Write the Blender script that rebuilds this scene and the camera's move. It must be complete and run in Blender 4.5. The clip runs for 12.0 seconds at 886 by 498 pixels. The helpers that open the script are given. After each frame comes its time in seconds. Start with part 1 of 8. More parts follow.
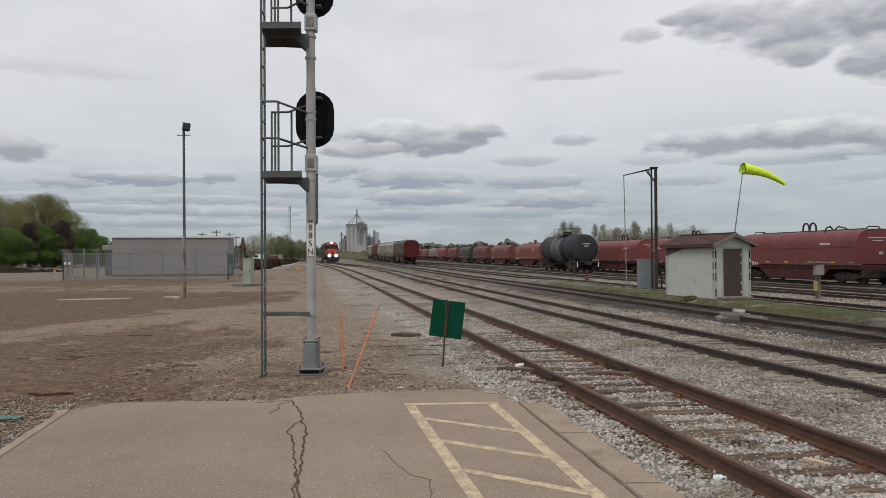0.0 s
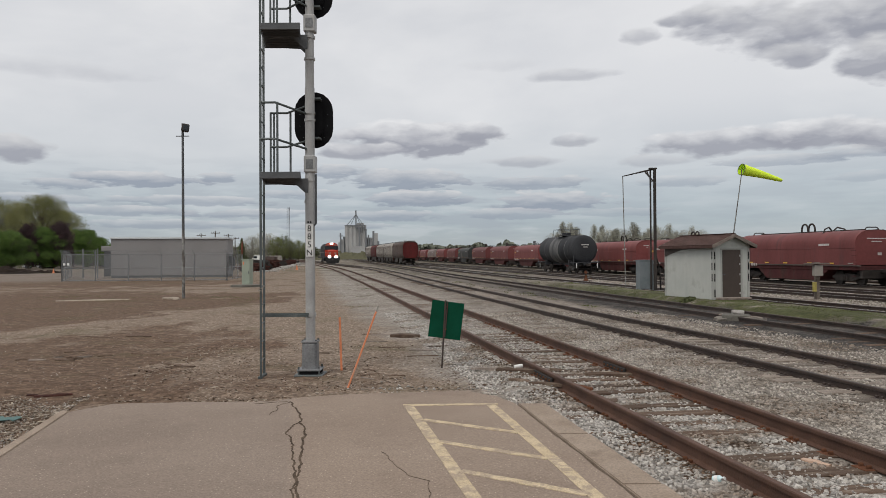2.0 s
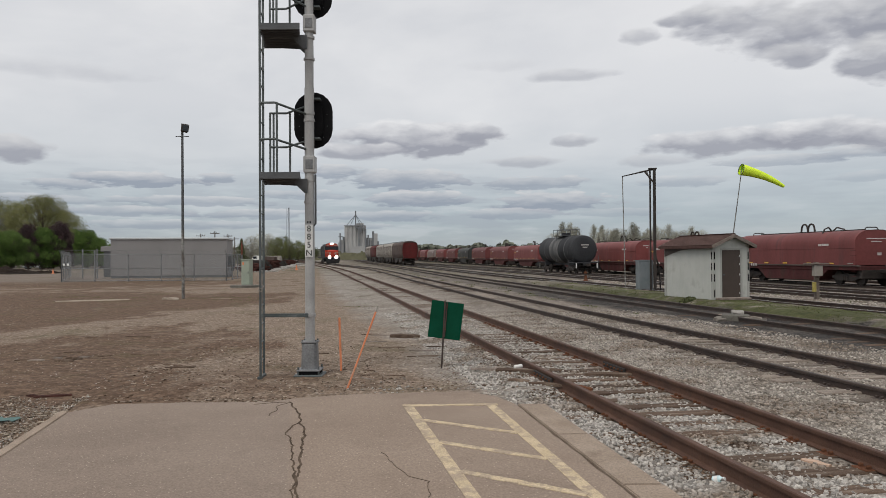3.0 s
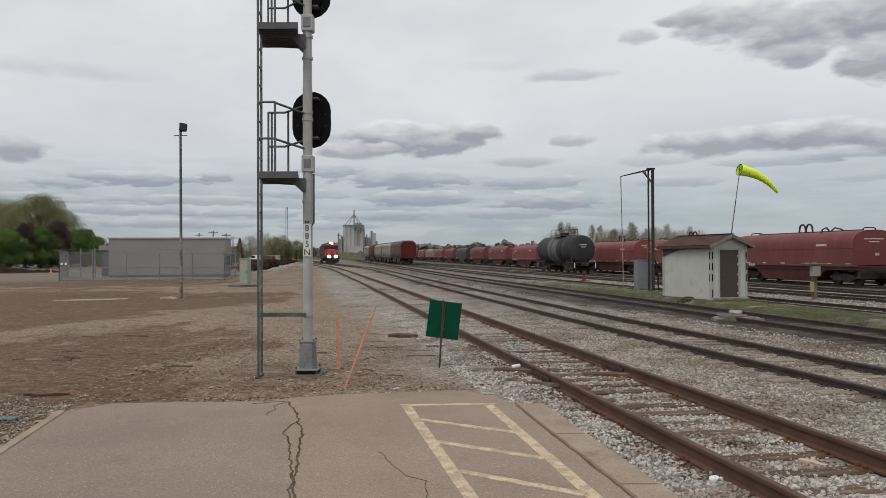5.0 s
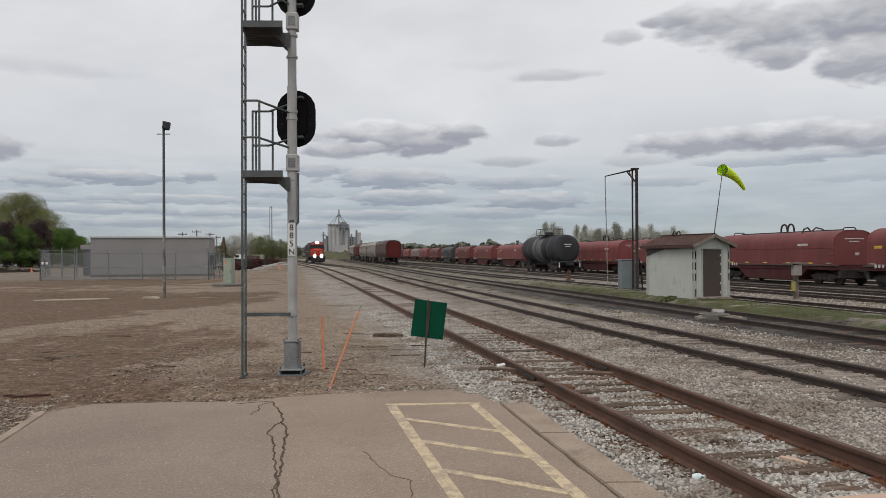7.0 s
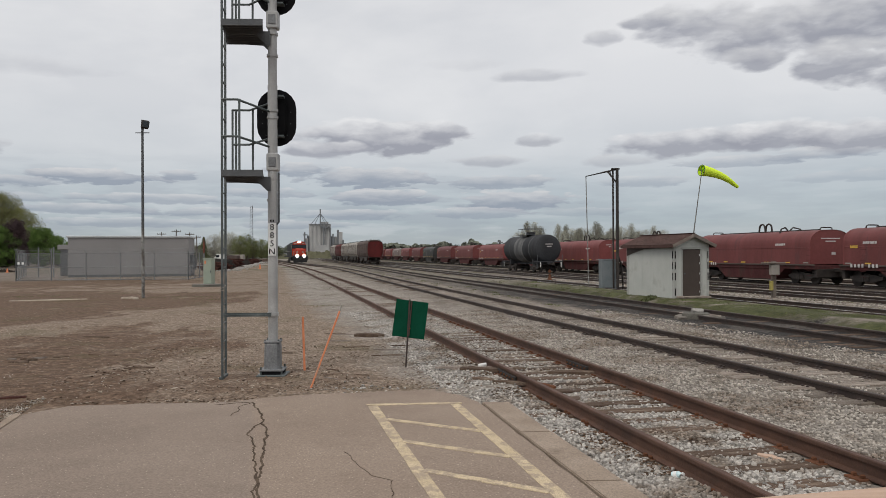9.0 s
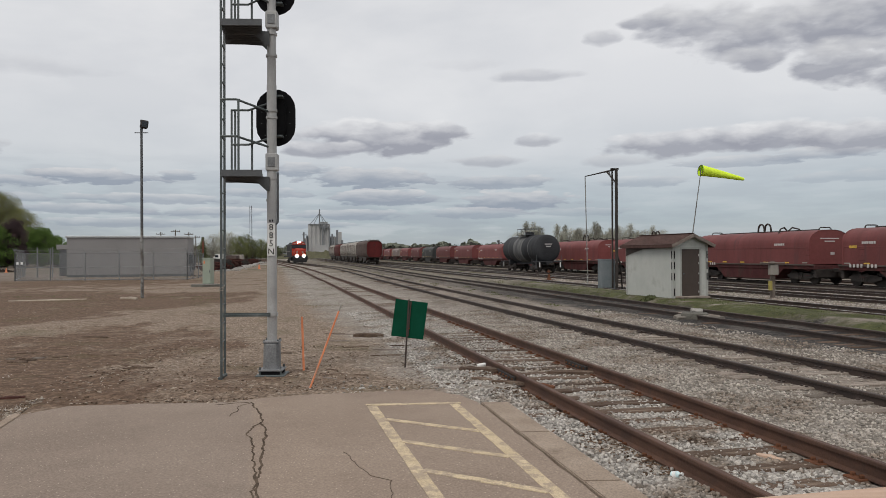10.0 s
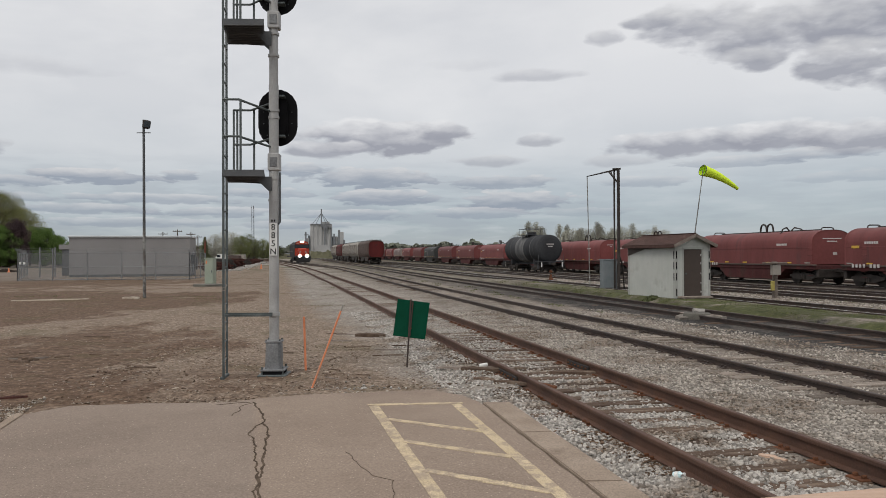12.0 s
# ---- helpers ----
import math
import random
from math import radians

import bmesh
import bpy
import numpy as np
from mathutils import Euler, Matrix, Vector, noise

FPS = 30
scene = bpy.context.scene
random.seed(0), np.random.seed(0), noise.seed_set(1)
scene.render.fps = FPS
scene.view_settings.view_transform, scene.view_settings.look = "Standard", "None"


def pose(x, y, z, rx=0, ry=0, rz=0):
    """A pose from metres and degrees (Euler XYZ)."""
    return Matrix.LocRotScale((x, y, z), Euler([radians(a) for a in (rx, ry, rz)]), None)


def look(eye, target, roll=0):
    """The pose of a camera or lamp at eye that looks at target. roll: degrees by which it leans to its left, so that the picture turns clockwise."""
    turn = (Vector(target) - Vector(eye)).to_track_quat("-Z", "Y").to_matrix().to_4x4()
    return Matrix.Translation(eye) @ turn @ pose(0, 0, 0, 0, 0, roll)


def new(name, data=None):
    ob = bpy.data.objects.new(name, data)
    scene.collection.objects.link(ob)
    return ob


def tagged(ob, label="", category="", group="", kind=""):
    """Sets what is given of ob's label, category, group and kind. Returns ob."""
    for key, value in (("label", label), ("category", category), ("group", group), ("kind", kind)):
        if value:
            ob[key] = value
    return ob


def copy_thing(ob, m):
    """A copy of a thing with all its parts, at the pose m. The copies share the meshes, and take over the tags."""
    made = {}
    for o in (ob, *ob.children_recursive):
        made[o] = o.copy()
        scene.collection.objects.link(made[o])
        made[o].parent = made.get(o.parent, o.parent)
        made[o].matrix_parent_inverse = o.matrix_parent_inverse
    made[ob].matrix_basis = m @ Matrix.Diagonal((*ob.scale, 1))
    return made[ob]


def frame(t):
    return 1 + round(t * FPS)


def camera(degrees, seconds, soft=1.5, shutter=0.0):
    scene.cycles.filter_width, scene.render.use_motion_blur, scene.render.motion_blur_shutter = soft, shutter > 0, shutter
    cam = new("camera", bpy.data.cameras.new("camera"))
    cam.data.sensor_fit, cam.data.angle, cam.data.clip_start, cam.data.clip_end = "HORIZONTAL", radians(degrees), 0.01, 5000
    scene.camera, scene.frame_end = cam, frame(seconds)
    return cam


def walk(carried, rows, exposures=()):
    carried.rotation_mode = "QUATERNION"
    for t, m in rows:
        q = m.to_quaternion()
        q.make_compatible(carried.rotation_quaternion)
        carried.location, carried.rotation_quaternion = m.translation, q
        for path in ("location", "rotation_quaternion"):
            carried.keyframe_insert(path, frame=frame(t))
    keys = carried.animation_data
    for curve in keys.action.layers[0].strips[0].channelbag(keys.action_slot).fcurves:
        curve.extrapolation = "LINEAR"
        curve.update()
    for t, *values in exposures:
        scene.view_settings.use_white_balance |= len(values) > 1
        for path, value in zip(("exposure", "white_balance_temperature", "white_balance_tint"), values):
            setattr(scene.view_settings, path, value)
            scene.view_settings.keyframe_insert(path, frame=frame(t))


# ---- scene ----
cam = camera(62.19, 12.0, soft=0.75)
walk(cam, [
    (0.0, pose(0.000, 0.000, 2.0, 90.523, 0.289, 0.074)),
    (0.2, pose(0.000, -0.001, 2.0, 90.541, 0.310, -0.018)),
    (0.4, pose(0.001, -0.003, 2.0, 90.564, 0.340, -0.293)),
    (0.5, pose(0.001, -0.003, 2.0, 90.573, 0.352, -0.568)),
    (0.7, pose(0.002, 0.000, 2.0, 90.568, 0.355, -0.852)),
    (0.85, pose(0.003, 0.004, 2.0, 90.559, 0.360, -0.612)),
    (1.0, pose(0.003, 0.006, 2.0, 90.551, 0.363, -0.294)),
    (1.2, pose(0.003, 0.003, 2.0, 90.567, 0.330, -0.080)),
    (1.5, pose(0.003, 0.000, 2.0, 90.578, 0.298, -0.011)),
    (2.0, pose(0.002, 0.000, 2.0, 90.595, 0.300, 0.003)),
    (2.5, pose(0.003, 0.000, 2.0, 90.612, 0.320, 0.002)),
    (3.0, pose(0.003, 0.006, 2.0, 90.612, 0.320, -0.020)),
    (5.0, pose(0.008, 0.005, 2.0, 90.583, 0.236, -0.145)),
    (5.5, pose(0.009, 0.006, 2.0, 90.583, 0.236, -0.209)),
    (6.0, pose(0.009, 0.005, 2.0, 90.589, 0.225, -0.275)),
    (6.5, pose(0.010, 0.005, 2.0, 90.573, 0.250, -0.330)),
    (6.8, pose(0.009, 0.004, 2.0, 90.556, 0.230, -0.790)),
    (7.0, pose(0.009, 0.003, 2.0, 90.538, 0.220, -1.307)),
    (7.2, pose(0.011, 0.003, 2.0, 90.530, 0.225, -1.735)),
    (8.8, pose(0.016, 0.004, 2.0, 90.514, 0.253, -2.690)),
    (9.0, pose(0.017, 0.004, 2.0, 90.514, 0.253, -2.724)),
    (9.5, pose(0.017, 0.005, 2.0, 90.515, 0.253, -2.787)),
    (11.0, pose(0.017, 0.005, 2.0, 90.515, 0.253, -2.787)),
    (11.5, pose(0.018, 0.008, 2.0, 90.514, 0.234, -2.680)),
    (12.0, pose(0.016, 0.006, 2.0, 90.514, 0.235, -2.639)),
])

# ---- sky and sun ----
world = bpy.data.worlds.new("overcast_sky")
scene.world = world
world.use_nodes = True


def nod(tree, kind, **values):
    n = tree.nodes.new(kind)
    for k, v in values.items():
        n.inputs[k.replace("_", " ")].default_value = v
    return n


def math_node(tree, op, a, b=None, c=None, clamp=False):
    n = tree.nodes.new("ShaderNodeMath")
    n.operation, n.use_clamp = op, clamp
    for i, v in enumerate((a, b, c)):
        if v is None:
            continue
        if isinstance(v, (int, float)):
            n.inputs[i].default_value = v
        else:
            tree.links.new(v, n.inputs[i])
    return n.outputs[0]


def ramp_node(tree, fac, stops, mode="LINEAR"):
    n = tree.nodes.new("ShaderNodeValToRGB")
    n.color_ramp.interpolation = mode
    e = n.color_ramp.elements
    while len(e) < len(stops):
        e.new(0.5)
    for el, (p, c) in zip(e, stops):
        el.position = p
        el.color = (*c, 1) if len(c) == 3 else c
    tree.links.new(fac, n.inputs["Fac"])
    return n.outputs["Color"]


def mix_node(tree, fac, a, b, mode="MIX"):
    n = tree.nodes.new("ShaderNodeMix")
    n.data_type, n.blend_type = "RGBA", mode
    for i, v in ((0, fac), (6, a), (7, b)):
        if isinstance(v, (int, float)):
            n.inputs[i].default_value = v
        elif isinstance(v, tuple):
            n.inputs[i].default_value = (*v, 1)
        else:
            tree.links.new(v, n.inputs[i])
    return n.outputs[2]


# clouds over the yard: bearing, height and half-sizes in degrees, density, softness of the edge
CLOUDS = (
    (21.7, 16.6, 4.6, 1.5, 0.85, 0.6), (18.6, 17.0, 2.2, 0.7, 0.75, 0.8), (26.0, 15.4, 5.0, 1.9, 0.9, 0.5), (29.8, 15.6, 5.0, 2.3, 0.9, 0.5), (34.0, 16.0, 5.0, 3.0, 0.9, 0.5), (31.2, 13.0, 3.4, 1.5, 0.9, 0.7), (36.0, 12.5, 4.0, 2.0, 0.85, 0.6), (25.9, 13.8, 2.4, 0.9, 0.85, 0.7),
    (15.2, 16.2, 1.5, 0.6, 0.55, 0.7), (9.7, 13.7, 3.6, 0.5, 0.45, 0.6), (4.8, 14.6, 3.0, 0.5, 0.15, 0.5), (-27.0, 13.0, 6.0, 0.7, 0.25, 0.5),
    (-2.2, 9.1, 6.6, 1.35, 0.95, 1.1), (-6.4, 8.2, 3.6, 0.7, 0.8, 1.0), (2.6, 9.7, 2.0, 0.8, 0.8, 1.0), (21.5, 8.3, 6.5, 1.05, 0.85, 0.9), (27.6, 8.4, 4.5, 1.05, 0.85, 0.9), (32.0, 8.0, 4.5, 1.1, 0.85, 0.9),
    (10.2, 8.9, 1.9, 0.55, 0.6, 0.9), (6.3, 7.3, 3.2, 0.45, 0.5, 0.8), (25.3, 6.7, 5.2, 0.45, 0.5, 0.8), (30.0, 6.9, 4.0, 0.5, 0.5, 0.8), (18.0, 5.5, 3.2, 0.45, 0.45, 0.8),
    (-30.2, 7.4, 2.6, 0.95, 0.85, 1.0), (-22.6, 5.7, 5.0, 0.55, 0.85, 1.1), (-27.6, 5.2, 2.6, 0.45, 0.7, 1.0), (-16.9, 6.0, 1.6, 0.4, 0.7, 1.0), (-10.5, 4.8, 3.6, 0.45, 0.55, 0.9),
    (-8.2, 6.6, 2.6, 0.6, 0.7, 1.0), (-3.0, 6.0, 5.2, 0.85, 0.8, 1.1), (-1.8, 4.5, 4.4, 0.65, 0.8, 1.1), (7.3, 5.7, 4.4, 0.55, 0.65, 1.0), (8.4, 4.2, 4.6, 0.85, 0.8, 1.0), (5.6, 3.3, 4.0, 0.45, 0.55, 1.0), (-4.4, 3.2, 4.6, 0.45, 0.6, 1.0),
    (-19.0, 4.2, 6.0, 0.4, 0.6, 1.0), (-24.0, 3.4, 6.0, 0.4, 0.6, 1.0), (-14.0, 3.3, 5.0, 0.4, 0.6, 1.0), (-29.0, 4.1, 4.0, 0.4, 0.55, 1.0), (-20.0, 2.5, 7.0, 0.35, 0.5, 1.0), (-9.0, 2.4, 5.0, 0.35, 0.5, 1.0),
    (16.0, 7.1, 2.6, 0.5, 0.4, 0.8), (32.5, 5.3, 5.0, 0.45, 0.3, 0.8), (14.0, 3.3, 4.0, 0.35, 0.3, 0.9),
)


def build_sky():
    t = world.node_tree
    t.nodes.clear()
    out = t.nodes.new("ShaderNodeOutputWorld")
    bg = t.nodes.new("ShaderNodeBackground")
    sky = t.nodes.new("ShaderNodeTexSky")
    sky.sky_type, sky.sun_disc = "NISHITA", False
    sky.sun_elevation, sky.sun_rotation = radians(52), radians(215)
    skyc = mix_node(t, 1.0, sky.outputs["Color"], (0.085, 0.085, 0.085), "MULTIPLY")
    co = t.nodes.new("ShaderNodeTexCoord")
    sep = t.nodes.new("ShaderNodeSeparateXYZ")
    t.links.new(co.outputs["Generated"], sep.inputs[0])
    az = math_node(t, "MULTIPLY", math_node(t, "ARCTAN2", sep.outputs["X"], sep.outputs["Y"]), 57.3)
    el = math_node(t, "MULTIPLY", math_node(t, "ARCSINE", sep.outputs["Z"]), 57.3)
    ang = t.nodes.new("ShaderNodeCombineXYZ")
    t.links.new(az, ang.inputs[0])
    t.links.new(el, ang.inputs[1])

    def cloud(scale, detail, rough, stretch, distortion=0.2, where=(0, 0, 0)):
        mp = t.nodes.new("ShaderNodeMapping")
        mp.inputs["Scale"].default_value, mp.inputs["Location"].default_value = stretch, where
        t.links.new(ang.outputs[0], mp.inputs[0])
        n = nod(t, "ShaderNodeTexNoise", Scale=scale, Detail=detail, Roughness=rough, Distortion=distortion)
        t.links.new(mp.outputs[0], n.inputs["Vector"])
        return n.outputs["Fac"]

    veil = cloud(0.09, 5, 0.55, (0.6, 1.4, 1))
    fluff = cloud(0.62, 6, 0.48, (0.6, 1.5, 1), 0.1)
    shred = cloud(0.95, 7, 0.55, (0.5, 2.2, 1), 0.15, (5.0, 2.0, 0))
    lump = cloud(0.8, 5, 0.5, (0.6, 1.5, 1), 0.2, (3.0, 11.0, 0))
    streak = cloud(0.42, 6, 0.52, (0.42, 2.7, 1), 0.15, (7.0, 3.0, 0))
    high = math_node(t, "DIVIDE", el, 90.0, clamp=True)
    # pale closed cloud above, thinning to a blue haze at the horizon
    base = ramp_node(t, high, [(0.0, (0.375, 0.412, 0.432)), (0.03, (0.375, 0.435, 0.482)), (0.06, (0.455, 0.502, 0.545)), (0.085, (0.585, 0.605, 0.632)), (0.13, (0.675, 0.68, 0.697)), (0.5, (0.73, 0.73, 0.745))])
    base = mix_node(t, math_node(t, "MULTIPLY", ramp_node(t, veil, [(0.40, (0, 0, 0)), (0.64, (1, 1, 1))]), math_node(t, "MULTIPLY_ADD", math_node(t, "DIVIDE", math_node(t, "SUBTRACT", el, 5.0), 8.0, clamp=True), 0.5, 0.12)), base, (0.86, 0.85, 0.845))
    # the cloud is thinnest, and brightest, to the east
    thin = math_node(t, "MULTIPLY", math_node(t, "DIVIDE", math_node(t, "SUBTRACT", az, 4.0), 12.0, clamp=True), math_node(t, "DIVIDE", math_node(t, "SUBTRACT", el, 9.5), 5.0, clamp=True))
    base = mix_node(t, math_node(t, "MULTIPLY", thin, 0.5), base, (0.82, 0.812, 0.812))
    base = mix_node(t, 0.12, base, skyc)
    low = math_node(t, "MULTIPLY", math_node(t, "DIVIDE", el, 2.0, clamp=True), math_node(t, "DIVIDE", math_node(t, "SUBTRACT", 8.0, el), 4.0, clamp=True))
    dark = ramp_node(t, streak, [(0.48, (0, 0, 0)), (0.58, (1, 1, 1))])
    west = math_node(t, "ADD", math_node(t, "MULTIPLY", math_node(t, "DIVIDE", math_node(t, "SUBTRACT", 14.0, az), 8.0, clamp=True), 0.5), 0.5)
    bright = ramp_node(t, streak, [(0.36, (1, 1, 1)), (0.46, (0, 0, 0))])
    col = mix_node(t, math_node(t, "MULTIPLY", math_node(t, "MULTIPLY", math_node(t, "MULTIPLY", bright, west), low), 0.26), base, (0.66, 0.675, 0.70))
    col = mix_node(t, math_node(t, "MULTIPLY", math_node(t, "MULTIPLY", math_node(t, "MULTIPLY", dark, west), low), 0.36), col, (0.31, 0.34, 0.395))
    puff = math_node(t, "ADD", math_node(t, "MULTIPLY_ADD", fluff, 2.6, -0.15), math_node(t, "MULTIPLY_ADD", lump, 0.5, -0.25))
    ragged = math_node(t, "ADD", math_node(t, "MULTIPLY_ADD", shred, 3.4, -0.65), math_node(t, "MULTIPLY_ADD", lump, 0.5, -0.25))
    for a, e, w, h, k, edge in CLOUDS:
        mp = t.nodes.new("ShaderNodeMapping")
        mp.inputs["Location"].default_value = (-a / w, -e / h, 0)
        mp.inputs["Scale"].default_value = (1 / w, 1 / h, 1)
        t.links.new(ang.outputs[0], mp.inputs[0])
        dot = t.nodes.new("ShaderNodeVectorMath")
        dot.operation = "DOT_PRODUCT"
        t.links.new(mp.outputs[0], dot.inputs[0])
        t.links.new(mp.outputs[0], dot.inputs[1])
        up = t.nodes.new("ShaderNodeSeparateXYZ")
        t.links.new(mp.outputs[0], up.inputs[0])
        inside = math_node(t, "MULTIPLY", math_node(t, "SUBTRACT", puff if e > 7 else ragged, dot.outputs["Value"]), (1.9 if e > 7 else 2.6) * edge, clamp=True)
        shade = math_node(t, "MULTIPLY_ADD", math_node(t, "ADD", up.outputs["Y"], math_node(t, "MULTIPLY_ADD", lump if e > 7 else shred, 1.8, -0.9)), -0.72, 0.74, clamp=True)
        lit = 0.62 if e > 12 else 0.73 if e > 7.5 else 0.60
        tone = mix_node(t, shade, (lit, lit + 0.005, lit + 0.02), (0.31, 0.322, 0.372) if e > 7 else (0.27, 0.308, 0.375))
        col = mix_node(t, math_node(t, "MULTIPLY", inside, k), col, tone)
    t.links.new(col, bg.inputs["Color"])
    bg.inputs["Strength"].default_value = 1.06
    t.links.new(bg.outputs[0], out.inputs["Surface"])


build_sky()
sun_data = bpy.data.lights.new("sun", "SUN")
sun_data.energy, sun_data.angle, sun_data.color = 1.35, radians(25), (1.0, 0.94, 0.86)
sun = new("sun", sun_data)
sun.matrix_world = look((-30, -40, 70), (0, 0, 0))
scene.view_settings.exposure = 0.0

# ---- materials ----
def mat(name, c1, c2, scale=2.0, fine=40.0, rough=0.8, bump=0.3, metal=0.0, stain=None, stain_scale=1.2, stain_at=0.58,
        vary=0.0, island=0.0, stretch=(1, 1, 1), grain=0.25, dist=0.02, spec=0.5, speck=None):
    """A surface of two tones in large patches, fine grain with relief, and stains of a third tone."""
    m = bpy.data.materials.new(name)
    m.use_nodes = True
    t = m.node_tree
    b = t.nodes["Principled BSDF"]
    co = t.nodes.new("ShaderNodeTexCoord")
    mp = t.nodes.new("ShaderNodeMapping")
    mp.inputs["Scale"].default_value = stretch
    t.links.new(co.outputs["Object"], mp.inputs[0])

    def noise_tex(s, d=4, r=0.55):
        n = nod(t, "ShaderNodeTexNoise", Scale=s, Detail=d, Roughness=r)
        t.links.new(mp.outputs[0], n.inputs["Vector"])
        return n.outputs["Fac"]

    big, small = noise_tex(scale), noise_tex(fine, 3, 0.6)
    col = ramp_node(t, big, [(0.34, c1), (0.66, c2)])
    if stain:
        st = ramp_node(t, noise_tex(stain_scale, 6, 0.62), [(stain_at, (0, 0, 0)), (stain_at + 0.10, (1, 1, 1))])
        col = mix_node(t, math_node(t, "MULTIPLY", st, 0.8), col, stain)
    if speck:
        vo = nod(t, "ShaderNodeTexVoronoi", Scale=40.0)
        t.links.new(mp.outputs[0], vo.inputs["Vector"])
        dots = ramp_node(t, vo.outputs["Distance"], [(0.16, (1, 1, 1)), (0.30, (0, 0, 0))])
        pick = t.nodes.new("ShaderNodeSeparateColor")
        t.links.new(vo.outputs["Color"], pick.inputs[0])
        few = math_node(t, "GREATER_THAN", pick.outputs[0], 0.84)
        col = mix_node(t, math_node(t, "MULTIPLY", math_node(t, "MULTIPLY", dots, few), 0.75), col, speck)
        few2 = math_node(t, "LESS_THAN", pick.outputs[0], 0.09)
        col = mix_node(t, math_node(t, "MULTIPLY", math_node(t, "MULTIPLY", dots, few2), 0.6), col, tuple(0.35 * v for v in speck))
    lo, hi = 1 - grain, 1 + grain
    g = ramp_node(t, small, [(0.3, (lo / 2, lo / 2, lo / 2)), (0.7, (hi / 2, hi / 2, hi / 2))])
    col = mix_node(t, 1.0, col, mix_node(t, 1.0, g, (2, 2, 2), "MULTIPLY"), "MULTIPLY")
    if vary or island:
        if island:
            r = t.nodes.new("ShaderNodeNewGeometry").outputs["Random Per Island"]
            k = island
        else:
            r = t.nodes.new("ShaderNodeObjectInfo").outputs["Random"]
            k = vary
        f = math_node(t, "ADD", math_node(t, "MULTIPLY", r, 2 * k), 1 - k)
        cmb = t.nodes.new("ShaderNodeCombineXYZ")
        for i in range(3):
            t.links.new(f, cmb.inputs[i])
        col = mix_node(t, 1.0, col, cmb.outputs[0], "MULTIPLY")
    t.links.new(col, b.inputs["Base Color"])
    b.inputs["Roughness"].default_value, b.inputs["Metallic"].default_value = rough, metal
    b.inputs["Specular IOR Level"].default_value = spec
    if bump:
        bp = nod(t, "ShaderNodeBump", Strength=bump, Distance=dist)
        t.links.new(small, bp.inputs["Height"])
        t.links.new(bp.outputs[0], b.inputs["Normal"])
    return m


def glow(name, color, power):
    m = bpy.data.materials.new(name)
    m.use_nodes = True
    b = m.node_tree.nodes["Principled BSDF"]
    b.inputs["Base Color"].default_value = (*color, 1)
    b.inputs["Emission Color"].default_value = (*color, 1)
    b.inputs["Emission Strength"].default_value = power
    return m


def plain(name, c, rough=0.6, metal=0.0):
    return mat(name, tuple(0.93 * v for v in c), tuple(1.07 * v for v in c), 4, 60, rough, 0.08, metal, grain=0.08)


M_RAIL = mat("rusty_rail_steel", (0.074, 0.038, 0.026), (0.115, 0.059, 0.038), 3, 60, 0.7, 0.3, 0.2, stain=(0.05, 0.034, 0.028), grain=0.2)
M_RAIL_DARK = mat("dark_rail_steel", (0.042, 0.031, 0.027), (0.068, 0.046, 0.037), 3, 60, 0.65, 0.3, 0.2, grain=0.2)
M_POLISHED = mat("polished_rail_head", (0.34, 0.33, 0.32), (0.44, 0.43, 0.42), 2, 40, 0.35, 0.02, 0.8, grain=0.1)
M_RUST = mat("orange_rust", (0.100, 0.044, 0.024), (0.160, 0.068, 0.037), 6, 70, 0.9, 0.4, stain=(0.07, 0.04, 0.028), grain=0.3, spec=0.2)
M_TIE = mat("weathered_tie_wood", (0.075, 0.050, 0.036), (0.14, 0.099, 0.074), 1.5, 30, 0.95, 0.5, stain=(0.22, 0.175, 0.135), vary=0.3, stretch=(1, 9, 1), grain=0.35, spec=0.2)
M_TIEPALE = mat("bleached_tie_wood", (0.15, 0.122, 0.10), (0.27, 0.232, 0.198), 1.5, 30, 0.95, 0.5, stain=(0.36, 0.32, 0.28), vary=0.35, stretch=(1, 9, 1), grain=0.35, spec=0.2)
M_STONE = mat("limestone_ballast", (0.325, 0.303, 0.275), (0.43, 0.405, 0.372), 8, 90, 0.92, 0.3, stain=(0.20, 0.155, 0.118), stain_scale=0.9, stain_at=0.49, island=0.5, grain=0.2, spec=0.2)
M_STONEBROWN = mat("dusty_ballast_stone", (0.285, 0.256, 0.222), (0.385, 0.35, 0.31), 8, 90, 0.92, 0.3, stain=(0.165, 0.126, 0.096), stain_scale=0.8, stain_at=0.49, island=0.5, grain=0.2, spec=0.2)
M_DARKSTONE = mat("brown_stone", (0.16, 0.12, 0.088), (0.27, 0.21, 0.165), 8, 90, 0.92, 0.3, island=0.55, grain=0.15, spec=0.2)
M_ASPHALT = mat("worn_asphalt", (0.243, 0.190, 0.152), (0.284, 0.226, 0.182), 0.9, 55, 0.95, 0.6, stain=(0.220, 0.171, 0.137), stain_scale=0.45, stain_at=0.5, grain=0.22, dist=0.008, spec=0.2, speck=(0.54, 0.46, 0.38))


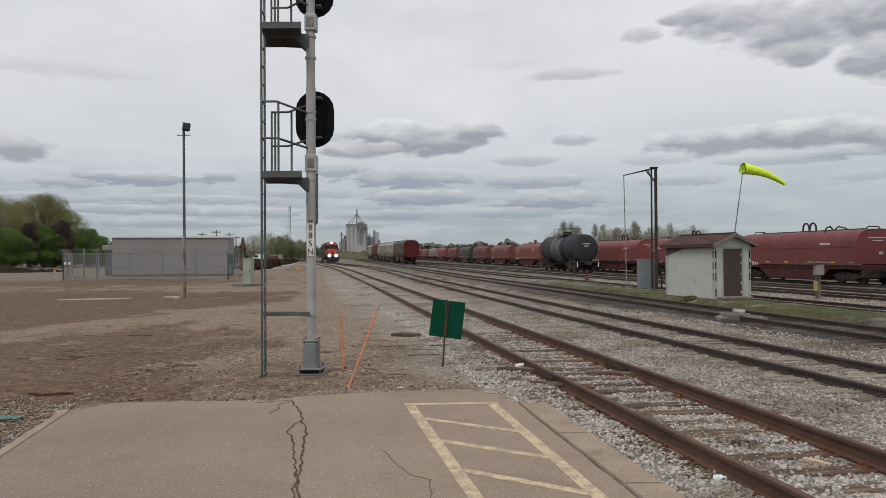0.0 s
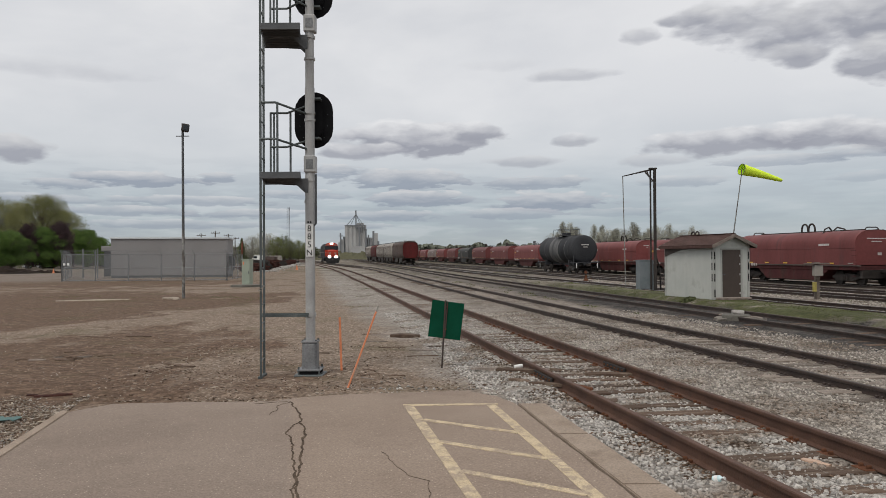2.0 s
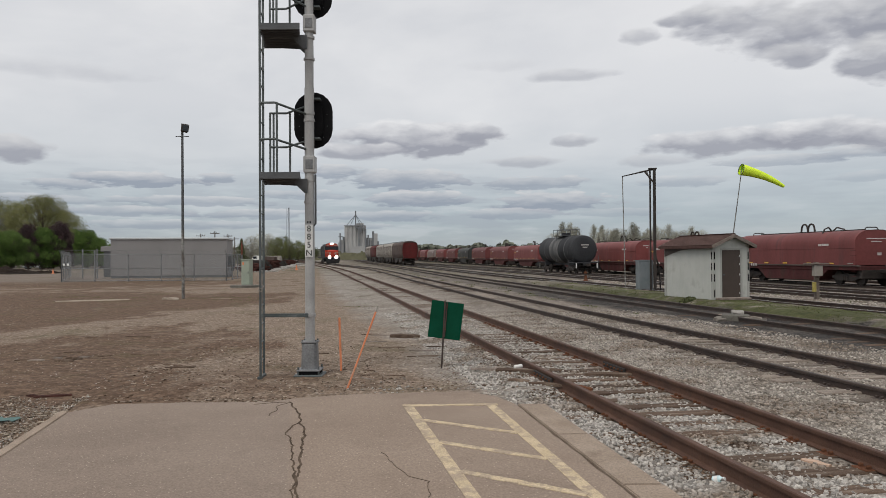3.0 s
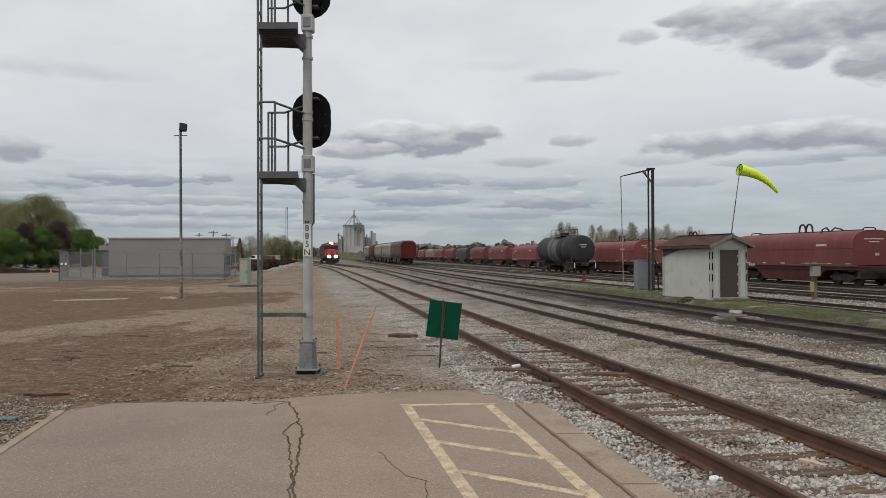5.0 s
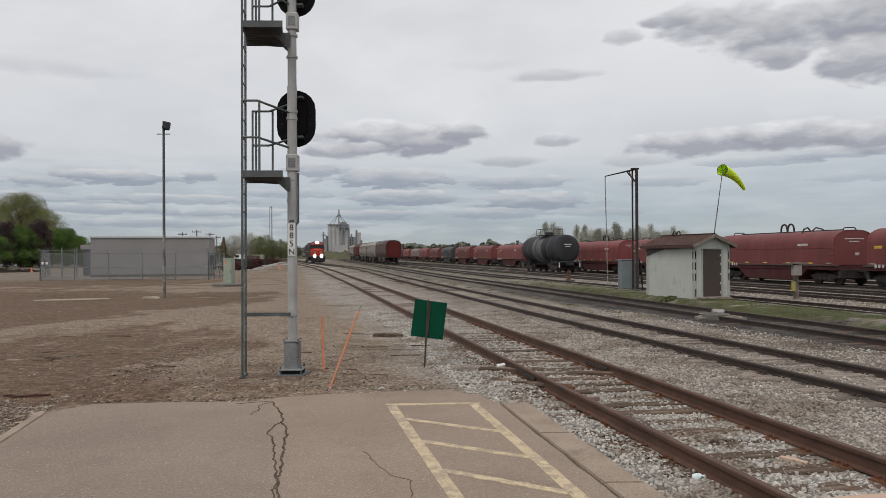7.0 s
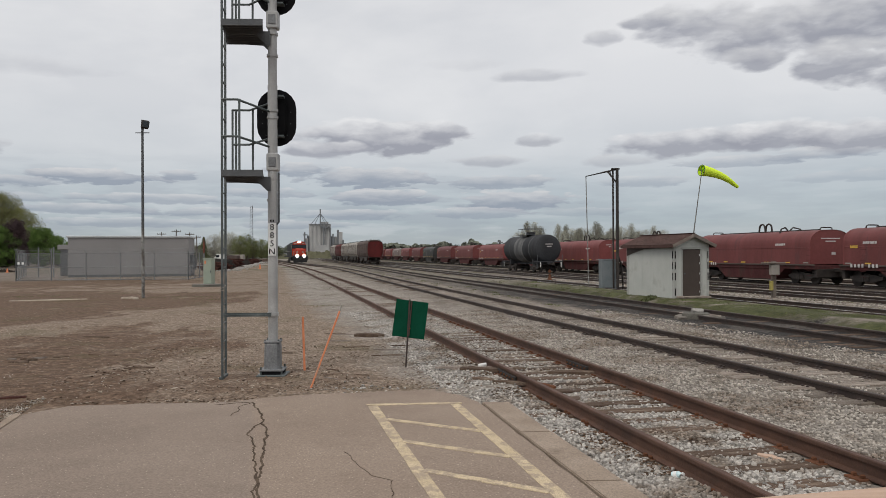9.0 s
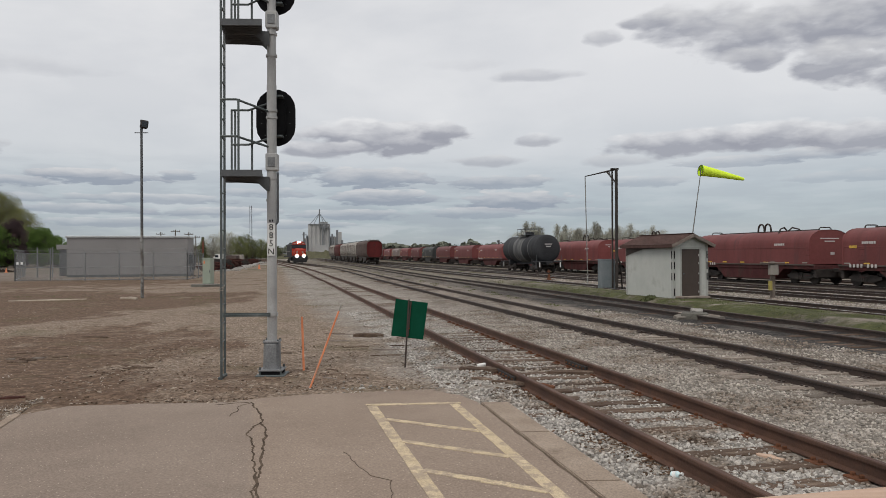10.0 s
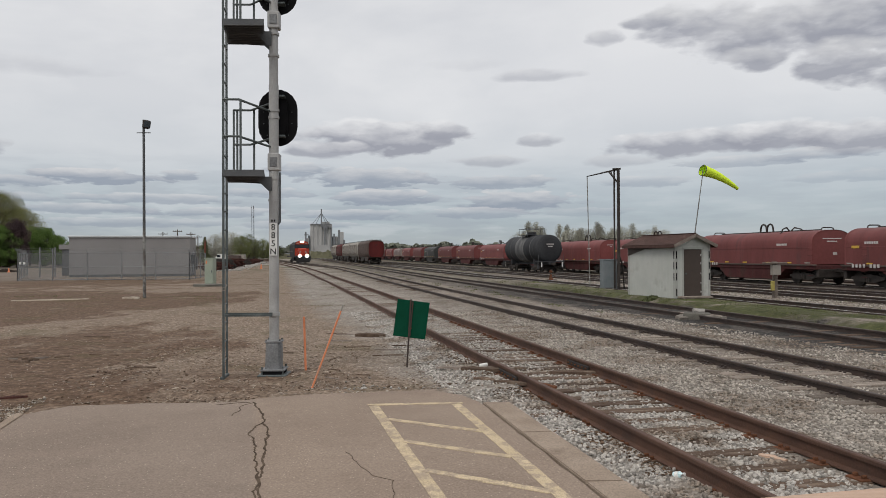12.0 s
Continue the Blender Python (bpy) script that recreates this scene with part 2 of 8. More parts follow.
def two_lays(m):
    """Older, smoother and greyer asphalt on one side of the seam that has cracked open, coarser and warmer on the other."""
    t = m.node_tree
    b = t.nodes["Principled BSDF"]
    src = b.inputs["Base Color"].links[0].from_socket
    sep = t.nodes.new("ShaderNodeSeparateXYZ")
    t.links.new(t.nodes.new("ShaderNodeNewGeometry").outputs["Position"], sep.inputs[0])
    seam = math_node(t, "ADD", sep.outputs["X"], math_node(t, "MULTIPLY", sep.outputs["Y"], 0.2))
    side = math_node(t, "DIVIDE", math_node(t, "ADD", seam, 0.10), 0.08, clamp=True)
    old = mix_node(t, 1.0, src, (0.955, 0.962, 0.975), "MULTIPLY")
    fresh = mix_node(t, 1.0, src, (1.03, 1.02, 1.005), "MULTIPLY")
    t.links.new(mix_node(t, side, old, fresh), b.inputs["Base Color"])


two_lays(M_ASPHALT)
M_CONCRETE = mat("worn_concrete", (0.25, 0.195, 0.15), (0.33, 0.265, 0.21), 1.5, 70, 0.95, 0.4, stain=(0.18, 0.137, 0.105), grain=0.28, dist=0.008, spec=0.2)
M_YELLOW = mat("worn_yellow_paint", (0.47, 0.375, 0.245), (0.56, 0.455, 0.31), 3, 80, 0.9, 0.4, stain=(0.33, 0.265, 0.205), stain_scale=9, stain_at=0.47, grain=0.3, dist=0.006, spec=0.2)
M_CRACK = mat("dark_crack_fill", (0.055, 0.040, 0.030), (0.12, 0.09, 0.068), 6, 80, 1, 0.3, spec=0.05)
M_GALV = mat("galvanised_steel", (0.060, 0.073, 0.073), (0.10, 0.115, 0.115), 3, 50, 0.55, 0.08, 0.3, stain=(0.17, 0.175, 0.175), stain_scale=3, grain=0.15)
M_MAST = mat("grey_painted_mast", (0.33, 0.33, 0.325), (0.41, 0.408, 0.40), 2, 60, 0.6, 0.08, 0.1, stain=(0.285, 0.275, 0.265), grain=0.12)
M_DARKGREY = mat("dark_grating_steel", (0.07, 0.075, 0.08), (0.11, 0.115, 0.12), 3, 60, 0.7, 0.1, 0.2, grain=0.15)
M_BLACK = mat("black_paint", (0.009, 0.009, 0.010), (0.013, 0.013, 0.014), 4, 60, 0.9, 0.05, grain=0.08, spec=0.08)
M_WHITE = plain("white_paint", (0.72, 0.72, 0.70))
M_ORANGE = mat("orange_paint", (0.60, 0.19, 0.08), (0.70, 0.25, 0.12), 5, 60, 0.75, 0.1, stain=(0.48, 0.27, 0.18), grain=0.15)
M_SIGNGREEN = mat("green_sign_paint", (0.002, 0.050, 0.026), (0.003, 0.062, 0.034), 3, 50, 0.85, 0.05, grain=0.08, spec=0.12)
M_POLE = mat("pole_peeling_paint", (0.10, 0.10, 0.095), (0.34, 0.34, 0.32), 3.5, 40, 0.7, 0.1, stain=(0.07, 0.055, 0.045), stain_scale=2.5, stain_at=0.5)
M_SHED = mat("cream_siding_paint", (0.42, 0.433, 0.405), (0.48, 0.49, 0.458), 1.2, 40, 0.85, 0.1, stain=(0.37, 0.375, 0.345), grain=0.06, spec=0.3)
M_TRIMW = plain("off_white_trim", (0.36, 0.365, 0.34), 0.8)
M_SHINGLE = mat("brown_shingle", (0.066, 0.039, 0.034), (0.098, 0.060, 0.052), 5, 60, 0.95, 0.4, vary=0.15, grain=0.35, spec=0.15)
M_DOORBROWN = plain("brown_door_paint", (0.055, 0.040, 0.032), 0.6)


M_SOCK = mat("hi_vis_sock_fabric", (0.66, 0.93, 0.045), (0.76, 0.97, 0.08), 2, 20, 0.95, 0.0, grain=0.02, spec=0.05)
M_BOXGREY = mat("grey_box_paint", (0.13, 0.155, 0.165), (0.17, 0.19, 0.20), 2, 50, 0.6, 0.05, grain=0.1)
M_MAROON = mat("faded_maroon_paint", (0.122, 0.030, 0.028), (0.172, 0.046, 0.043), 0.7, 22, 0.62, 0.08, stain=(0.104, 0.036, 0.035), stain_scale=0.9, stain_at=0.54, vary=0.2, stretch=(0.3, 1.6, 0.3), grain=0.12, spec=0.4)
M_MAROON_D = mat("grimy_maroon_frame", (0.062, 0.020, 0.020), (0.10, 0.031, 0.031), 0.9, 22, 0.85, 0.1, stain=(0.06, 0.032, 0.028), stain_scale=1.0, stain_at=0.48, vary=0.15, stretch=(0.3, 1.6, 0.4), grain=0.3, spec=0.25)
M_CARBLACK = mat("faded_black_tank_paint", (0.027, 0.028, 0.031), (0.047, 0.049, 0.053), 0.7, 30, 0.75, 0.05, stain=(0.06, 0.058, 0.056), stain_scale=0.9, stretch=(0.6, 1.2, 0.4), grain=0.25, spec=0.2)
M_CARGREY = mat("grey_tank_band_paint", (0.075, 0.077, 0.08), (0.17, 0.168, 0.165), 0.9, 30, 0.8, 0.05, stretch=(0.6, 1.2, 0.4), grain=0.25, spec=0.2)
M_CARWHITE = mat("dirty_pale_grey_paint", (0.235, 0.215, 0.19), (0.33, 0.305, 0.27), 0.8, 40, 0.8, 0.08, stain=(0.15, 0.115, 0.09), grain=0.14)
M_HOODPALE = mat("chalky_pale_hood_paint", (0.17, 0.13, 0.12), (0.26, 0.22, 0.20), 0.7, 22, 0.7, 0.08, stain=(0.12, 0.05, 0.045), stain_scale=0.8, stain_at=0.5, stretch=(0.3, 1.6, 0.3), grain=0.2)
M_CARWORN = mat("worn_black_car_paint", (0.026, 0.027, 0.026), (0.045, 0.045, 0.042), 0.8, 40, 0.7, 0.08, stain=(0.20, 0.185, 0.165), stain_scale=0.8, stain_at=0.57, stretch=(0.3, 1.2, 0.8))
M_CARRED = mat("red_oxide_paint", (0.075, 0.009, 0.009), (0.105, 0.013, 0.012), 0.7, 30, 0.75, 0.08, stain=(0.05, 0.016, 0.013), stain_scale=0.9, grain=0.2, spec=0.3)
M_CARBROWN = mat("brown_oxide_paint", (0.075, 0.056, 0.050), (0.11, 0.08, 0.07), 0.7, 40, 0.8, 0.08, stain=(0.05, 0.03, 0.024), grain=0.12, spec=0.3)
M_UNDER = mat("grimy_truck_steel", (0.023, 0.020, 0.018), (0.046, 0.037, 0.032), 3, 40, 0.8, 0.2, 0.1)
M_LETTER = mat("worn_white_lettering", (0.42, 0.39, 0.38), (0.56, 0.53, 0.51), 5, 50, 0.8, 0.05, grain=0.15)
M_YREFL = plain("yellow_reflector", (0.65, 0.42, 0.05), 0.4)
M_LOCORED = mat("locomotive_red_paint", (0.34, 0.030, 0.014), (0.42, 0.045, 0.020), 1.0, 40, 0.6, 0.04, grain=0.15, spec=0.3)
M_LOCOBLACK = plain("locomotive_black_paint", (0.011, 0.011, 0.012), 0.8)
M_GLASS = plain("dark_cab_glass", (0.02, 0.025, 0.03), 0.08)
M_HEAD = glow("headlight_lamp", (1.0, 0.98, 0.93), 30.0)
M_FLARE = glow("ditch_light_lamp", (1.0, 0.93, 0.82), 45.0)
M_BLDG = mat("grey_panel_paint", (0.225, 0.217, 0.215), (0.255, 0.247, 0.244), 0.3, 30, 0.8, 0.05, stain=(0.21, 0.204, 0.202), grain=0.05, spec=0.3)
M_ROOFCAP = plain("pale_roof_edge", (0.50, 0.53, 0.54))
M_FENCE = mat("grey_fence_steel", (0.16, 0.165, 0.17), (0.22, 0.225, 0.23), 3, 40, 0.6, 0.05, 0.3)
M_CABINET = mat("pale_green_cabinet", (0.27, 0.31, 0.25), (0.32, 0.36, 0.29), 1.5, 40, 0.6, 0.04, grain=0.06)
M_SILO = mat("silo_concrete", (0.33, 0.33, 0.326), (0.41, 0.407, 0.40), 0.08, 2, 0.9, 0.0, stain=(0.28, 0.277, 0.27), stain_scale=0.12, grain=0.08)
M_SILODARK = plain("grey_elevator_steel", (0.17, 0.18, 0.19))
M_GREYCONC = mat("grey_concrete", (0.25, 0.235, 0.215), (0.34, 0.325, 0.30), 2, 40, 0.95, 0.3, stain=(0.17, 0.15, 0.13), grain=0.25, spec=0.2)
M_SLAB = mat("dark_old_concrete", (0.085, 0.08, 0.068), (0.13, 0.122, 0.105), 2, 40, 0.95, 0.3)
M_OLDCONC = mat("stained_concrete", (0.16, 0.142, 0.12), (0.25, 0.225, 0.195), 3, 40, 0.95, 0.4, stain=(0.09, 0.078, 0.065), grain=0.3)
M_OLDYELLOW = mat("dull_yellow_paint", (0.30, 0.25, 0.06), (0.38, 0.32, 0.09), 4, 50, 0.7, 0.1)
M_CHIP = mat("bleached_wood_chips", (0.27, 0.225, 0.175), (0.40, 0.345, 0.285), 6, 60, 1.0, 0.1, island=0.45, grain=0.15, spec=0.1)
M_LITTER = mat("brown_leaf_litter", (0.082, 0.054, 0.037), (0.15, 0.104, 0.073), 6, 60, 1.0, 0.2, island=0.6, grain=0.2, spec=0.1)
M_BERM = mat("dull_grass_berm", (0.09, 0.088, 0.055), (0.13, 0.125, 0.08), 0.15, 2, 0.95, 0.1, stain=(0.13, 0.11, 0.085), stain_scale=0.1, spec=0.1)
M_BARK = mat("tree_bark", (0.07, 0.055, 0.042), (0.11, 0.09, 0.07), 3, 20, 0.95, 0.4)
M_BARK_PALE = mat("pale_grey_bark", (0.19, 0.18, 0.155), (0.27, 0.255, 0.22), 3, 20, 0.95, 0.2)
M_LEAF_OLIVE = mat("spring_olive_leaves", (0.138, 0.142, 0.056), (0.19, 0.19, 0.08), 0.3, 3, 0.85, 0, island=0.22, grain=0.2, spec=0.15)
M_LEAF_GREEN = mat("fresh_green_leaves", (0.062, 0.102, 0.024), (0.105, 0.168, 0.040), 0.3, 3, 0.85, 0, island=0.45, grain=0.2, spec=0.15)
M_LEAF_PURPLE = mat("purple_leaves", (0.026, 0.011, 0.013), (0.040, 0.018, 0.02), 0.3, 3, 0.8, 0, island=0.2, grain=0.2)
M_LEAF_DARK = mat("dark_green_leaves", (0.075, 0.088, 0.042), (0.12, 0.13, 0.062), 0.3, 3, 0.85, 0, island=0.4, grain=0.2, spec=0.15)
M_LEAF_SPRING = mat("young_green_leaves", (0.13, 0.15, 0.06), (0.19, 0.205, 0.09), 0.3, 3, 0.85, 0, island=0.25, grain=0.2, spec=0.1)
# far twigs and leaves, lightened to carry haze and light through the crown
M_LEAF_HAZE = mat("haze_lifted_twigs", (0.29, 0.29, 0.24), (0.37, 0.365, 0.30), 0.3, 3, 0.9, 0, island=0.35, grain=0.2, spec=0.1)
M_GRASS = mat("spring_grass", (0.088, 0.102, 0.038), (0.135, 0.140, 0.060), 1.5, 30, 0.9, 0, island=0.3, grain=0.2, spec=0.15)
M_LUMBER = mat("bare_lumber", (0.42, 0.28, 0.20), (0.50, 0.35, 0.26), 2, 30, 0.75, 0.15, stretch=(1, 12, 1), grain=0.1)
M_WOODGREY = mat("weathered_grey_wood", (0.15, 0.12, 0.10), (0.25, 0.21, 0.18), 3, 40, 0.95, 0.4, stretch=(1, 8, 1), vary=0.3)
M_SCRAP = mat("rusty_dark_scrap", (0.040, 0.019, 0.016), (0.085, 0.036, 0.028), 3, 30, 0.9, 0.2, vary=0.4, grain=0.3, spec=0.2)
M_MULCH = mat("dark_soil_heap", (0.014, 0.010, 0.008), (0.03, 0.022, 0.017), 1, 12, 1, 0.6, spec=0.1)
M_TEAL = plain("teal_tarp", (0.075, 0.14, 0.13), 0.8)
M_CARSILVER = plain("silver_car_paint", (0.45, 0.46, 0.47), 0.3, 0.3)
M_RUBBER = plain("black_rubber", (0.02, 0.02, 0.02), 0.8)


def ground_material():
    """Bare dirt on the station side, pale limestone over the yard, grass on the strip by the shed."""
    m = bpy.data.materials.new("yard_ground")
    m.use_nodes = True
    t = m.node_tree
    b = t.nodes["Principled BSDF"]
    g = t.nodes.new("ShaderNodeNewGeometry")
    sep = t.nodes.new("ShaderNodeSeparateXYZ")
    t.links.new(g.outputs["Position"], sep.inputs[0])
    x, y = sep.outputs["X"], sep.outputs["Y"]

    def tex(s, d=5, r=0.6, stretch=None, kind="ShaderNodeTexNoise"):
        n = t.nodes.new(kind)
        n.inputs["Scale"].default_value = s
        if kind == "ShaderNodeTexNoise":
            n.inputs["Detail"].default_value, n.inputs["Roughness"].default_value = d, r
        src = g.outputs["Position"]
        if stretch:
            mp = t.nodes.new("ShaderNodeMapping")
            mp.inputs["Scale"].default_value = stretch
            t.links.new(src, mp.inputs[0])
            src = mp.outputs[0]
        t.links.new(src, n.inputs["Vector"])
        return n.outputs["Fac"] if kind == "ShaderNodeTexNoise" else n.outputs["Color"]

    wob = math_node(t, "MULTIPLY", math_node(t, "SUBTRACT", tex(0.5), 0.5), 2.4)
    s = math_node(t, "ADD", math_node(t, "ADD", x, math_node(t, "MULTIPLY", y, 0.1775)), wob)

    def band(lo, hi, soft):
        a = math_node(t, "DIVIDE", math_node(t, "SUBTRACT", s, lo), soft, clamp=True)
        c = math_node(t, "DIVIDE", math_node(t, "SUBTRACT", hi, s), soft, clamp=True)
        return math_node(t, "MULTIPLY", a, c)

    chips = tex(22, kind="ShaderNodeTexVoronoi")
    bw = t.nodes.new("ShaderNodeRGBToBW")
    t.links.new(chips, bw.inputs[0])
    # station side: pale packed gravel, with brown soil either side of a worn vehicle lane
    gravel = ramp_node(t, tex(14, 5, 0.7), [(0.32, (0.113, 0.082, 0.060)), (0.5, (0.213, 0.164, 0.124)), (0.68, (0.36, 0.29, 0.23))])
    soil = ramp_node(t, tex(7, 6, 0.7), [(0.3, (0.060, 0.037, 0.025)), (0.5, (0.122, 0.078, 0.052)), (0.72, (0.21, 0.146, 0.103))])
    grit = ramp_node(t, bw.outputs[0], [(0.15, (0.62, 0.60, 0.58)), (0.5, (0.98, 0.98, 0.98)), (0.85, (1.38, 1.38, 1.38))])
    gravel = mix_node(t, 0.75, gravel, grit, "MULTIPLY")
    soil = mix_node(t, 0.5, soil, grit, "MULTIPLY")
    flake = nod(t, "ShaderNodeTexVoronoi", Scale=7.0)
    t.links.new(g.outputs["Position"], flake.inputs["Vector"])
    pick = t.nodes.new("ShaderNodeSeparateColor")
    t.links.new(flake.outputs["Color"], pick.inputs[0])
    flakes = math_node(t, "MULTIPLY", math_node(t, "GREATER_THAN", pick.outputs[0], 0.80), ramp_node(t, flake.outputs["Distance"], [(0.14, (1, 1, 1)), (0.24, (0, 0, 0))]))
    q = math_node(t, "SUBTRACT", math_node(t, "MULTIPLY", math_node(t, "ADD", x, 9.7), 0.94), math_node(t, "MULTIPLY", math_node(t, "SUBTRACT", y, 23.5), 0.34))
    q = math_node(t, "ADD", q, math_node(t, "MULTIPLY", wob, 0.8))
    lane = math_node(t, "SUBTRACT", 1.0, math_node(t, "DIVIDE", math_node(t, "ABSOLUTE", q), 1.9), clamp=True)
    farther = math_node(t, "MULTIPLY", math_node(t, "DIVIDE", math_node(t, "SUBTRACT", -0.6, q), 1.2, clamp=True),
                        math_node(t, "DIVIDE", math_node(t, "SUBTRACT", 44, y), 5.0, clamp=True))
    nearer = math_node(t, "MULTIPLY", math_node(t, "DIVIDE", math_node(t, "SUBTRACT", q, 0.8), 1.5, clamp=True),
                       math_node(t, "MULTIPLY", math_node(t, "DIVIDE", math_node(t, "SUBTRACT", 24, y), 8.0, clamp=True), math_node(t, "MULTIPLY_ADD", math_node(t, "DIVIDE", math_node(t, "SUBTRACT", 8.8, q), 1.6, clamp=True), 2.0, -1.0)))
    lean = math_node(t, "ADD", math_node(t, "MULTIPLY", farther, 0.11), math_node(t, "MULTIPLY", nearer, 0.07))
    lean = math_node(t, "SUBTRACT", lean, math_node(t, "MULTIPLY", lane, 0.08))
    # worn pale gravel running from the mast towards the far end of the station side
    worn = math_node(t, "MULTIPLY", math_node(t, "DIVIDE", math_node(t, "ADD", math_node(t, "ADD", x, math_node(t, "MULTIPLY", wob, 0.7)), math_node(t, "MULTIPLY", y, 0.43)), math_node(t, "MULTIPLY", y, 0.12), clamp=True),
                     math_node(t, "DIVIDE", math_node(t, "SUBTRACT", y, 14.0), 5.0, clamp=True))
    lean = math_node(t, "SUBTRACT", lean, math_node(t, "MULTIPLY", worn, 0.055))
    # shade strips at the fence base, put in as darker soil
    fence_shade = math_node(t, "MULTIPLY", math_node(t, "MULTIPLY", math_node(t, "DIVIDE", math_node(t, "SUBTRACT", y, 50.0), 5.0, clamp=True), math_node(t, "DIVIDE", math_node(t, "SUBTRACT", 68.0, y), 5.0, clamp=True)), math_node(t, "DIVIDE", math_node(t, "SUBTRACT", -14.0, x), 3.0, clamp=True))
    lean = math_node(t, "ADD", lean, math_node(t, "MULTIPLY", fence_shade, 0.08))
    verge = math_node(t, "MULTIPLY", math_node(t, "DIVIDE", math_node(t, "SUBTRACT", 14.0, y), 2.0, clamp=True), math_node(t, "DIVIDE", math_node(t, "SUBTRACT", -2.8, x), 1.0, clamp=True))
    lean = math_node(t, "ADD", lean, math_node(t, "MULTIPLY", verge, 0.06))
    lean = math_node(t, "SUBTRACT", lean, math_node(t, "MULTIPLY", math_node(t, "DIVIDE", math_node(t, "ADD", s, 1.2), 1.5, clamp=True), 0.05))
    mixed = math_node(t, "ADD", math_node(t, "MULTIPLY", tex(0.42, 7, 0.66, (0.8, 0.8, 1)), 0.52), math_node(t, "MULTIPLY", tex(1.5, 6, 0.68, (0.7, 1.0, 1)), 0.2))
    # wheel ruts drawn out along the lane
    rut = t.nodes.new("ShaderNodeMapping")
    rut.inputs["Rotation"].default_value, rut.inputs["Scale"].default_value = (0, 0, radians(18)), (1.3, 0.22, 1)
    t.links.new(g.outputs["Position"], rut.inputs[0])
    ruts = nod(t, "ShaderNodeTexNoise", Scale=0.9, Detail=5.0, Roughness=0.6)
    t.links.new(rut.outputs[0], ruts.inputs["Vector"])
    mixed = math_node(t, "ADD", mixed, math_node(t, "MULTIPLY", ruts.outputs["Fac"], 0.28))
    blotch = math_node(t, "ADD", mixed, lean)
    patch = ramp_node(t, blotch, [(0.470, (0, 0, 0)), (0.525, (1, 1, 1))])
    foot = math_node(t, "SUBTRACT", 1.0, math_node(t, "DIVIDE", math_node(t, "ADD", math_node(t, "ABSOLUTE", math_node(t, "ADD", x, 2.9)), math_node(t, "ABSOLUTE", math_node(t, "SUBTRACT", y, 12.0))), 3.6), clamp=True)
    patch = math_node(t, "MAXIMUM", patch, math_node(t, "MULTIPLY", foot, ramp_node(t, tex(2.0, 5, 0.65), [(0.38, (0, 0, 0)), (0.52, (1, 1, 1))])))
    dirt = mix_node(t, math_node(t, "MULTIPLY", patch, 0.95), gravel, soil)
    dirt = mix_node(t, math_node(t, "MULTIPLY", flakes, 0.6), dirt, (0.40, 0.345, 0.29))
    moss = ramp_node(t, tex(0.42, 7, 0.68), [(0.54, (0, 0, 0)), (0.62, (1, 1, 1))])
    dirt = mix_node(t, math_node(t, "MULTIPLY", moss, 0.35), dirt, (0.088, 0.076, 0.034))
    lot = math_node(t, "MULTIPLY", math_node(t, "DIVIDE", math_node(t, "SUBTRACT", y, 58), 10.0, clamp=True), math_node(t, "DIVIDE", math_node(t, "SUBTRACT", -27, x), 6.0, clamp=True))
    dirt = mix_node(t, math_node(t, "MULTIPLY", lot, 0.8), dirt, (0.20, 0.165, 0.14))
    # yard: limestone chips
    stone = ramp_node(t, bw.outputs[0], [(0.1, (0.17, 0.148, 0.126)), (0.5, (0.27, 0.243, 0.213)), (0.9, (0.38, 0.347, 0.31))])
    dirty = ramp_node(t, tex(0.45, 7, 0.7), [(0.46, (0, 0, 0)), (0.58, (1, 1, 1))])
    stone = mix_node(t, math_node(t, "MULTIPLY", dirty, 0.45), stone, (0.16, 0.128, 0.098))
    stone = mix_node(t, math_node(t, "MULTIPLY", band(6.0, 400, 1.4), 0.55), stone, (0.15, 0.124, 0.10))
    # the ballast shoulder widens with distance and follows the near track round
    out = math_node(t, "ADD", math_node(t, "MULTIPLY", math_node(t, "DIVIDE", math_node(t, "SUBTRACT", y, 16.0), 22.0, clamp=True), 1.1), math_node(t, "MULTIPLY", math_node(t, "MAXIMUM", math_node(t, "SUBTRACT", y, 112.0), 0.0), 0.06))
    shoulder = math_node(t, "DIVIDE", math_node(t, "SUBTRACT", math_node(t, "ADD", s, out), 1.7), 0.9, clamp=True)
    col = mix_node(t, shoulder, dirt, stone)
    oil_and_shade = ramp_node(t, tex(1.2, 5), [(0.35, (0, 0, 0)), (0.55, (1, 1, 1))])
    col = mix_node(t, math_node(t, "MULTIPLY", math_node(t, "MULTIPLY", band(10.8, 15.5, 0.6), math_node(t, "MULTIPLY_ADD", oil_and_shade, 0.3, 0.7)), math_node(t, "MULTIPLY_ADD", math_node(t, "DIVIDE", math_node(t, "SUBTRACT", 56.0, y), 24.0, clamp=True), 0.56, 0.40)), col, ramp_node(t, bw.outputs[0], [(0.15, (0.012, 0.011, 0.011)), (0.55, (0.026, 0.024, 0.024)), (0.9, (0.08, 0.074, 0.069))]))
    # shade under the standing cars, put into the ground colour
    col = mix_node(t, math_node(t, "MULTIPLY", math_node(t, "MULTIPLY", band(26.5, 37.5, 1.5), math_node(t, "MULTIPLY_ADD", oil_and_shade, 0.6, 0.4)), 0.62), col, (0.06, 0.05, 0.043))
    col = mix_node(t, math_node(t, "MULTIPLY", band(17.4, 200.0, 0.6), 0.35), col, (0.095, 0.082, 0.068))
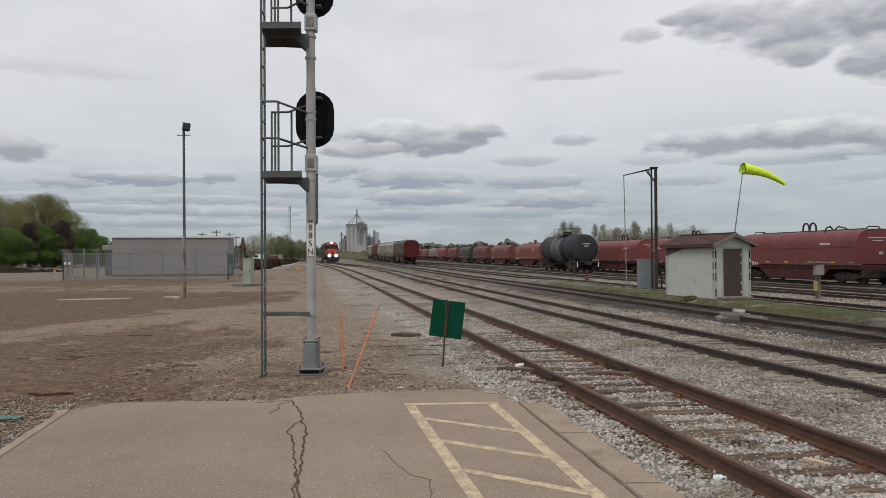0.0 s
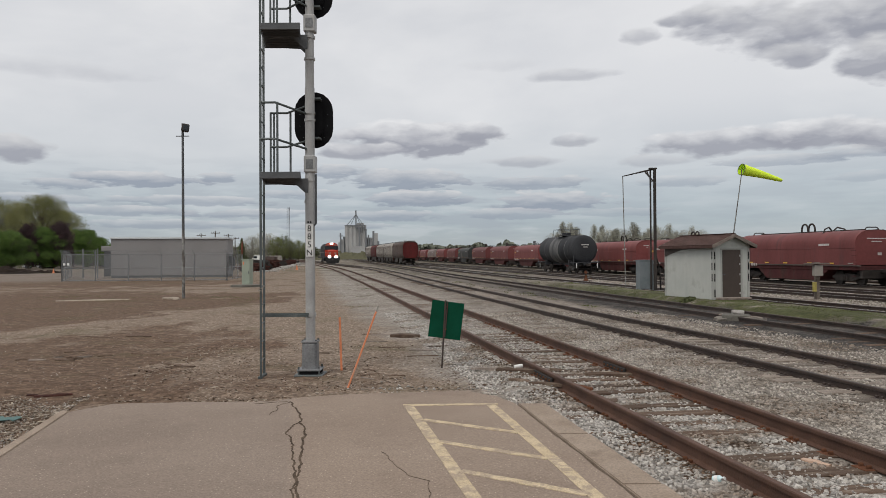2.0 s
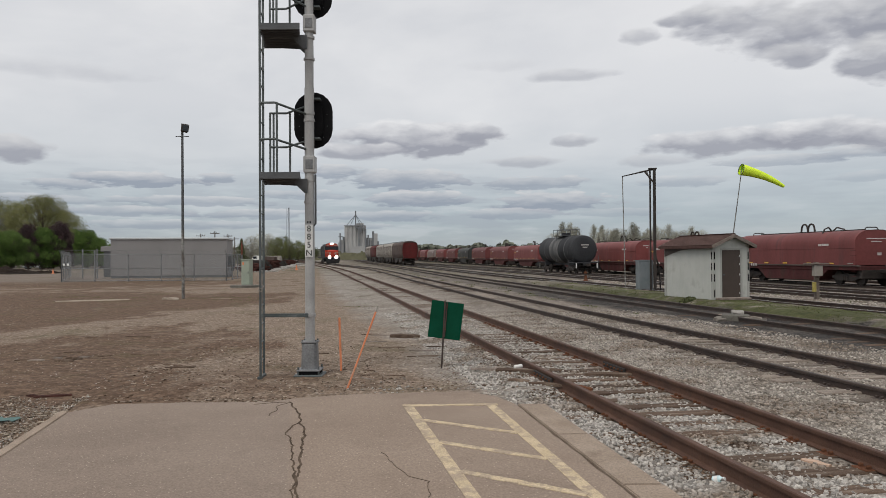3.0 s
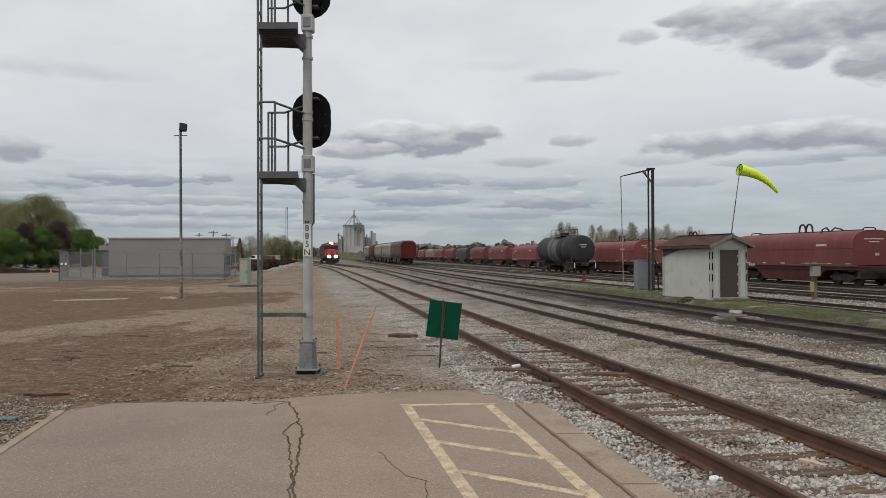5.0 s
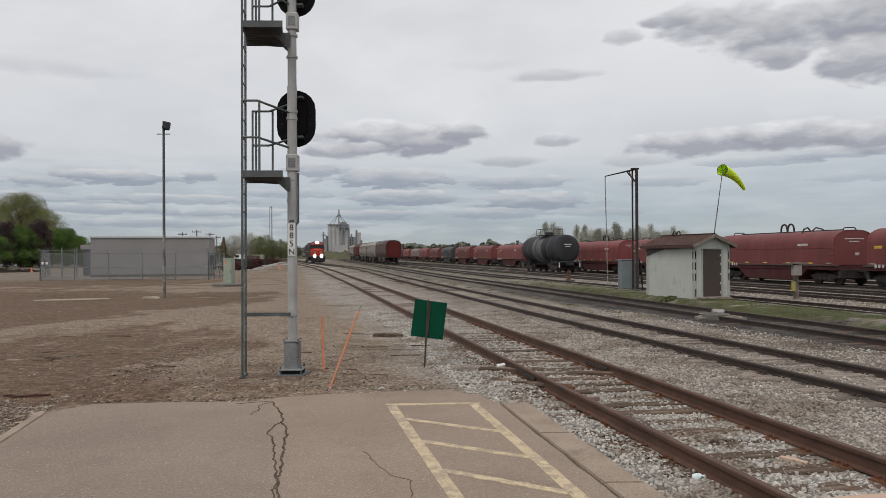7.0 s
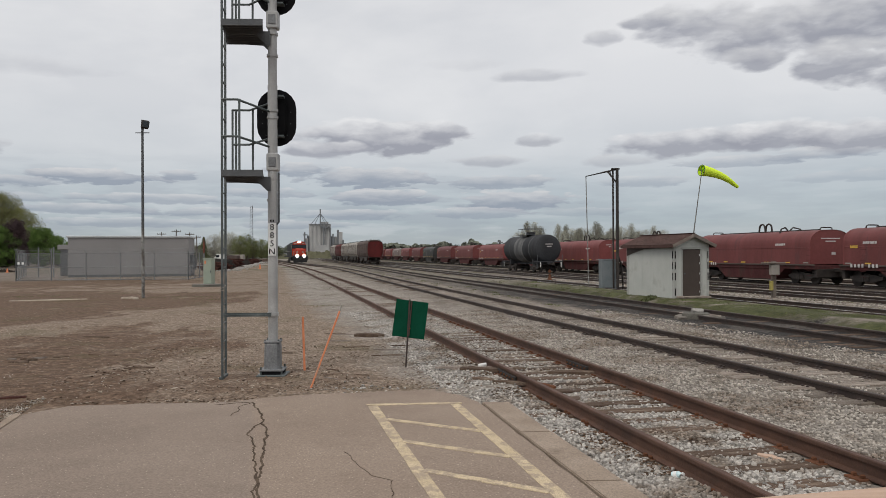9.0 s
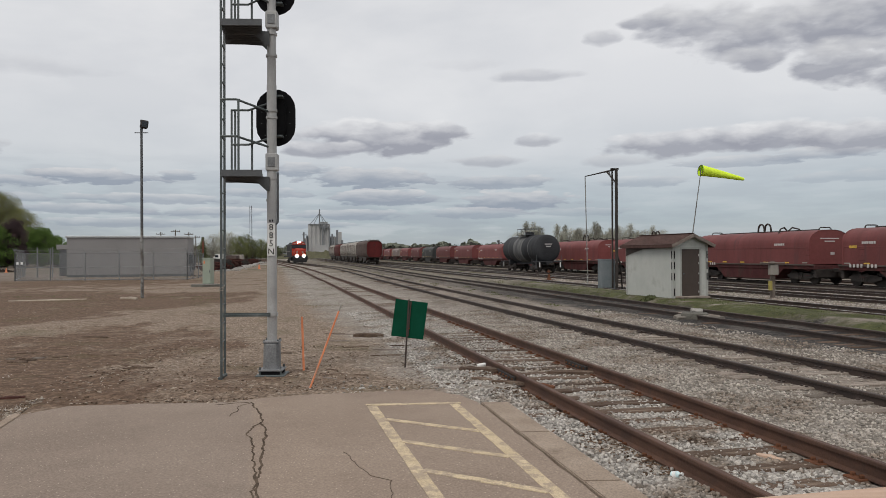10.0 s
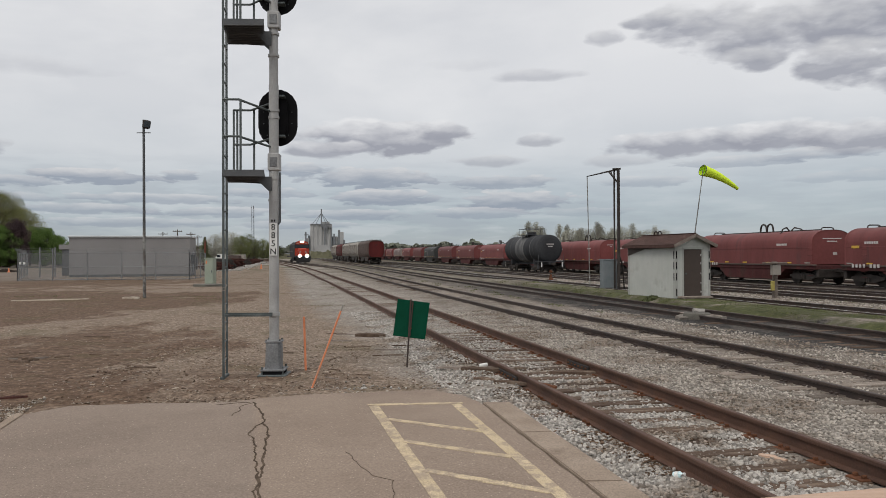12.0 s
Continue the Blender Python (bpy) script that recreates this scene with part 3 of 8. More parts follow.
    for lo, hi in ((17.5, 20.4), (22.6, 25.6)):
        col = mix_node(t, math_node(t, "MULTIPLY", math_node(t, "MULTIPLY", band(lo, hi, 0.6), math_node(t, "MULTIPLY_ADD", oil_and_shade, 0.5, 0.5)), 0.62), col, (0.062, 0.053, 0.045))
    turf = ramp_node(t, tex(5, 5), [(0.3, (0.050, 0.057, 0.022)), (0.55, (0.074, 0.080, 0.032)), (0.75, (0.11, 0.098, 0.055))])
    bare = ramp_node(t, tex(0.55, 6, 0.66), [(0.38, (0, 0, 0)), (0.50, (1, 1, 1))])
    col = mix_node(t, math_node(t, "MULTIPLY", math_node(t, "MULTIPLY", band(14.6, 17.9, 0.4), bare), math_node(t, "MULTIPLY_ADD", math_node(t, "DIVIDE", math_node(t, "SUBTRACT", 52.0, y), 14.0, clamp=True), 0.75, 0.25)), col, turf)
    # weedy far yard and fields
    far = math_node(t, "DIVIDE", math_node(t, "SUBTRACT", y, 55), 60, clamp=True)
    weeds = ramp_node(t, tex(0.16, 7, 0.68, (1.2, 0.7, 1)), [(0.46, (0, 0, 0)), (0.6, (1, 1, 1))])
    col = mix_node(t, math_node(t, "MULTIPLY", math_node(t, "MULTIPLY", weeds, far), 0.8), col, (0.085, 0.08, 0.045))
    lay = t.nodes.new("ShaderNodeMapping")
    lay.inputs["Rotation"].default_value, lay.inputs["Scale"].default_value = (0, 0, radians(-10)), (1.0, 0.10, 1)
    t.links.new(g.outputs["Position"], lay.inputs[0])
    strip = nod(t, "ShaderNodeTexNoise", Scale=1.3, Detail=6.0, Roughness=0.68)
    t.links.new(lay.outputs[0], strip.inputs["Vector"])
    strips = ramp_node(t, strip.outputs["Fac"], [(0.36, (0.62, 0.60, 0.58)), (0.5, (1.0, 1.0, 1.0)), (0.64, (1.32, 1.32, 1.32))])
    col = mix_node(t, math_node(t, "MULTIPLY", band(6.0, 400, 2.0), 0.8), col, mix_node(t, 1.0, col, strips, "MULTIPLY"))
    mott = ramp_node(t, tex(3.2, 6, 0.75), [(0.33, (0.74, 0.715, 0.70)), (0.5, (1.0, 1.0, 1.0)), (0.67, (1.22, 1.22, 1.22))])
    col = mix_node(t, 1.0, col, mott, "MULTIPLY")
    t.links.new(col, b.inputs["Base Color"])
    b.inputs["Roughness"].default_value = 0.95
    b.inputs["Specular IOR Level"].default_value = 0.2
    bp = nod(t, "ShaderNodeBump", Strength=0.6, Distance=0.03)
    hsum = math_node(t, "ADD", bw.outputs[0], tex(30, 4))
    t.links.new(hsum, bp.inputs["Height"])
    t.links.new(bp.outputs[0], b.inputs["Normal"])
    return m


M_GROUND = ground_material()


def wire_material():
    """Chain link seen from afar: mostly open."""
    m = bpy.data.materials.new("chain_link")
    m.use_nodes = True
    t = m.node_tree
    b = t.nodes["Principled BSDF"]
    b.inputs["Base Color"].default_value = (0.22, 0.23, 0.235, 1)
    b.inputs["Roughness"].default_value = 0.6
    co = t.nodes.new("ShaderNodeTexCoord")
    n = nod(t, "ShaderNodeTexNoise", Scale=24.0, Detail=2.0)
    t.links.new(co.outputs["Object"], n.inputs["Vector"])
    tr = t.nodes.new("ShaderNodeBsdfTransparent")
    mx = t.nodes.new("ShaderNodeMixShader")
    t.links.new(math_node(t, "MULTIPLY", n.outputs["Fac"], 0.40), mx.inputs[0])
    t.links.new(tr.outputs[0], mx.inputs[1])
    t.links.new(b.outputs[0], mx.inputs[2])
    t.links.new(mx.outputs[0], t.nodes["Material Output"].inputs["Surface"])
    return m


M_WIRE = wire_material()


# ---- mesh helpers ----
def box(bm, c, size, m=None, bevel=0.0):
    """A box about c; m turns it about its centre."""
    tr = Matrix.Translation(c) @ (m.to_4x4() if m else Matrix()) @ Matrix.Diagonal((*size, 1))
    vs = bmesh.ops.create_cube(bm, size=1, matrix=tr)["verts"]
    if bevel:
        es = list({e for v in vs for e in v.link_edges})
        bmesh.ops.bevel(bm, geom=es, offset=bevel, segments=1, affect="EDGES")
    return vs


def rod(bm, p0, p1, r0, r1=None, n=10, caps=True):
    """A tapered round bar from p0 to p1."""
    p0, p1 = Vector(p0), Vector(p1)
    d = p1 - p0
    m = Matrix.Translation((p0 + p1) / 2) @ d.to_track_quat("Z", "Y").to_matrix().to_4x4()
    return bmesh.ops.create_cone(bm, cap_ends=caps, segments=n, radius1=r0, radius2=r0 if r1 is None else r1, depth=d.length, matrix=m)["verts"]


def bent_rod(bm, pts, r, n=8):
    """One tube through the points, mitred at its bends."""
    pts = [Vector(p) for p in pts]
    rings = []
    ref = None
    for i, p in enumerate(pts):
        d = (pts[min(i + 1, len(pts) - 1)] - pts[max(i - 1, 0)]).normalized()
        if ref is None:
            ref = d.orthogonal().normalized()
        u = (ref - d * ref.dot(d)).normalized()
        ref = u
        v = d.cross(u)
        rings.append([p + r * (math.cos(a) * u + math.sin(a) * v) for a in np.linspace(0, 2 * math.pi, n, endpoint=False)])
    loft(bm, rings)


def prism(bm, outline, axis0, axis1, base, depth):
    """An outline in the plane of axis0 and axis1, drawn out along depth (a vector) from base."""
    a0, a1, base, depth = Vector(axis0), Vector(axis1), Vector(base), Vector(depth)
    lo = [bm.verts.new(base + a0 * u + a1 * v) for u, v in outline]
    hi = [bm.verts.new(v.co + depth) for v in lo]
    n = len(lo)
    bm.faces.new(lo)
    bm.faces.new(hi[::-1])
    for i in range(n):
        bm.faces.new((lo[(i + 1) % n], lo[i], hi[i], hi[(i + 1) % n]))


def loft(bm, rings, closed=True, caps=True):
    """Faces between rings of equal numbers of points."""
    rows = [[bm.verts.new(p) for p in ring] for ring in rings]
    n = len(rows[0])
    for a, b in zip(rows, rows[1:]):
        for i in range(n if closed else n - 1):
            j = (i + 1) % n
            bm.faces.new((a[i], a[j], b[j], b[i]))
    if caps and closed:
        bm.faces.new(rows[0][::-1])
        bm.faces.new(rows[-1])
    return rows


def mesh_of(name, bm, material, smooth=False):
    bmesh.ops.recalc_face_normals(bm, faces=bm.faces)
    me = bpy.data.meshes.new(name)
    bm.to_mesh(me)
    bm.free()
    me.materials.append(material)
    if smooth:
        me.polygons.foreach_set("use_smooth", [True] * len(me.polygons))
        me.set_sharp_from_angle(angle=radians(35))
    return me


def part(name, bm, material, parent=None, label="", smooth=False):
    """Links a bmesh as one mesh object under a thing or a part."""
    ob = new(name, mesh_of(name, bm, material, smooth))
    if parent:
        ob.parent = parent
    return tagged(ob, label)


def split_parts(name, bm, material, parent, label=""):
    """Links every loose piece of a bmesh as a part of its own."""
    seen = set()
    for v0 in list(bm.verts):
        if v0 in seen:
            continue
        stack, isle = [v0], []
        seen.add(v0)
        while stack:
            v = stack.pop()
            isle.append(v)
            for e in v.link_edges:
                w = e.other_vert(v)
                if w not in seen:
                    seen.add(w)
                    stack.append(w)
        idx = {v: i for i, v in enumerate(isle)}
        me = bpy.data.meshes.new(name)
        me.from_pydata([v.co for v in isle], [], [[idx[v] for v in f.verts] for f in {f for v in isle for f in v.link_faces}])
        me.materials.append(material)
        ob = new(name, me)
        ob.parent = parent
        tagged(ob, label)
    bm.free()


def thing(name, label, category, group="", m=None, kind=""):
    ob = new(name)
    ob.empty_display_size = 0.1
    if m:
        ob.matrix_basis = m
    return tagged(ob, label, category, group, kind)


def solid(name, bm, material, label, category, group="", kind="", smooth=False):
    """A thing of one mesh."""
    return tagged(part(name, bm, material, None, "", smooth), label, category, group, kind)


def raw_mesh(name, verts, faces, material):
    me = bpy.data.meshes.new(name)
    me.from_pydata(verts, [], faces)
    me.materials.append(material)
    return new(name, me)


def text_part(name, body, size, material, parent, m, depth=0.004):
    cu = bpy.data.curves.new(name, "FONT")
    cu.body, cu.size, cu.extrude = body, size, depth
    cu.align_x, cu.align_y = "CENTER", "CENTER"
    tmp = bpy.data.objects.new(name, cu)
    scene.collection.objects.link(tmp)
    me = bpy.data.meshes.new_from_object(tmp.evaluated_get(bpy.context.evaluated_depsgraph_get()))
    bpy.data.objects.remove(tmp)
    me.materials.clear()
    me.materials.append(material)
    ob = new(name, me)
    ob.parent, ob.matrix_basis = parent, m
    return ob


BM = bmesh.new

# ---- ground, platform and tracks ----
SLOPE = -0.1775  # all yard tracks run a little to the left of straight ahead


def smooth01(a):
    a = min(1.0, max(0.0, a))
    return a * a * (3 - 2 * a)


def rise(x, y):
    """The yard climbs very slightly in the distance."""
    s = x + 0.2 * y
    return 0.0042 * max(0.0, min(y, 260.0) - 65.0) * smooth01((s + 4) / 5)


def ground_z(x, y):
    """Height of the ground: a level yard with a low grassy bank between the third and fourth track."""
    s = x + 0.1775 * y
    z = rise(x, y)
    bank = smooth01((s - 14.7) / 0.9) * smooth01((17.95 - s) / 0.7) * smooth01((y - 8) / 8) * smooth01((70 - y) / 20)
    z += 0.22 * bank
    if y < 90 and abs(x) < 60:
        z += 0.022 * noise.noise((x * 0.7, y * 0.7, 0)) + 0.010 * noise.noise((x * 3, y * 3, 5))
        if x < -2.5 and y > 9:
            z += 0.05 * noise.noise((x * 0.22, y * 0.22, 9)) * smooth01((-2.5 - x) / 3)
    if -8 < x < 2.4 and y < 11:
        z -= 0.03
    z += 0.045 * smooth01((s - 6.4) / 0.8) * smooth01((14.9 - s) / 0.5) + 0.05 * smooth01((s - 17.6) / 0.6)
    off = x - 4.468 + 0.1775 * y  # ballast shoulder over the tie ends of the near track
    if -1.75 < off < -0.84 and 0 < y < 60:
        z += 0.05 * smooth01((off + 1.75) / 0.5) * smooth01((-0.84 - off) / 0.06)
    return z


def build_ground():
    def axis(lo, hi, fine_lo, fine_hi, step):
        pts = list(np.arange(fine_lo, fine_hi, step))
        d, p = step, fine_hi
        while p < hi:
            pts.append(p)
            d *= 1.12
            p += d
        d, p = step, fine_lo
        while p > lo:
            d *= 1.12
            p -= d
            pts.insert(0, p)
        return pts

    xs, ys = axis(-3000, 3000, -9, 17, 0.22), axis(-300, 4500, 2, 34, 0.25)
    verts = [(x, y, ground_z(x, y)) for y in ys for x in xs]
    n = len(xs)
    faces = [(j * n + i, j * n + i + 1, (j + 1) * n + i + 1, (j + 1) * n + i) for j in range(len(ys) - 1) for i in range(n - 1)]
    ob = raw_mesh("ground", verts, faces, M_GROUND)
    ob.data.polygons.foreach_set("use_smooth", [True] * len(faces))
    tagged(ob, "brown dirt and pale limestone gravel yard ground", "ground", kind="structure")


build_ground()


def bend(y):
    """Gentle bend of the outer yard tracks to the left."""
    d = y - 70
    return 0.04 * (d + math.sqrt(d * d + 100)) / 2


def track_1(y):
    u = min(y, 112.5) / 50
    return 4.468 - 8.821 * u + 0.083 * u * u - 0.144 * u ** 3 - 0.235 * max(0, y - 112.5)


def track_2(y):
    u = min(y, 112.5) / 50
    return 8.631 - 9.949 * u + 1.625 * u * u - 0.505 * u ** 3 - 0.266 * min(max(0, y - 112.5), 60) - 0.235 * max(0, y - 172.5)


def track_3(y):
    return 13.2 - 0.172 * y


def track_4(y):
    return 18.97 - 0.183 * y


def track_5(y):
    return 24.1 + SLOPE * y - bend(y)


def track_6(y):
    return 28.0 + SLOPE * y - bend(y)


def track_7(y):
    d = max(0.0, min(y, 170.0) - 110.0)
    return 33.2 - 0.1826 * y + 0.00025 * d * d + 0.015 * max(0.0, y - 170.0)


def track_8(y):
    return track_7(y) + 5.4


def heading(f, y):
    """Angle about z that turns the y axis along the track."""
    return math.atan2(-(f(y + 0.5) - f(y - 0.5)), 1.0)


TIE_ROWS = {}
RAIL = ((-0.07, 0.0), (0.07, 0.0), (0.07, 0.014), (0.012, 0.03), (0.010, 0.125), (0.036, 0.135), (0.036, 0.166),
        (0.028, 0.175), (-0.028, 0.175), (-0.036, 0.166), (-0.036, 0.135), (-0.010, 0.125), (-0.012, 0.03), (-0.07, 0.014))


def build_track(f, y0, y1, near, rail_mat, label, plates=0.0, tie_z=0.0, plate_mat=None, polished=False, tie_mat=None):
    """Two rails on wooden ties along the line x = f(y); ties up to `near` are pieces of their own."""
    tr = thing("railway_track", label, "railway track", kind="structure")
    ys = [y0]
    while ys[-1] < y1:
        ys.append(ys[-1] + (1.0 if ys[-1] < 70 else 4.0))
    for side in (-1, 1):
        bm = BM()
        rings = []
        for y in ys:
            a = heading(f, y)
            nx, ny = math.cos(a), math.sin(a)
            cx, cy = f(y) + side * 0.7525 * nx, y + side * 0.7525 * ny
            rings.append([(cx + u * nx, cy + u * ny, 0.008 + rise(cx, cy) + v) for u, v in RAIL])
        loft(bm, rings)
        part("rail", bm, rail_mat, tr, smooth=True)
        if polished:
            bm = BM()
            loft(bm, [[(r[7][0], r[7][1], r[7][2] - 0.004), (r[8][0], r[8][1], r[8][2] - 0.004), (r[8][0], r[8][1], r[8][2] + 0.003), (r[7][0], r[7][1], r[7][2] + 0.003)] for r in rings])
            part("running_band", bm, M_POLISHED, tr, "worn bright running surface")
    bm = BM()
    box(bm, (0, 0, 0), (2.59, 0.225, 0.14), bevel=0.012)
    tie_mesh = mesh_of("tie", bm, tie_mat or M_TIE)
    bm = BM()
    box(bm, (0, 0, 0), (0.34, 0.19, 0.02), bevel=0.005)
    for sx, sy in ((-0.1, -0.05), (0.1, 0.05), (-0.1, 0.05), (0.1, -0.05)):
        box(bm, (sx, sy, 0.024), (0.045, 0.036, 0.036), bevel=0.008)
    plate_mesh = mesh_of("tie_plate", bm, plate_mat or M_RUST)
    rng = random.Random(len(label))
    far = BM()
    y, spots = y0, []
    TIE_ROWS[f] = spots
    while y < y1:
        spots.append(y)
        a = heading(f, y) + rng.gauss(0, 0.012)
        z = tie_z - 0.068 + rng.uniform(-0.022, 0.006) - 0.022 * smooth01((y - 12) / 14)
        if 0.5 < y < near:
            ob = new("tie", tie_mesh)
            ob.parent = tr
            ob.matrix_basis = Matrix.Translation((f(y) + rng.uniform(-0.06, 0.06), y, z)) @ Matrix.Rotation(a, 4, "Z")
            if y < plates:
                for side in (-1, 1):
                    pl = new("tie_plate", plate_mesh)
                    pl.parent = tr
                    pl.matrix_basis = Matrix.Translation((f(y) + side * 0.7525 * math.cos(a), y + side * 0.7525 * math.sin(a), tie_z - 0.012)) @ Matrix.Rotation(a, 4, "Z")
        else:
            box(far, (f(y), y, z + rise(f(y), y)), (2.5, 0.22, 0.14), Matrix.Rotation(a, 3, "Z"))
        y += rng.uniform(0.47, 0.54) if y < 60 else 1.02
    tagged(part("far_ties", far, M_TIE, tr), kind="stuff")
    return tr


build_track(track_1, -12, 330, 46, M_RAIL, "rusty brown rails on weathered wooden ties in limestone ballast", 22, 0.02)
build_track(track_2, -12, 330, 40, M_RAIL_DARK, "dark steel rails on grey wooden ties in pale ballast", 20, 0.072, M_RAIL_DARK, tie_mat=M_TIEPALE)
build_track(track_3, -6, 240, 40, M_RAIL_DARK, "oily black rails half sunk in dark ballast", 0, 0.062)
build_track(track_4, 0, 330, 34, M_RAIL_DARK, "dark yard rails beside the grassy bank", 0, 0.045, polished=True)
build_track(track_5, 4, 330, 30, M_RAIL_DARK, "dark yard rails with grain hopper cars standing far off", 0, 0.045, polished=True)
build_track(track_6, 8, 330, 8, M_RAIL_DARK, "dark yard rails with a tank car standing on them", 0, 0.045, polished=True)
build_track(track_7, 12, 330, 12, M_RAIL_DARK, "dark yard rails under a string of coil cars", 0, 0.045, polished=True)


build_track(track_8, 16, 200, 16, M_RAIL_DARK, "dark yard rails behind the string of coil cars", 0, 0.045)


def joint_bars():
    """Bolted joint on the near track."""
    for side, y in ((-1, 11.9), (1, 12.6)):
        a = heading(track_1, y)
        jb = thing("rail_joint", "rusty bolted joint bar on the rail of the near track", "rail joint",
                   m=Matrix.Translation((track_1(y) + side * 0.7525 * math.cos(a), y + side * 0.7525 * math.sin(a), 0.075)) @ Matrix.Rotation(a, 4, "Z"))
        for s in (-1, 1):
            bm = BM()
            box(bm, (s * 0.036, 0, 0), (0.035, 0.92, 0.085), bevel=0.008)
            part("joint_bar", bm, M_UNDER, jb)
            for k in range(6):
                bm = BM()
                rod(bm, (s * 0.045, -0.38 + k * 0.152, 0), (s * 0.075, -0.38 + k * 0.152, 0), 0.016, n=6)
                part("bolt", bm, M_RUST, jb)


joint_bars()


def edge_x(y):
    """Where the asphalt meets the concrete strip."""
    return 0.96 + 0.1557 * (9.69 - y)


def build_platform():
    far_edge = ((-4.745, 9.30), (-4.41, 9.82), (-3.46, 9.91), (-2.32, 9.92), (-2.07, 10.15), (-1.48, 10.39), (-0.29, 10.57), (0.36, 10.63), (0.80, 10.1))
    pts = []
    for (xa, ya), (xb, yb) in zip(far_edge, far_edge[1:]):
        for k in range(8):
            f = k / 8
            x, y = xa + (xb - xa) * f, ya + (yb - ya) * f
            pts.append((x, y + 0.035 * noise.noise((x * 5, 0, 3)) + 0.015 * noise.noise((x * 17, 0, 8))))
    pts += [(edge_x(y) - 0.020 + 0.026 * noise.noise((y * 2.3, 0, 0)) + 0.014 * noise.noise((y * 9, 0, 4)), y) for y in list(np.arange(9.75, 3.0, -0.12)) + [2, -2, -6]]
    pts += [(-9.0, -6), (-9.0, 3.0), (-3.53, 3.0), (-4.745, 9.27)]
    bm = BM()
    prism(bm, pts, (1, 0, 0), (0, 1, 0), (0, 0, -0.15), (0, 0, 0.21))
    solid("pavement", bm, M_ASPHALT, "worn brown-grey asphalt platform with a ragged edge", "pavement", kind="structure")
    # concrete strip, in slabs with open joints
    strip = thing("platform_edge", "worn concrete edging strip along the asphalt platform", "platform edge", kind="structure")
    ends = (9.69, 8.02, 6.25, 4.5, 2.7, 0.9, -0.9, -2.7)
    for ya, yb in zip(ends, ends[1:]):
        bm = BM()
        w = 0.375
        o = [(edge_x(ya - 0.01) + 0.020, ya - 0.008), (edge_x(ya - 0.01) + w, ya - 0.008), (edge_x(yb) + w - 0.01, yb + 0.008), (edge_x(yb) + 0.020, yb + 0.008)]
        prism(bm, o, (1, 0, 0), (0, 1, 0), (0, 0, -0.2), (0, 0, 0.265 + 0.006 * noise.noise((ya, 0, 0))))
        bmesh.ops.bevel(bm, geom=[e for e in bm.edges if abs(e.verts[0].co.z - e.verts[1].co.z) < 0.01 and e.verts[0].co.z > 0], offset=0.01, segments=2, affect="EDGES")
        part("edging_slab", bm, M_CONCRETE, strip)
    # kerb on the other side
    bm = BM()
    prism(bm, ((-4.86, 9.33), (-4.74, 9.33), (-3.52, 3.0), (-3.64, 3.0)), (1, 0, 0), (0, 1, 0), (0, 0, -0.15), (0, 0, 0.222))
    bmesh.ops.bevel(bm, geom=[e for e in bm.edges if e.verts[0].co.z > 0 and e.verts[1].co.z > 0], offset=0.008, segments=2, affect="EDGES")
    solid("kerb", bm, M_CONCRETE, "pale concrete kerb along the asphalt", "kerb", kind="structure")


build_platform()


def painted_stripe(parent, a, b, w, taper=0.0):
    """A painted stripe with slightly worn edges, 4 mm thick, on the asphalt."""
    a, b = Vector((*a, 0)), Vector((*b, 0))
    d = (b - a).normalized()
    n = Vector((-d.y, d.x, 0))
    k = 24
    bm = BM()
    lo, hi = [], []
    for i in range(k + 1):
        p = a.lerp(b, i / k)
        j0, j1 = (0.012 * noise.noise((p.x * 9, p.y * 9, 1))), (0.012 * noise.noise((p.x * 9, p.y * 9, 7)))
        lo.append(p - n * (w / 2 + j0))
        hi.append(p + n * (w / 2 + j1))
    loft(bm, [[(*q.xy, 0.05) for q in (l, h)] + [(*q.xy, 0.064 + taper) for q in (h, l)] for l, h in zip(lo, hi)])
    return part("stripe", bm, M_YELLOW, parent)


def build_marking():
    mk = thing("painted_marking", "worn yellow hatched box painted on the asphalt", "floor marking", kind="structure")
    painted_stripe(mk, (-0.53, 9.61), (0.71, 9.66), 0.10, 0.002)
    painted_stripe(mk, (-0.45, 9.55), (0.76, 3.2), 0.125)
    painted_stripe(mk, (0.62, 9.60), (1.62, 3.6), 0.125)
    for yl in (8.76, 7.72, 6.66, 5.6, 4.5):
        xl = -0.45 + 0.19 * (9.55 - yl) + 0.05
        xr = 0.62 + 0.1667 * (9.60 - (yl - 0.72)) - 0.06
        painted_stripe(mk, (xl, yl), (xr, yl - 0.72 + 0.05), 0.10, 0.002)


build_marking()


def crack(points, w, seed):
    """A ragged crack in the asphalt, filled with dark grit."""
    bm = BM()
    rows = []
    for (xa, ya), (xb, yb) in zip(points, points[1:]):
        n = max(3, int(math.hypot(xb - xa, yb - ya) / 0.04))
        for i in range(n):
            f = i / n
            x, y = xa + (xb - xa) * f, ya + (yb - ya) * f
            x += 0.05 * noise.noise((y * 4, seed, 0)) + 0.016 * noise.noise((y * 17, seed, 4)) + 0.008 * noise.noise((y * 60, seed, 2))
            ww = w * max(0.12, 0.45 + 0.9 * abs(noise.noise((y * 8, seed, 9))) + 0.5 * noise.noise((y * 33, seed, 3)))
            rows.append([(x - ww, y, 0.055), (x + ww, y, 0.055), (x + ww, y, 0.0615 + 0.0007 * seed), (x - ww, y, 0.0615 + 0.0007 * seed)])
    loft(bm, rows)
    solid("pavement_crack", bm, M_CRACK, "dark ragged crack running through the asphalt", "crack", "cracks in the asphalt", "structure")


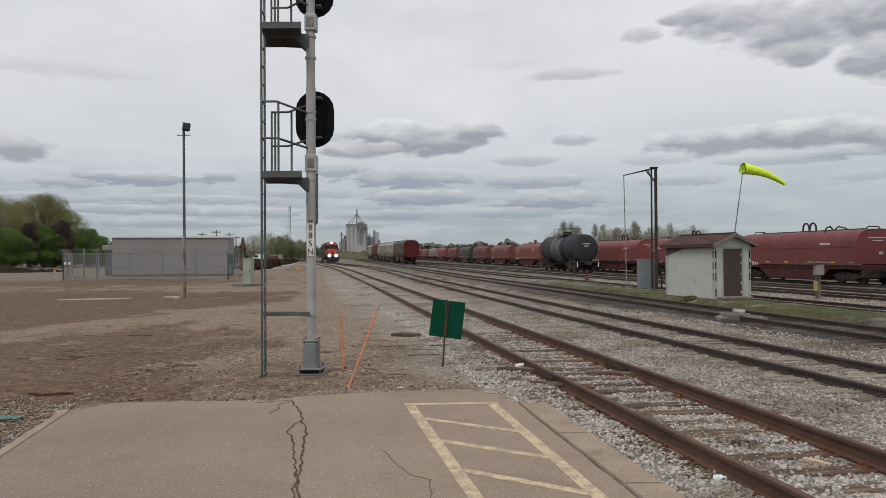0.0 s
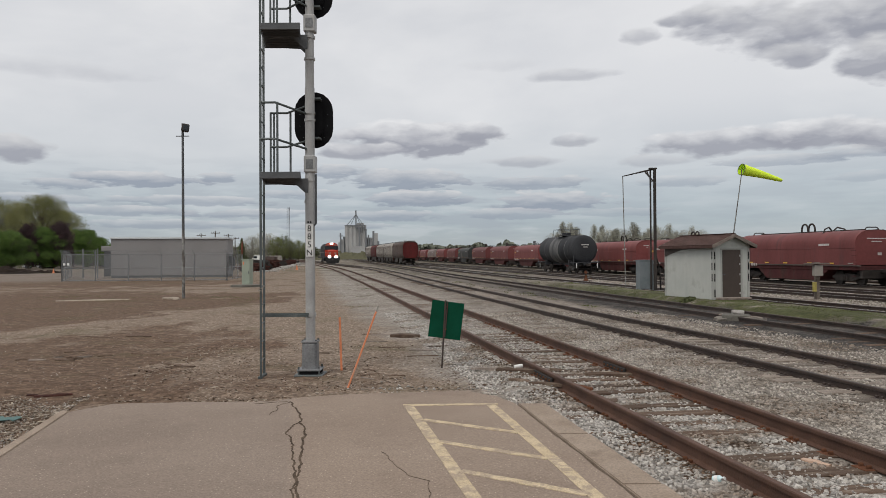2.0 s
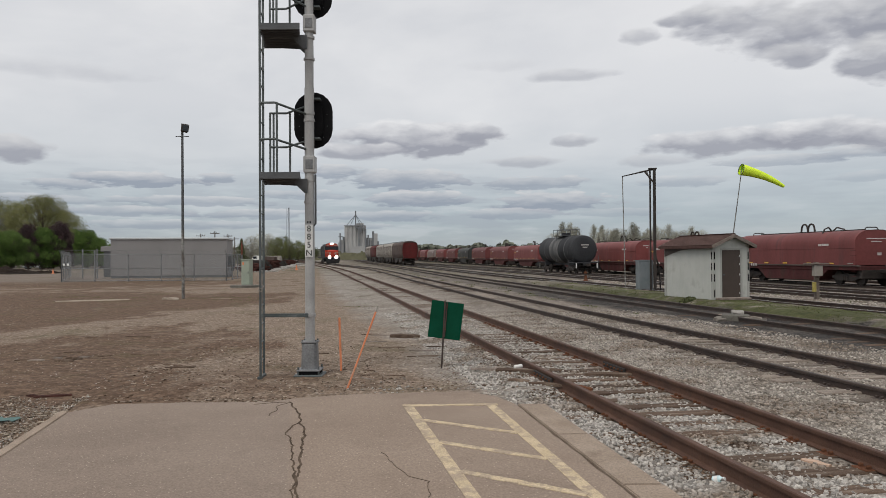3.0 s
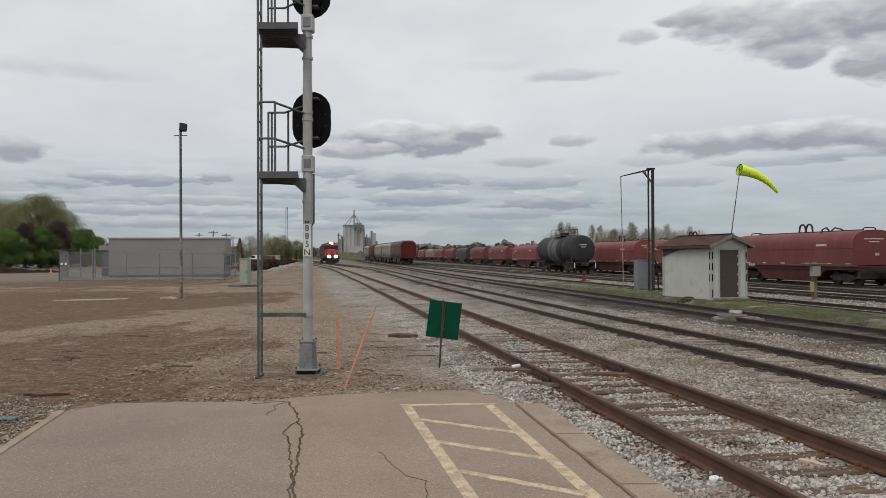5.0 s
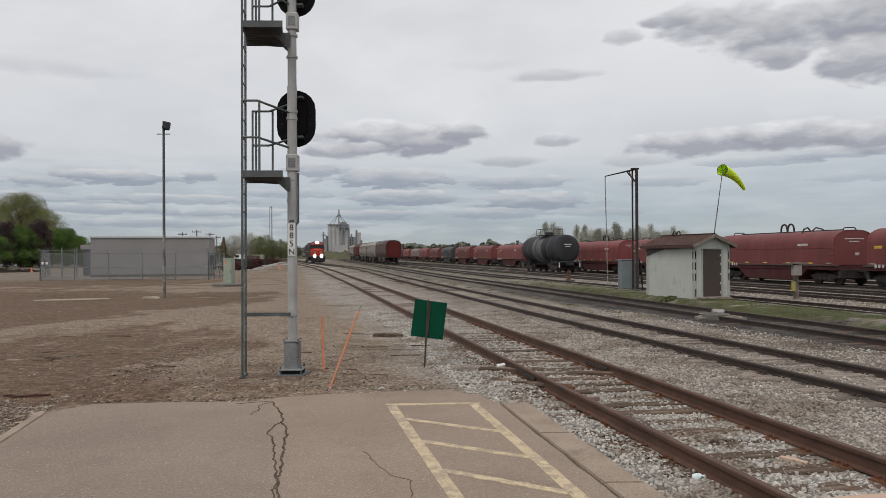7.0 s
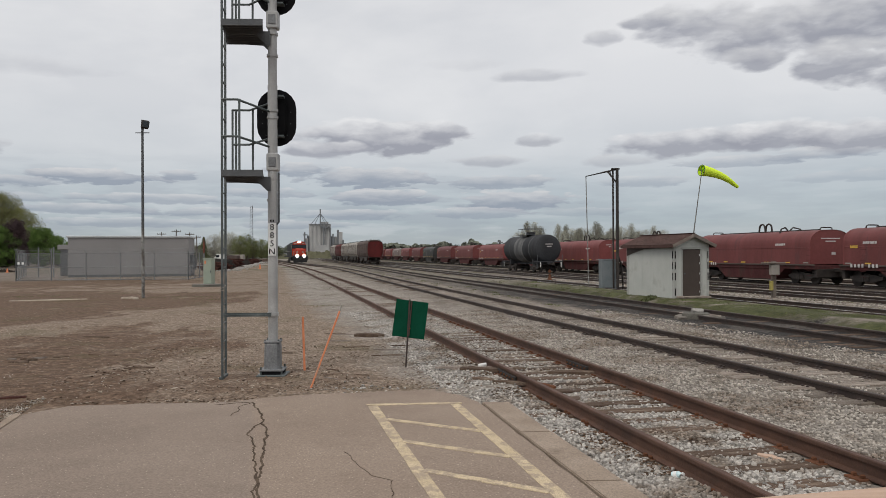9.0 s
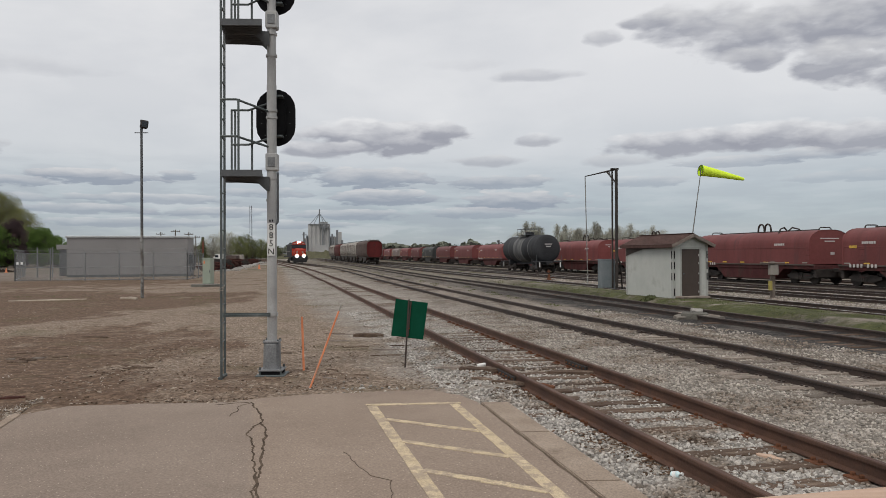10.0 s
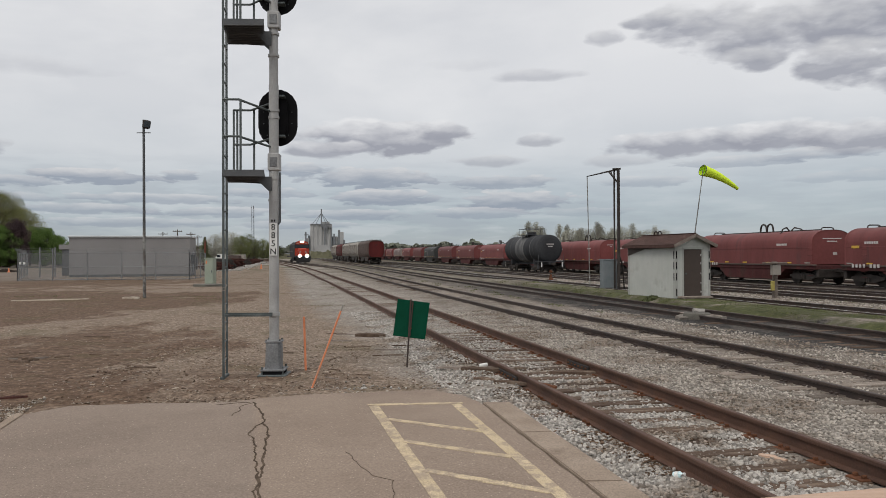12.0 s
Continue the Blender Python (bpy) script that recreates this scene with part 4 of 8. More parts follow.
crack(((-2.06, 9.91), (-1.85, 9.32), (-1.69, 8.74), (-1.51, 8.05), (-1.46, 7.57), (-1.35, 6.95), (-1.29, 6.42), (-1.18, 5.94), (-1.0, 4.6)), 0.020, 1.0)
crack(((-1.70, 8.70), (-1.76, 8.40), (-1.75, 8.26), (-1.59, 7.68), (-1.43, 7.04), (-1.31, 6.45), (-1.22, 5.94), (-1.05, 4.6)), 0.016, 2.0)
crack(((-2.14, 9.06), (-2.15, 9.5), (-2.13, 9.72), (-2.06, 9.91)), 0.009, 3.0)
crack(((-2.5, 9.75), (-2.3, 9.86), (-2.08, 9.9)), 0.012, 5.0)
crack(((-0.60, 7.33), (-0.47, 6.89), (-0.31, 6.53), (-0.15, 6.37), (-0.10, 5.92), (-0.05, 5.0)), 0.0032, 4.0)


def scatter_stones(name, count, place, size, material, label, seed, flat=0.7, long=1.0):
    """Angular stones, each a jittered block, as one object."""
    rng = np.random.RandomState(seed)
    pts = place(rng, count)
    n = len(pts)
    cube = np.array([(-1, -1, -1), (1, -1, -1), (1, 1, -1), (-1, 1, -1), (-1, -1, 1), (1, -1, 1), (1, 1, 1), (-1, 1, 1)], float)
    v = cube[None] * (1 + rng.uniform(-0.45, 0.25, (n, 8, 3)))
    v[:, 4:, :2] *= 0.7
    v *= rng.uniform(size[0], size[1], (n, 1, 1)) * rng.uniform(0.7, 1.3, (n, 1, 3)) * np.array([long, 1, flat])
    ang, tilt = rng.uniform(0, 6.28, n), rng.normal(0, 0.45, n)
    ct, st, c, s = np.cos(tilt)[:, None], np.sin(tilt)[:, None], np.cos(ang)[:, None], np.sin(ang)[:, None]
    y, z = v[..., 1] * ct - v[..., 2] * st, v[..., 1] * st + v[..., 2] * ct
    x = v[..., 0]
    v = np.stack([x * c - y * s, x * s + y * c, z], -1) + pts[:, None, :]
    quads = np.array([(3, 2, 1, 0), (4, 5, 6, 7), (0, 1, 5, 4), (1, 2, 6, 5), (2, 3, 7, 6), (3, 0, 4, 7)])
    f = (quads[None] + 8 * np.arange(n)[:, None, None]).reshape(-1)
    me = bpy.data.meshes.new(name)
    me.vertices.add(8 * n)
    me.vertices.foreach_set("co", v.reshape(-1))
    me.loops.add(24 * n)
    me.loops.foreach_set("vertex_index", f)
    me.polygons.add(6 * n)
    me.polygons.foreach_set("loop_start", np.arange(0, 24 * n, 4))
    me.update(calc_edges=True)
    me.validate()
    me.materials.append(material)
    return tagged(new(name, me), label, "gravel", kind="stuff")


def yard_spots(rng, count, y0=4.6, y1=26.0, s_lo=2.5, s_hi=11.7):
    """Random spots over the ballast, thinning with distance, off the rails and the platform."""
    y = y0 * (y1 / y0) ** rng.uniform(0, 1, count)
    s = rng.uniform(s_lo, s_hi, count)
    x = s - 0.1775 * y
    keep = ((s < 7.2) | (rng.uniform(0, 1, count) < 0.5)) & (x < 0.62 * y + 0.8) & ~((y < 10.75) & (x < 0.96 + 0.1557 * (9.69 - y) + 0.39) & (y < 9.72 + (x < 0.9)))
    for f in (track_1, track_2):
        c = np.array([f(v) for v in y])
        off = np.abs(x - c)
        keep &= ~((off > 0.66) & (off < 0.85)) & ~((off > 0.56) & (off < 0.95) & (rng.uniform(0, 1, count) < 0.5))
        ties = np.array(TIE_ROWS[f])
        yc = y - SLOPE * (x - c)
        gap = np.abs(ties[np.clip(np.searchsorted(ties, yc), 1, len(ties) - 1)] - yc)
        gap = np.minimum(gap, np.abs(ties[np.clip(np.searchsorted(ties, yc) - 1, 0, len(ties) - 1)] - yc))
        keep &= ~((off < 0.9) & (gap < 0.105) & (rng.uniform(0, 1, count) < 0.68))
    x, y = x[keep], y[keep]
    z = np.array([ground_z(a, b) for a, b in zip(x, y)]) + rng.uniform(-0.008, 0.012, len(x))
    return np.stack([x, y, z], -1)


scatter_stones("ballast_stones", 42000, lambda rng, n: yard_spots(rng, n, s_hi=5.3), (0.0085, 0.023), M_STONE, "pale grey angular limestone ballast stones", 4)
scatter_stones("dusty_ballast", 76000, lambda rng, n: yard_spots(rng, n, s_lo=5.3), (0.0085, 0.023), M_STONEBROWN, "dusty brown-grey limestone ballast between the tracks", 44)


def far_yard_spots(rng, count):
    """Loose stones between the yard tracks beyond the bank, off the rails."""
    y = rng.uniform(16, 62, count)
    s = rng.uniform(17.9, 27.0, count)
    x = s - 0.1775 * y
    keep = np.ones(count, bool)
    for f in (track_4, track_5):
        off = np.abs(x - np.array([f(v) for v in y]))
        keep &= ~((off > 0.62) & (off < 0.90)) & ~((off < 1.3) & (rng.uniform(0, 1, count) < 0.6))
    x, y = x[keep], y[keep]
    return np.stack([x, y, np.array([ground_z(a, b) for a, b in zip(x, y)]) + 0.005], -1)


scatter_stones("yard_stones", 30000, far_yard_spots, (0.014, 0.036), M_STONEBROWN, "dusty loose stones between the far yard tracks", 45)


def dirt_spots(rng, count):
    y = 9.6 * (30 / 9.6) ** rng.uniform(0, 1, count)
    x = rng.uniform(-0.62, 0.12, count) * y
    keep = ~((y < 10.75) & (x > -4.9))
    x, y = x[keep], y[keep]
    z = np.array([ground_z(a, b) for a, b in zip(x, y)])
    return np.stack([x, y, z], -1)


scatter_stones("dirt_pebbles", 2200, dirt_spots, (0.004, 0.010), M_STONE, "small pale pebbles strewn over the dirt", 5, 0.6)
scatter_stones("dark_pebbles", 3000, dirt_spots, (0.005, 0.014), M_DARKSTONE, "small brown stones strewn over the dirt", 6, 0.6)


def litter_spots(rng, count):
    y = 10.3 + 6.5 * rng.uniform(0, 1, count) ** 1.7
    x = rng.uniform(-5.5, 1.4, count)
    keep = np.array([noise.noise((a * 0.9, b * 0.9, 4)) + 0.5 * noise.noise((a * 4, b * 4, 4)) > 0.25 - 0.5 * abs(math.sin(a * 91.7 + b * 37.3)) for a, b in zip(x, y)])
    keep &= ~((y < 10.72) & (x > -1.6)) & (y > 9.95 + 0.3 * (x > -2.3))
    x, y = x[keep], y[keep]
    return np.stack([x, y, np.array([ground_z(a, b) for a, b in zip(x, y)]) + 0.004], -1)


scatter_stones("bleached_chips", 1500, litter_spots, (0.004, 0.010), M_CHIP, "bleached wood chips and straw on the gravel", 16, 0.4, 4.0)
scatter_stones("leaf_litter", 5200, litter_spots, (0.006, 0.022), M_LITTER, "dark brown dead leaves and twigs on the gravel", 15, 0.08)


def corner_spots(rng, count):
    y = rng.uniform(6.0, 11.0, count)
    x = -4.88 + 0.193 * (9.33 - y) - rng.uniform(0, 1, count) ** 1.2 * 2.8
    keep = np.array([1.1 - 0.9 * max(0, b - 9.4) + 1.4 * noise.noise((a * 1.7, b * 1.7, 2)) for a, b in zip(x, y)]) > rng.uniform(0, 1, count)
    x, y = x[keep], y[keep]
    return np.stack([x, y, np.array([ground_z(a, b) for a, b in zip(x, y)]) + 0.01], -1)


scatter_stones("corner_gravel", 4500, corner_spots, (0.004, 0.010), M_STONE, "pale loose gravel beyond the kerb", 8)
scatter_stones("corner_splinters", 2600, corner_spots, (0.005, 0.012), M_CHIP, "bleached splinters of wood beyond the kerb", 9, 0.4, 4.5)
scatter_stones("corner_grit", 8000, corner_spots, (0.003, 0.010), M_DARKSTONE, "brown grit between the pale gravel", 19)
scatter_stones("corner_chips", 1800, corner_spots, (0.006, 0.022), M_LITTER, "brown bark chips mixed into the gravel", 18, 0.25)


def joint_litter_spots(rng, count):
    """Brown leaves and rot along the near rail."""
    y = rng.uniform(6.5, 17.0, count)
    off = -0.86 - np.abs(rng.normal(0, 0.28, count))
    off = np.where(rng.uniform(0, 1, count) < 0.3, rng.uniform(-0.6, 0.6, count), off)
    x = np.array([track_1(v) for v in y]) + off
    keep = np.array([noise.noise((a * 1.6, b * 1.1, 14)) > 0.02 for a, b in zip(x, y)]) & ~((y < 9.8) & (x < 0.96 + 0.1557 * (9.69 - y) + 0.42))
    x, y = x[keep], y[keep]
    return np.stack([x, y, np.array([ground_z(a, b) for a, b in zip(x, y)]) + 0.014], -1)


scatter_stones("track_litter", 4200, joint_litter_spots, (0.006, 0.020), M_LITTER, "brown dead leaves and rotten wood among the ballast", 25, 0.2)


def rubble_spots(rng, count):
    """Broken pale bits along the ragged edge of the asphalt."""
    x = rng.uniform(-1.9, 1.2, count)
    y = 10.72 + np.abs(rng.normal(0, 0.22, count)) + 0.12 * (x < -0.6)
    return np.stack([x, y, np.array([ground_z(a, b) for a, b in zip(x, y)]) + 0.012], -1)


scatter_stones("edge_rubble", 260, rubble_spots, (0.007, 0.022), M_STONE, "broken pale rubble along the edge of the asphalt", 33, 0.5)
# ---- things near the platform ----
def stadium(w, h, n=10):
    """Outline of an oval with straight sides."""
    r = w / 2
    k = h / 2 - r
    top = [(r * math.cos(a), k + r * math.sin(a)) for a in np.linspace(0, math.pi, n)]
    return top + [(-u, -v) for u, v in top]


def signal_head(parent, x, y, z):
    """Back of a signal head: oval background with the housing and bracket."""
    bm = BM()
    prism(bm, stadium(0.67, 0.985), (1, 0, 0), (0, 0, 1), (x, y, z), (0, 0.02, 0))
    head = part("signal_background", bm, M_BLACK, parent, "black oval signal background seen from behind")
    bm = BM()
    prism(bm, stadium(0.36, 0.72), (1, 0, 0), (0, 0, 1), (x, y - 0.002, z), (0, -0.07, 0))
    bmesh.ops.bevel(bm, geom=[e for e in bm.edges if e.verts[0].co.y < y - 0.05 and e.verts[1].co.y < y - 0.05], offset=0.02, segments=2, affect="EDGES")
    part("signal_housing", bm, M_BLACK, head)
    for dz in (-0.34, 0.34):
        bm = BM()
        box(bm, (x + 0.05, y - 0.12, z + dz), (0.20, 0.16, 0.035), bevel=0.006)
        part("bracket", bm, M_GALV, head)
    for dx, dz in ((-0.24, 0.1), (0.24, 0.1), (-0.24, -0.1), (0.24, -0.1), (-0.18, -0.3), (0.18, -0.3)):
        bm = BM()
        rod(bm, (x + dx, y - 0.012, z + dz), (x + dx, y + 0.005, z + dz), 0.008, n=6)
        part("bolt", bm, M_GALV, head)


def build_signal():
    mx, my = -2.27, 12.57
    lx, l0, l1 = -3.0, 12.10, 12.50
    sg = thing("railway_signal", "tall grey signal mast with ladder, platforms and black signal heads", "railway signal")
    bm = BM()
    rod(bm, (mx, my, 0.42), (mx, my, 4.9), 0.082, 0.082, 20)
    rod(bm, (mx, my, 4.9), (mx, my, 9.2), 0.075, 0.072, 20)
    part("mast", bm, M_MAST, sg, smooth=True)
    bm = BM()
    rings = []
    for z, w in ((0.075, 0.140), (0.13, 0.134), (0.52, 0.126), (0.55, 0.112)):
        rings.append([(mx + w * u, my + w * v, z) for u, v in ((-1, -0.7), (-0.7, -1), (0.7, -1), (1, -0.7), (1, 0.7), (0.7, 1), (-0.7, 1), (-1, 0.7))])
    loft(bm, rings)
    part("pedestal", bm, M_FENCE, sg)
    bm = BM()
    box(bm, (mx, my, 0.565), (0.27, 0.27, 0.03), None, 0.006)
    part("top_flange", bm, M_FENCE, sg)
    for u in (-1, 1):
        for v in (-1, 1):
            bm = BM()
            rod(bm, (mx + 0.112 * u, my + 0.112 * v, 0.54), (mx + 0.112 * u, my + 0.112 * v, 0.605), 0.015, n=6)
            part("flange_bolt", bm, M_GALV, sg)
    bm = BM()
    box(bm, (mx, my, 0.095), (0.40, 0.40, 0.03), bevel=0.008)
    part("base_plate", bm, M_FENCE, sg)
    bm = BM()
    box(bm, (mx, my, 0.0), (0.48, 0.48, 0.05), bevel=0.01)
    part("ground_plate", bm, M_GALV, sg)
    # black block added for the shade in the gap under the base plate
    bm = BM()
    box(bm, (mx, my, 0.053), (0.36, 0.36, 0.055), bevel=0.006)
    part("footing", bm, M_BLACK, sg)
    for u in (-1, 1):
        for v in (-1, 1):
            bm = BM()
            rod(bm, (mx + 0.17 * u, my + 0.17 * v, 0.02), (mx + 0.17 * u, my + 0.17 * v, 0.155), 0.017, n=6)
            part("anchor_bolt", bm, M_GALV, sg)
    # ladder, seen edge-on
    for x, y in ((lx, l0), (lx - 0.045, l1)):
        bm = BM()
        box(bm, (x, y, 4.5), (0.036, 0.022, 9.0))
        part("ladder_stile", bm, M_GALV, sg)
    for k in range(29):
        bm = BM()
        rod(bm, (lx, l0, 0.3 + 0.305 * k), (lx - 0.045, l1, 0.3 + 0.305 * k), 0.011, n=6)
        part("rung", bm, M_GALV, sg)
    bm = BM()
    box(bm, (lx - 0.03, (l0 + l1) / 2, 0.02), (0.05, 0.43, 0.05), bevel=0.008)
    part("ladder_foot", bm, M_GALV, sg)
    for z in (1.02, 9.0):
        bm = BM()
        box(bm, ((lx + mx) / 2 - 0.02, 12.34, z), (mx - lx + 0.06, 0.05, 0.035))
        box(bm, ((lx + mx) / 2 - 0.02, 12.36, z + 0.028), (mx - lx + 0.06, 0.012, 0.03))
        part("ladder_brace", bm, M_GALV, sg)
        bm = BM()
        rod(bm, (mx, my, z - 0.03), (mx, my, z + 0.03), 0.098, n=20)
        part("clamp_band", bm, M_MAST, sg)
    # service platforms with guard rails
    for zp, dz_head, dz_box in ((3.37, 1.02, 0.22), (5.82, 0.84, 0.18)):
        skew = lambda y: SLOPE * (y - 12.03)
        bm = BM()
        prism(bm, ((-2.99, 12.03), (-2.33, 12.03), (-2.33 + skew(13.15), 13.15), (-2.99 + skew(13.15), 13.15)), (1, 0, 0), (0, 1, 0), (0, 0, zp - 0.025), (0, 0, 0.05))
        pl = part("service_platform", bm, M_DARKGREY, sg, "dark steel grating platform")
        bm = BM()
        box(bm, (-2.66, 12.022, zp - 0.02), (0.67, 0.012, 0.11), bevel=0.003)
        part("toe_board", bm, M_DARKGREY, pl)
        for k in range(12):
            y = 12.06 + 0.098 * k
            bm = BM()
            box(bm, (-2.66 + skew(y), y, zp - 0.045), (0.64, 0.012, 0.04))
            part("grating_bar", bm, M_DARKGREY, pl)
        for y in (12.46, 13.1):
            bm = BM()
            prism(bm, ((0, 0), (-0.58, 0), (-0.58, -0.04), (-0.24, -0.06), (-0.05, -0.24), (0, -0.24)), (1, 0, 0), (0, 0, 1), (mx - 0.02, y, zp - 0.03), (0, 0.02, 0))
            part("gusset", bm, M_DARKGREY, pl)
        for y, pxs in ((12.05, (-2.71,)), (12.95, (-2.97, -2.68))):
            for z in (zp + 0.58, zp + 1.18):
                bm = BM()
                bent_rod(bm, ((lx - (0.0 if y < my else 0.04), y, z), (-2.74, y, z), (mx - 0.05, my + (0.06 if y > my else -0.06), z + (0.06 if y > my else -0.10))), 0.019)
                part("guard_rail", bm, M_GALV, pl)
            for px in pxs:
                bm = BM()
                box(bm, (px, y, zp + 0.59), (0.035, 0.012, 1.2))
                part("guard_post", bm, M_GALV, pl)
        for y in (12.05, 12.95):
            bm = BM()
            box(bm, (lx + (0.01 if y < my else -0.03), y, zp + 0.59), (0.03, 0.03, 1.2))
            part("guard_post", bm, M_GALV, pl)
        bm = BM()
        box(bm, (mx + 0.01, my, zp + dz_box), (0.20, 0.20, 0.29), bevel=0.015)
        jb = part("junction_collar", bm, M_MAST, sg, "grey cast junction collar round the mast")
        bm = BM()
        box(bm, (mx + 0.01, my - 0.105, zp + dz_box), (0.12, 0.012, 0.16), bevel=0.004)
        part("cover_plate", bm, M_FENCE, jb)
        for dz in (-0.05, -0.42, 0.98, 1.1):
            bm = BM()
            rod(bm, (mx, my, zp + dz - 0.02), (mx, my, zp + dz + 0.02), 0.095, n=20)
            part("clamp_band", bm, M_MAST, sg)
        signal_head(sg, mx + 0.03, my + 0.22, zp + dz_head)
    # conduit strapped to the side of the mast
    bm = BM()
    bent_rod(bm, ((mx + 0.06, my - 0.02, 2.53), (mx + 0.105, my - 0.02, 2.58), (mx + 0.105, my - 0.02, 3.42)), 0.017)
    part("conduit", bm, M_DARKGREY, sg, "thin dark conduit")
    # stacked sign on the mast
    bm = BM()
    box(bm, (mx + 0.005, my - 0.096, 2.285), (0.125, 0.014, 0.55), bevel=0.004)
    plate = part("mast_sign", bm, M_WHITE, sg, "white plate with stacked black characters 8 8 5 N")
    for k, ch in enumerate("885N"):
        text_part("character", ch, 0.145, M_BLACK, plate, pose(mx + 0.005, my - 0.105, 2.487 - 0.137 * k, 90))
    bm = BM()
    for k in range(2):
        box(bm, (mx - 0.016 + 0.042 * k, my - 0.096, 2.60), (0.022, 0.012, 0.035))
    split_parts("small_plate", bm, M_BLACK, sg)
    bm = BM()
    bent_rod(bm, ((lx - 0.03, l0 - 0.02, 1.48), (lx + 0.03, l0 - 0.04, 1.50), (lx + 0.06, l0, 1.53)), 0.007, 6)
    bent_rod(bm, ((lx - 0.04, l0 - 0.02, 1.46), (lx + 0.03, l0 - 0.03, 1.45)), 0.008, 6)
    split_parts("tied_rag", bm, M_CARWHITE, sg)


build_signal()


def stake(base, top, w, tip=0.0):
    base, top = Vector(base), Vector(top)
    m = (top - base).to_track_quat("Z", "Y").to_matrix()
    st = thing("marker_stake", "thin orange painted marker stake leaning in the gravel", "stake", "orange stakes")
    mid = base.lerp(top, 1 - tip)
    bm = BM()
    box(bm, (base + mid) / 2, (w, 0.02, (mid - base).length), m, 0.004)
    part("shaft", bm, M_ORANGE, st)
    if tip:
        bm = BM()
        box(bm, (mid + top) / 2, (w * 0.9, 0.018, (top - mid).length), m, 0.003)
        part("tip", bm, M_CARWHITE, st, "bare pale tip")


stake((-1.80, 12.99, -0.05), (-1.845, 13.1, 0.93), 0.036)
stake((-1.48, 11.21, -0.05), (-1.00, 11.35, 1.25), 0.05, 0.07)


def green_sign():
    sg = thing("track_sign", "square green metal sign on a thin rusty post, leaning", "sign", m=pose(-0.03, 13.19, 0, 0, 3.5, 0))
    bm = BM()
    box(bm, (0, 0, 0.57), (0.03, 0.012, 1.30))
    part("post", bm, M_RAIL_DARK, sg, "thin rusty steel post")
    bm = BM()
    box(bm, (0.03, 0.02, 0.865), (0.58, 0.006, 0.665), Matrix.Rotation(radians(4), 3, "Y"), 0.001)
    part("sign_plate", bm, M_SIGNGREEN, sg, "plain dark green plate")
    bm = BM()
    box(bm, (0.03, 0.006, 0.875), (0.022, 0.012, 0.62), Matrix.Rotation(radians(2), 3, "Y"))
    part("stiffener", bm, M_RAIL_DARK, sg)
    for z in (0.70, 1.10):
        bm = BM()
        rod(bm, (0.03, -0.02, z), (0.03, 0.03, z), 0.012, n=6)
        part("bolt", bm, M_RUST, sg)


green_sign()


def debris(name, label, category, p, rz, size, material, seed, group=""):
    """A splintered stick or lump of wood."""
    bm = BM()
    L, w, h = size
    rings = []
    for i in range(9):
        f = i / 8
        k = 0.35 + 0.65 * math.sin(math.pi * (0.12 + 0.76 * f))
        ox, oz = 0.25 * w * noise.noise((f * 3, seed, 0)), 0.2 * h * noise.noise((f * 4, seed, 5))
        rings.append([((f - 0.5) * L, ox + w * 0.5 * k * u * (1 + 0.3 * noise.noise((f * 7, seed, u))), oz + h * 0.5 * k * v + h * 0.4)
                      for u, v in ((-1, -0.8), (1, -1), (0.9, 0.7), (0.1, 1), (-0.9, 0.6))])
    loft(bm, rings)
    ob = solid(name, bm, material, label, category, group)
    ob.matrix_basis = pose(p[0], p[1], ground_z(p[0], p[1]) - 0.012, 0, 0, rz)
    return ob


debris("broken_tie_piece", "splintered dark piece of old railway tie on the gravel", "wood debris", (-0.95, 18.3), -4, (0.75, 0.22, 0.13), M_TIE, 1.0)
debris("stick", "grey stick lying on the gravel", "stick", (-1.45, 18.8), 4, (0.8, 0.06, 0.05), M_WOODGREY, 2.0, "sticks")
debris("stick", "grey stick lying on the gravel", "stick", (-0.35, 15.6), -8, (0.75, 0.07, 0.05), M_WOODGREY, 3.0, "sticks")
debris("board", "weathered grey board lying by the rail", "board", (1.15, 12.7), -6, (1.35, 0.12, 0.05), M_WOODGREY, 4.0)
debris("board", "pale splinter of wood lying against the tie", "board", (3.55, 7.15), -55, (0.40, 0.09, 0.04), M_LUMBER, 5.0)
debris("stick", "dark stick lying at the edge of the gravel", "stick", (-5.68, 10.72), 20, (0.50, 0.07, 0.055), M_SCRAP, 6.0, "sticks")
debris("stick", "dark stick lying at the edge of the gravel", "stick", (-6.0, 10.74), -12, (0.18, 0.07, 0.05), M_SCRAP, 7.0, "sticks")
debris("rag_bundle", "pale dirty rags lying at the foot of the pole", "rags", (-13.35, 36.0), 14, (0.75, 0.28, 0.13), M_CHIP, 8.0)
debris("rag_bundle", "pale dirty rags lying at the foot of the pole", "rags", (-13.0, 35.7), -40, (0.45, 0.22, 0.10), M_CHIP, 8.6)
debris("pale_plank", "long pale plank lying on the dirt", "plank", (-16.6, 34.9), 22, (3.2, 0.55, 0.05), M_CHIP, 9.0)
for k in range(12):
    rr = random.Random(700 + k)
    debris("twig", "dark or bleached twig in the dirt", "twig", (-7.35 + rr.gauss(0, 0.35), 14.6 + rr.gauss(0, 0.25)), rr.uniform(-10, 60),
           (rr.uniform(0.12, 0.4), rr.uniform(0.03, 0.07), rr.uniform(0.03, 0.06)), M_WOODGREY if k % 3 == 0 else M_TIE, 130.0 + k, "twigs")
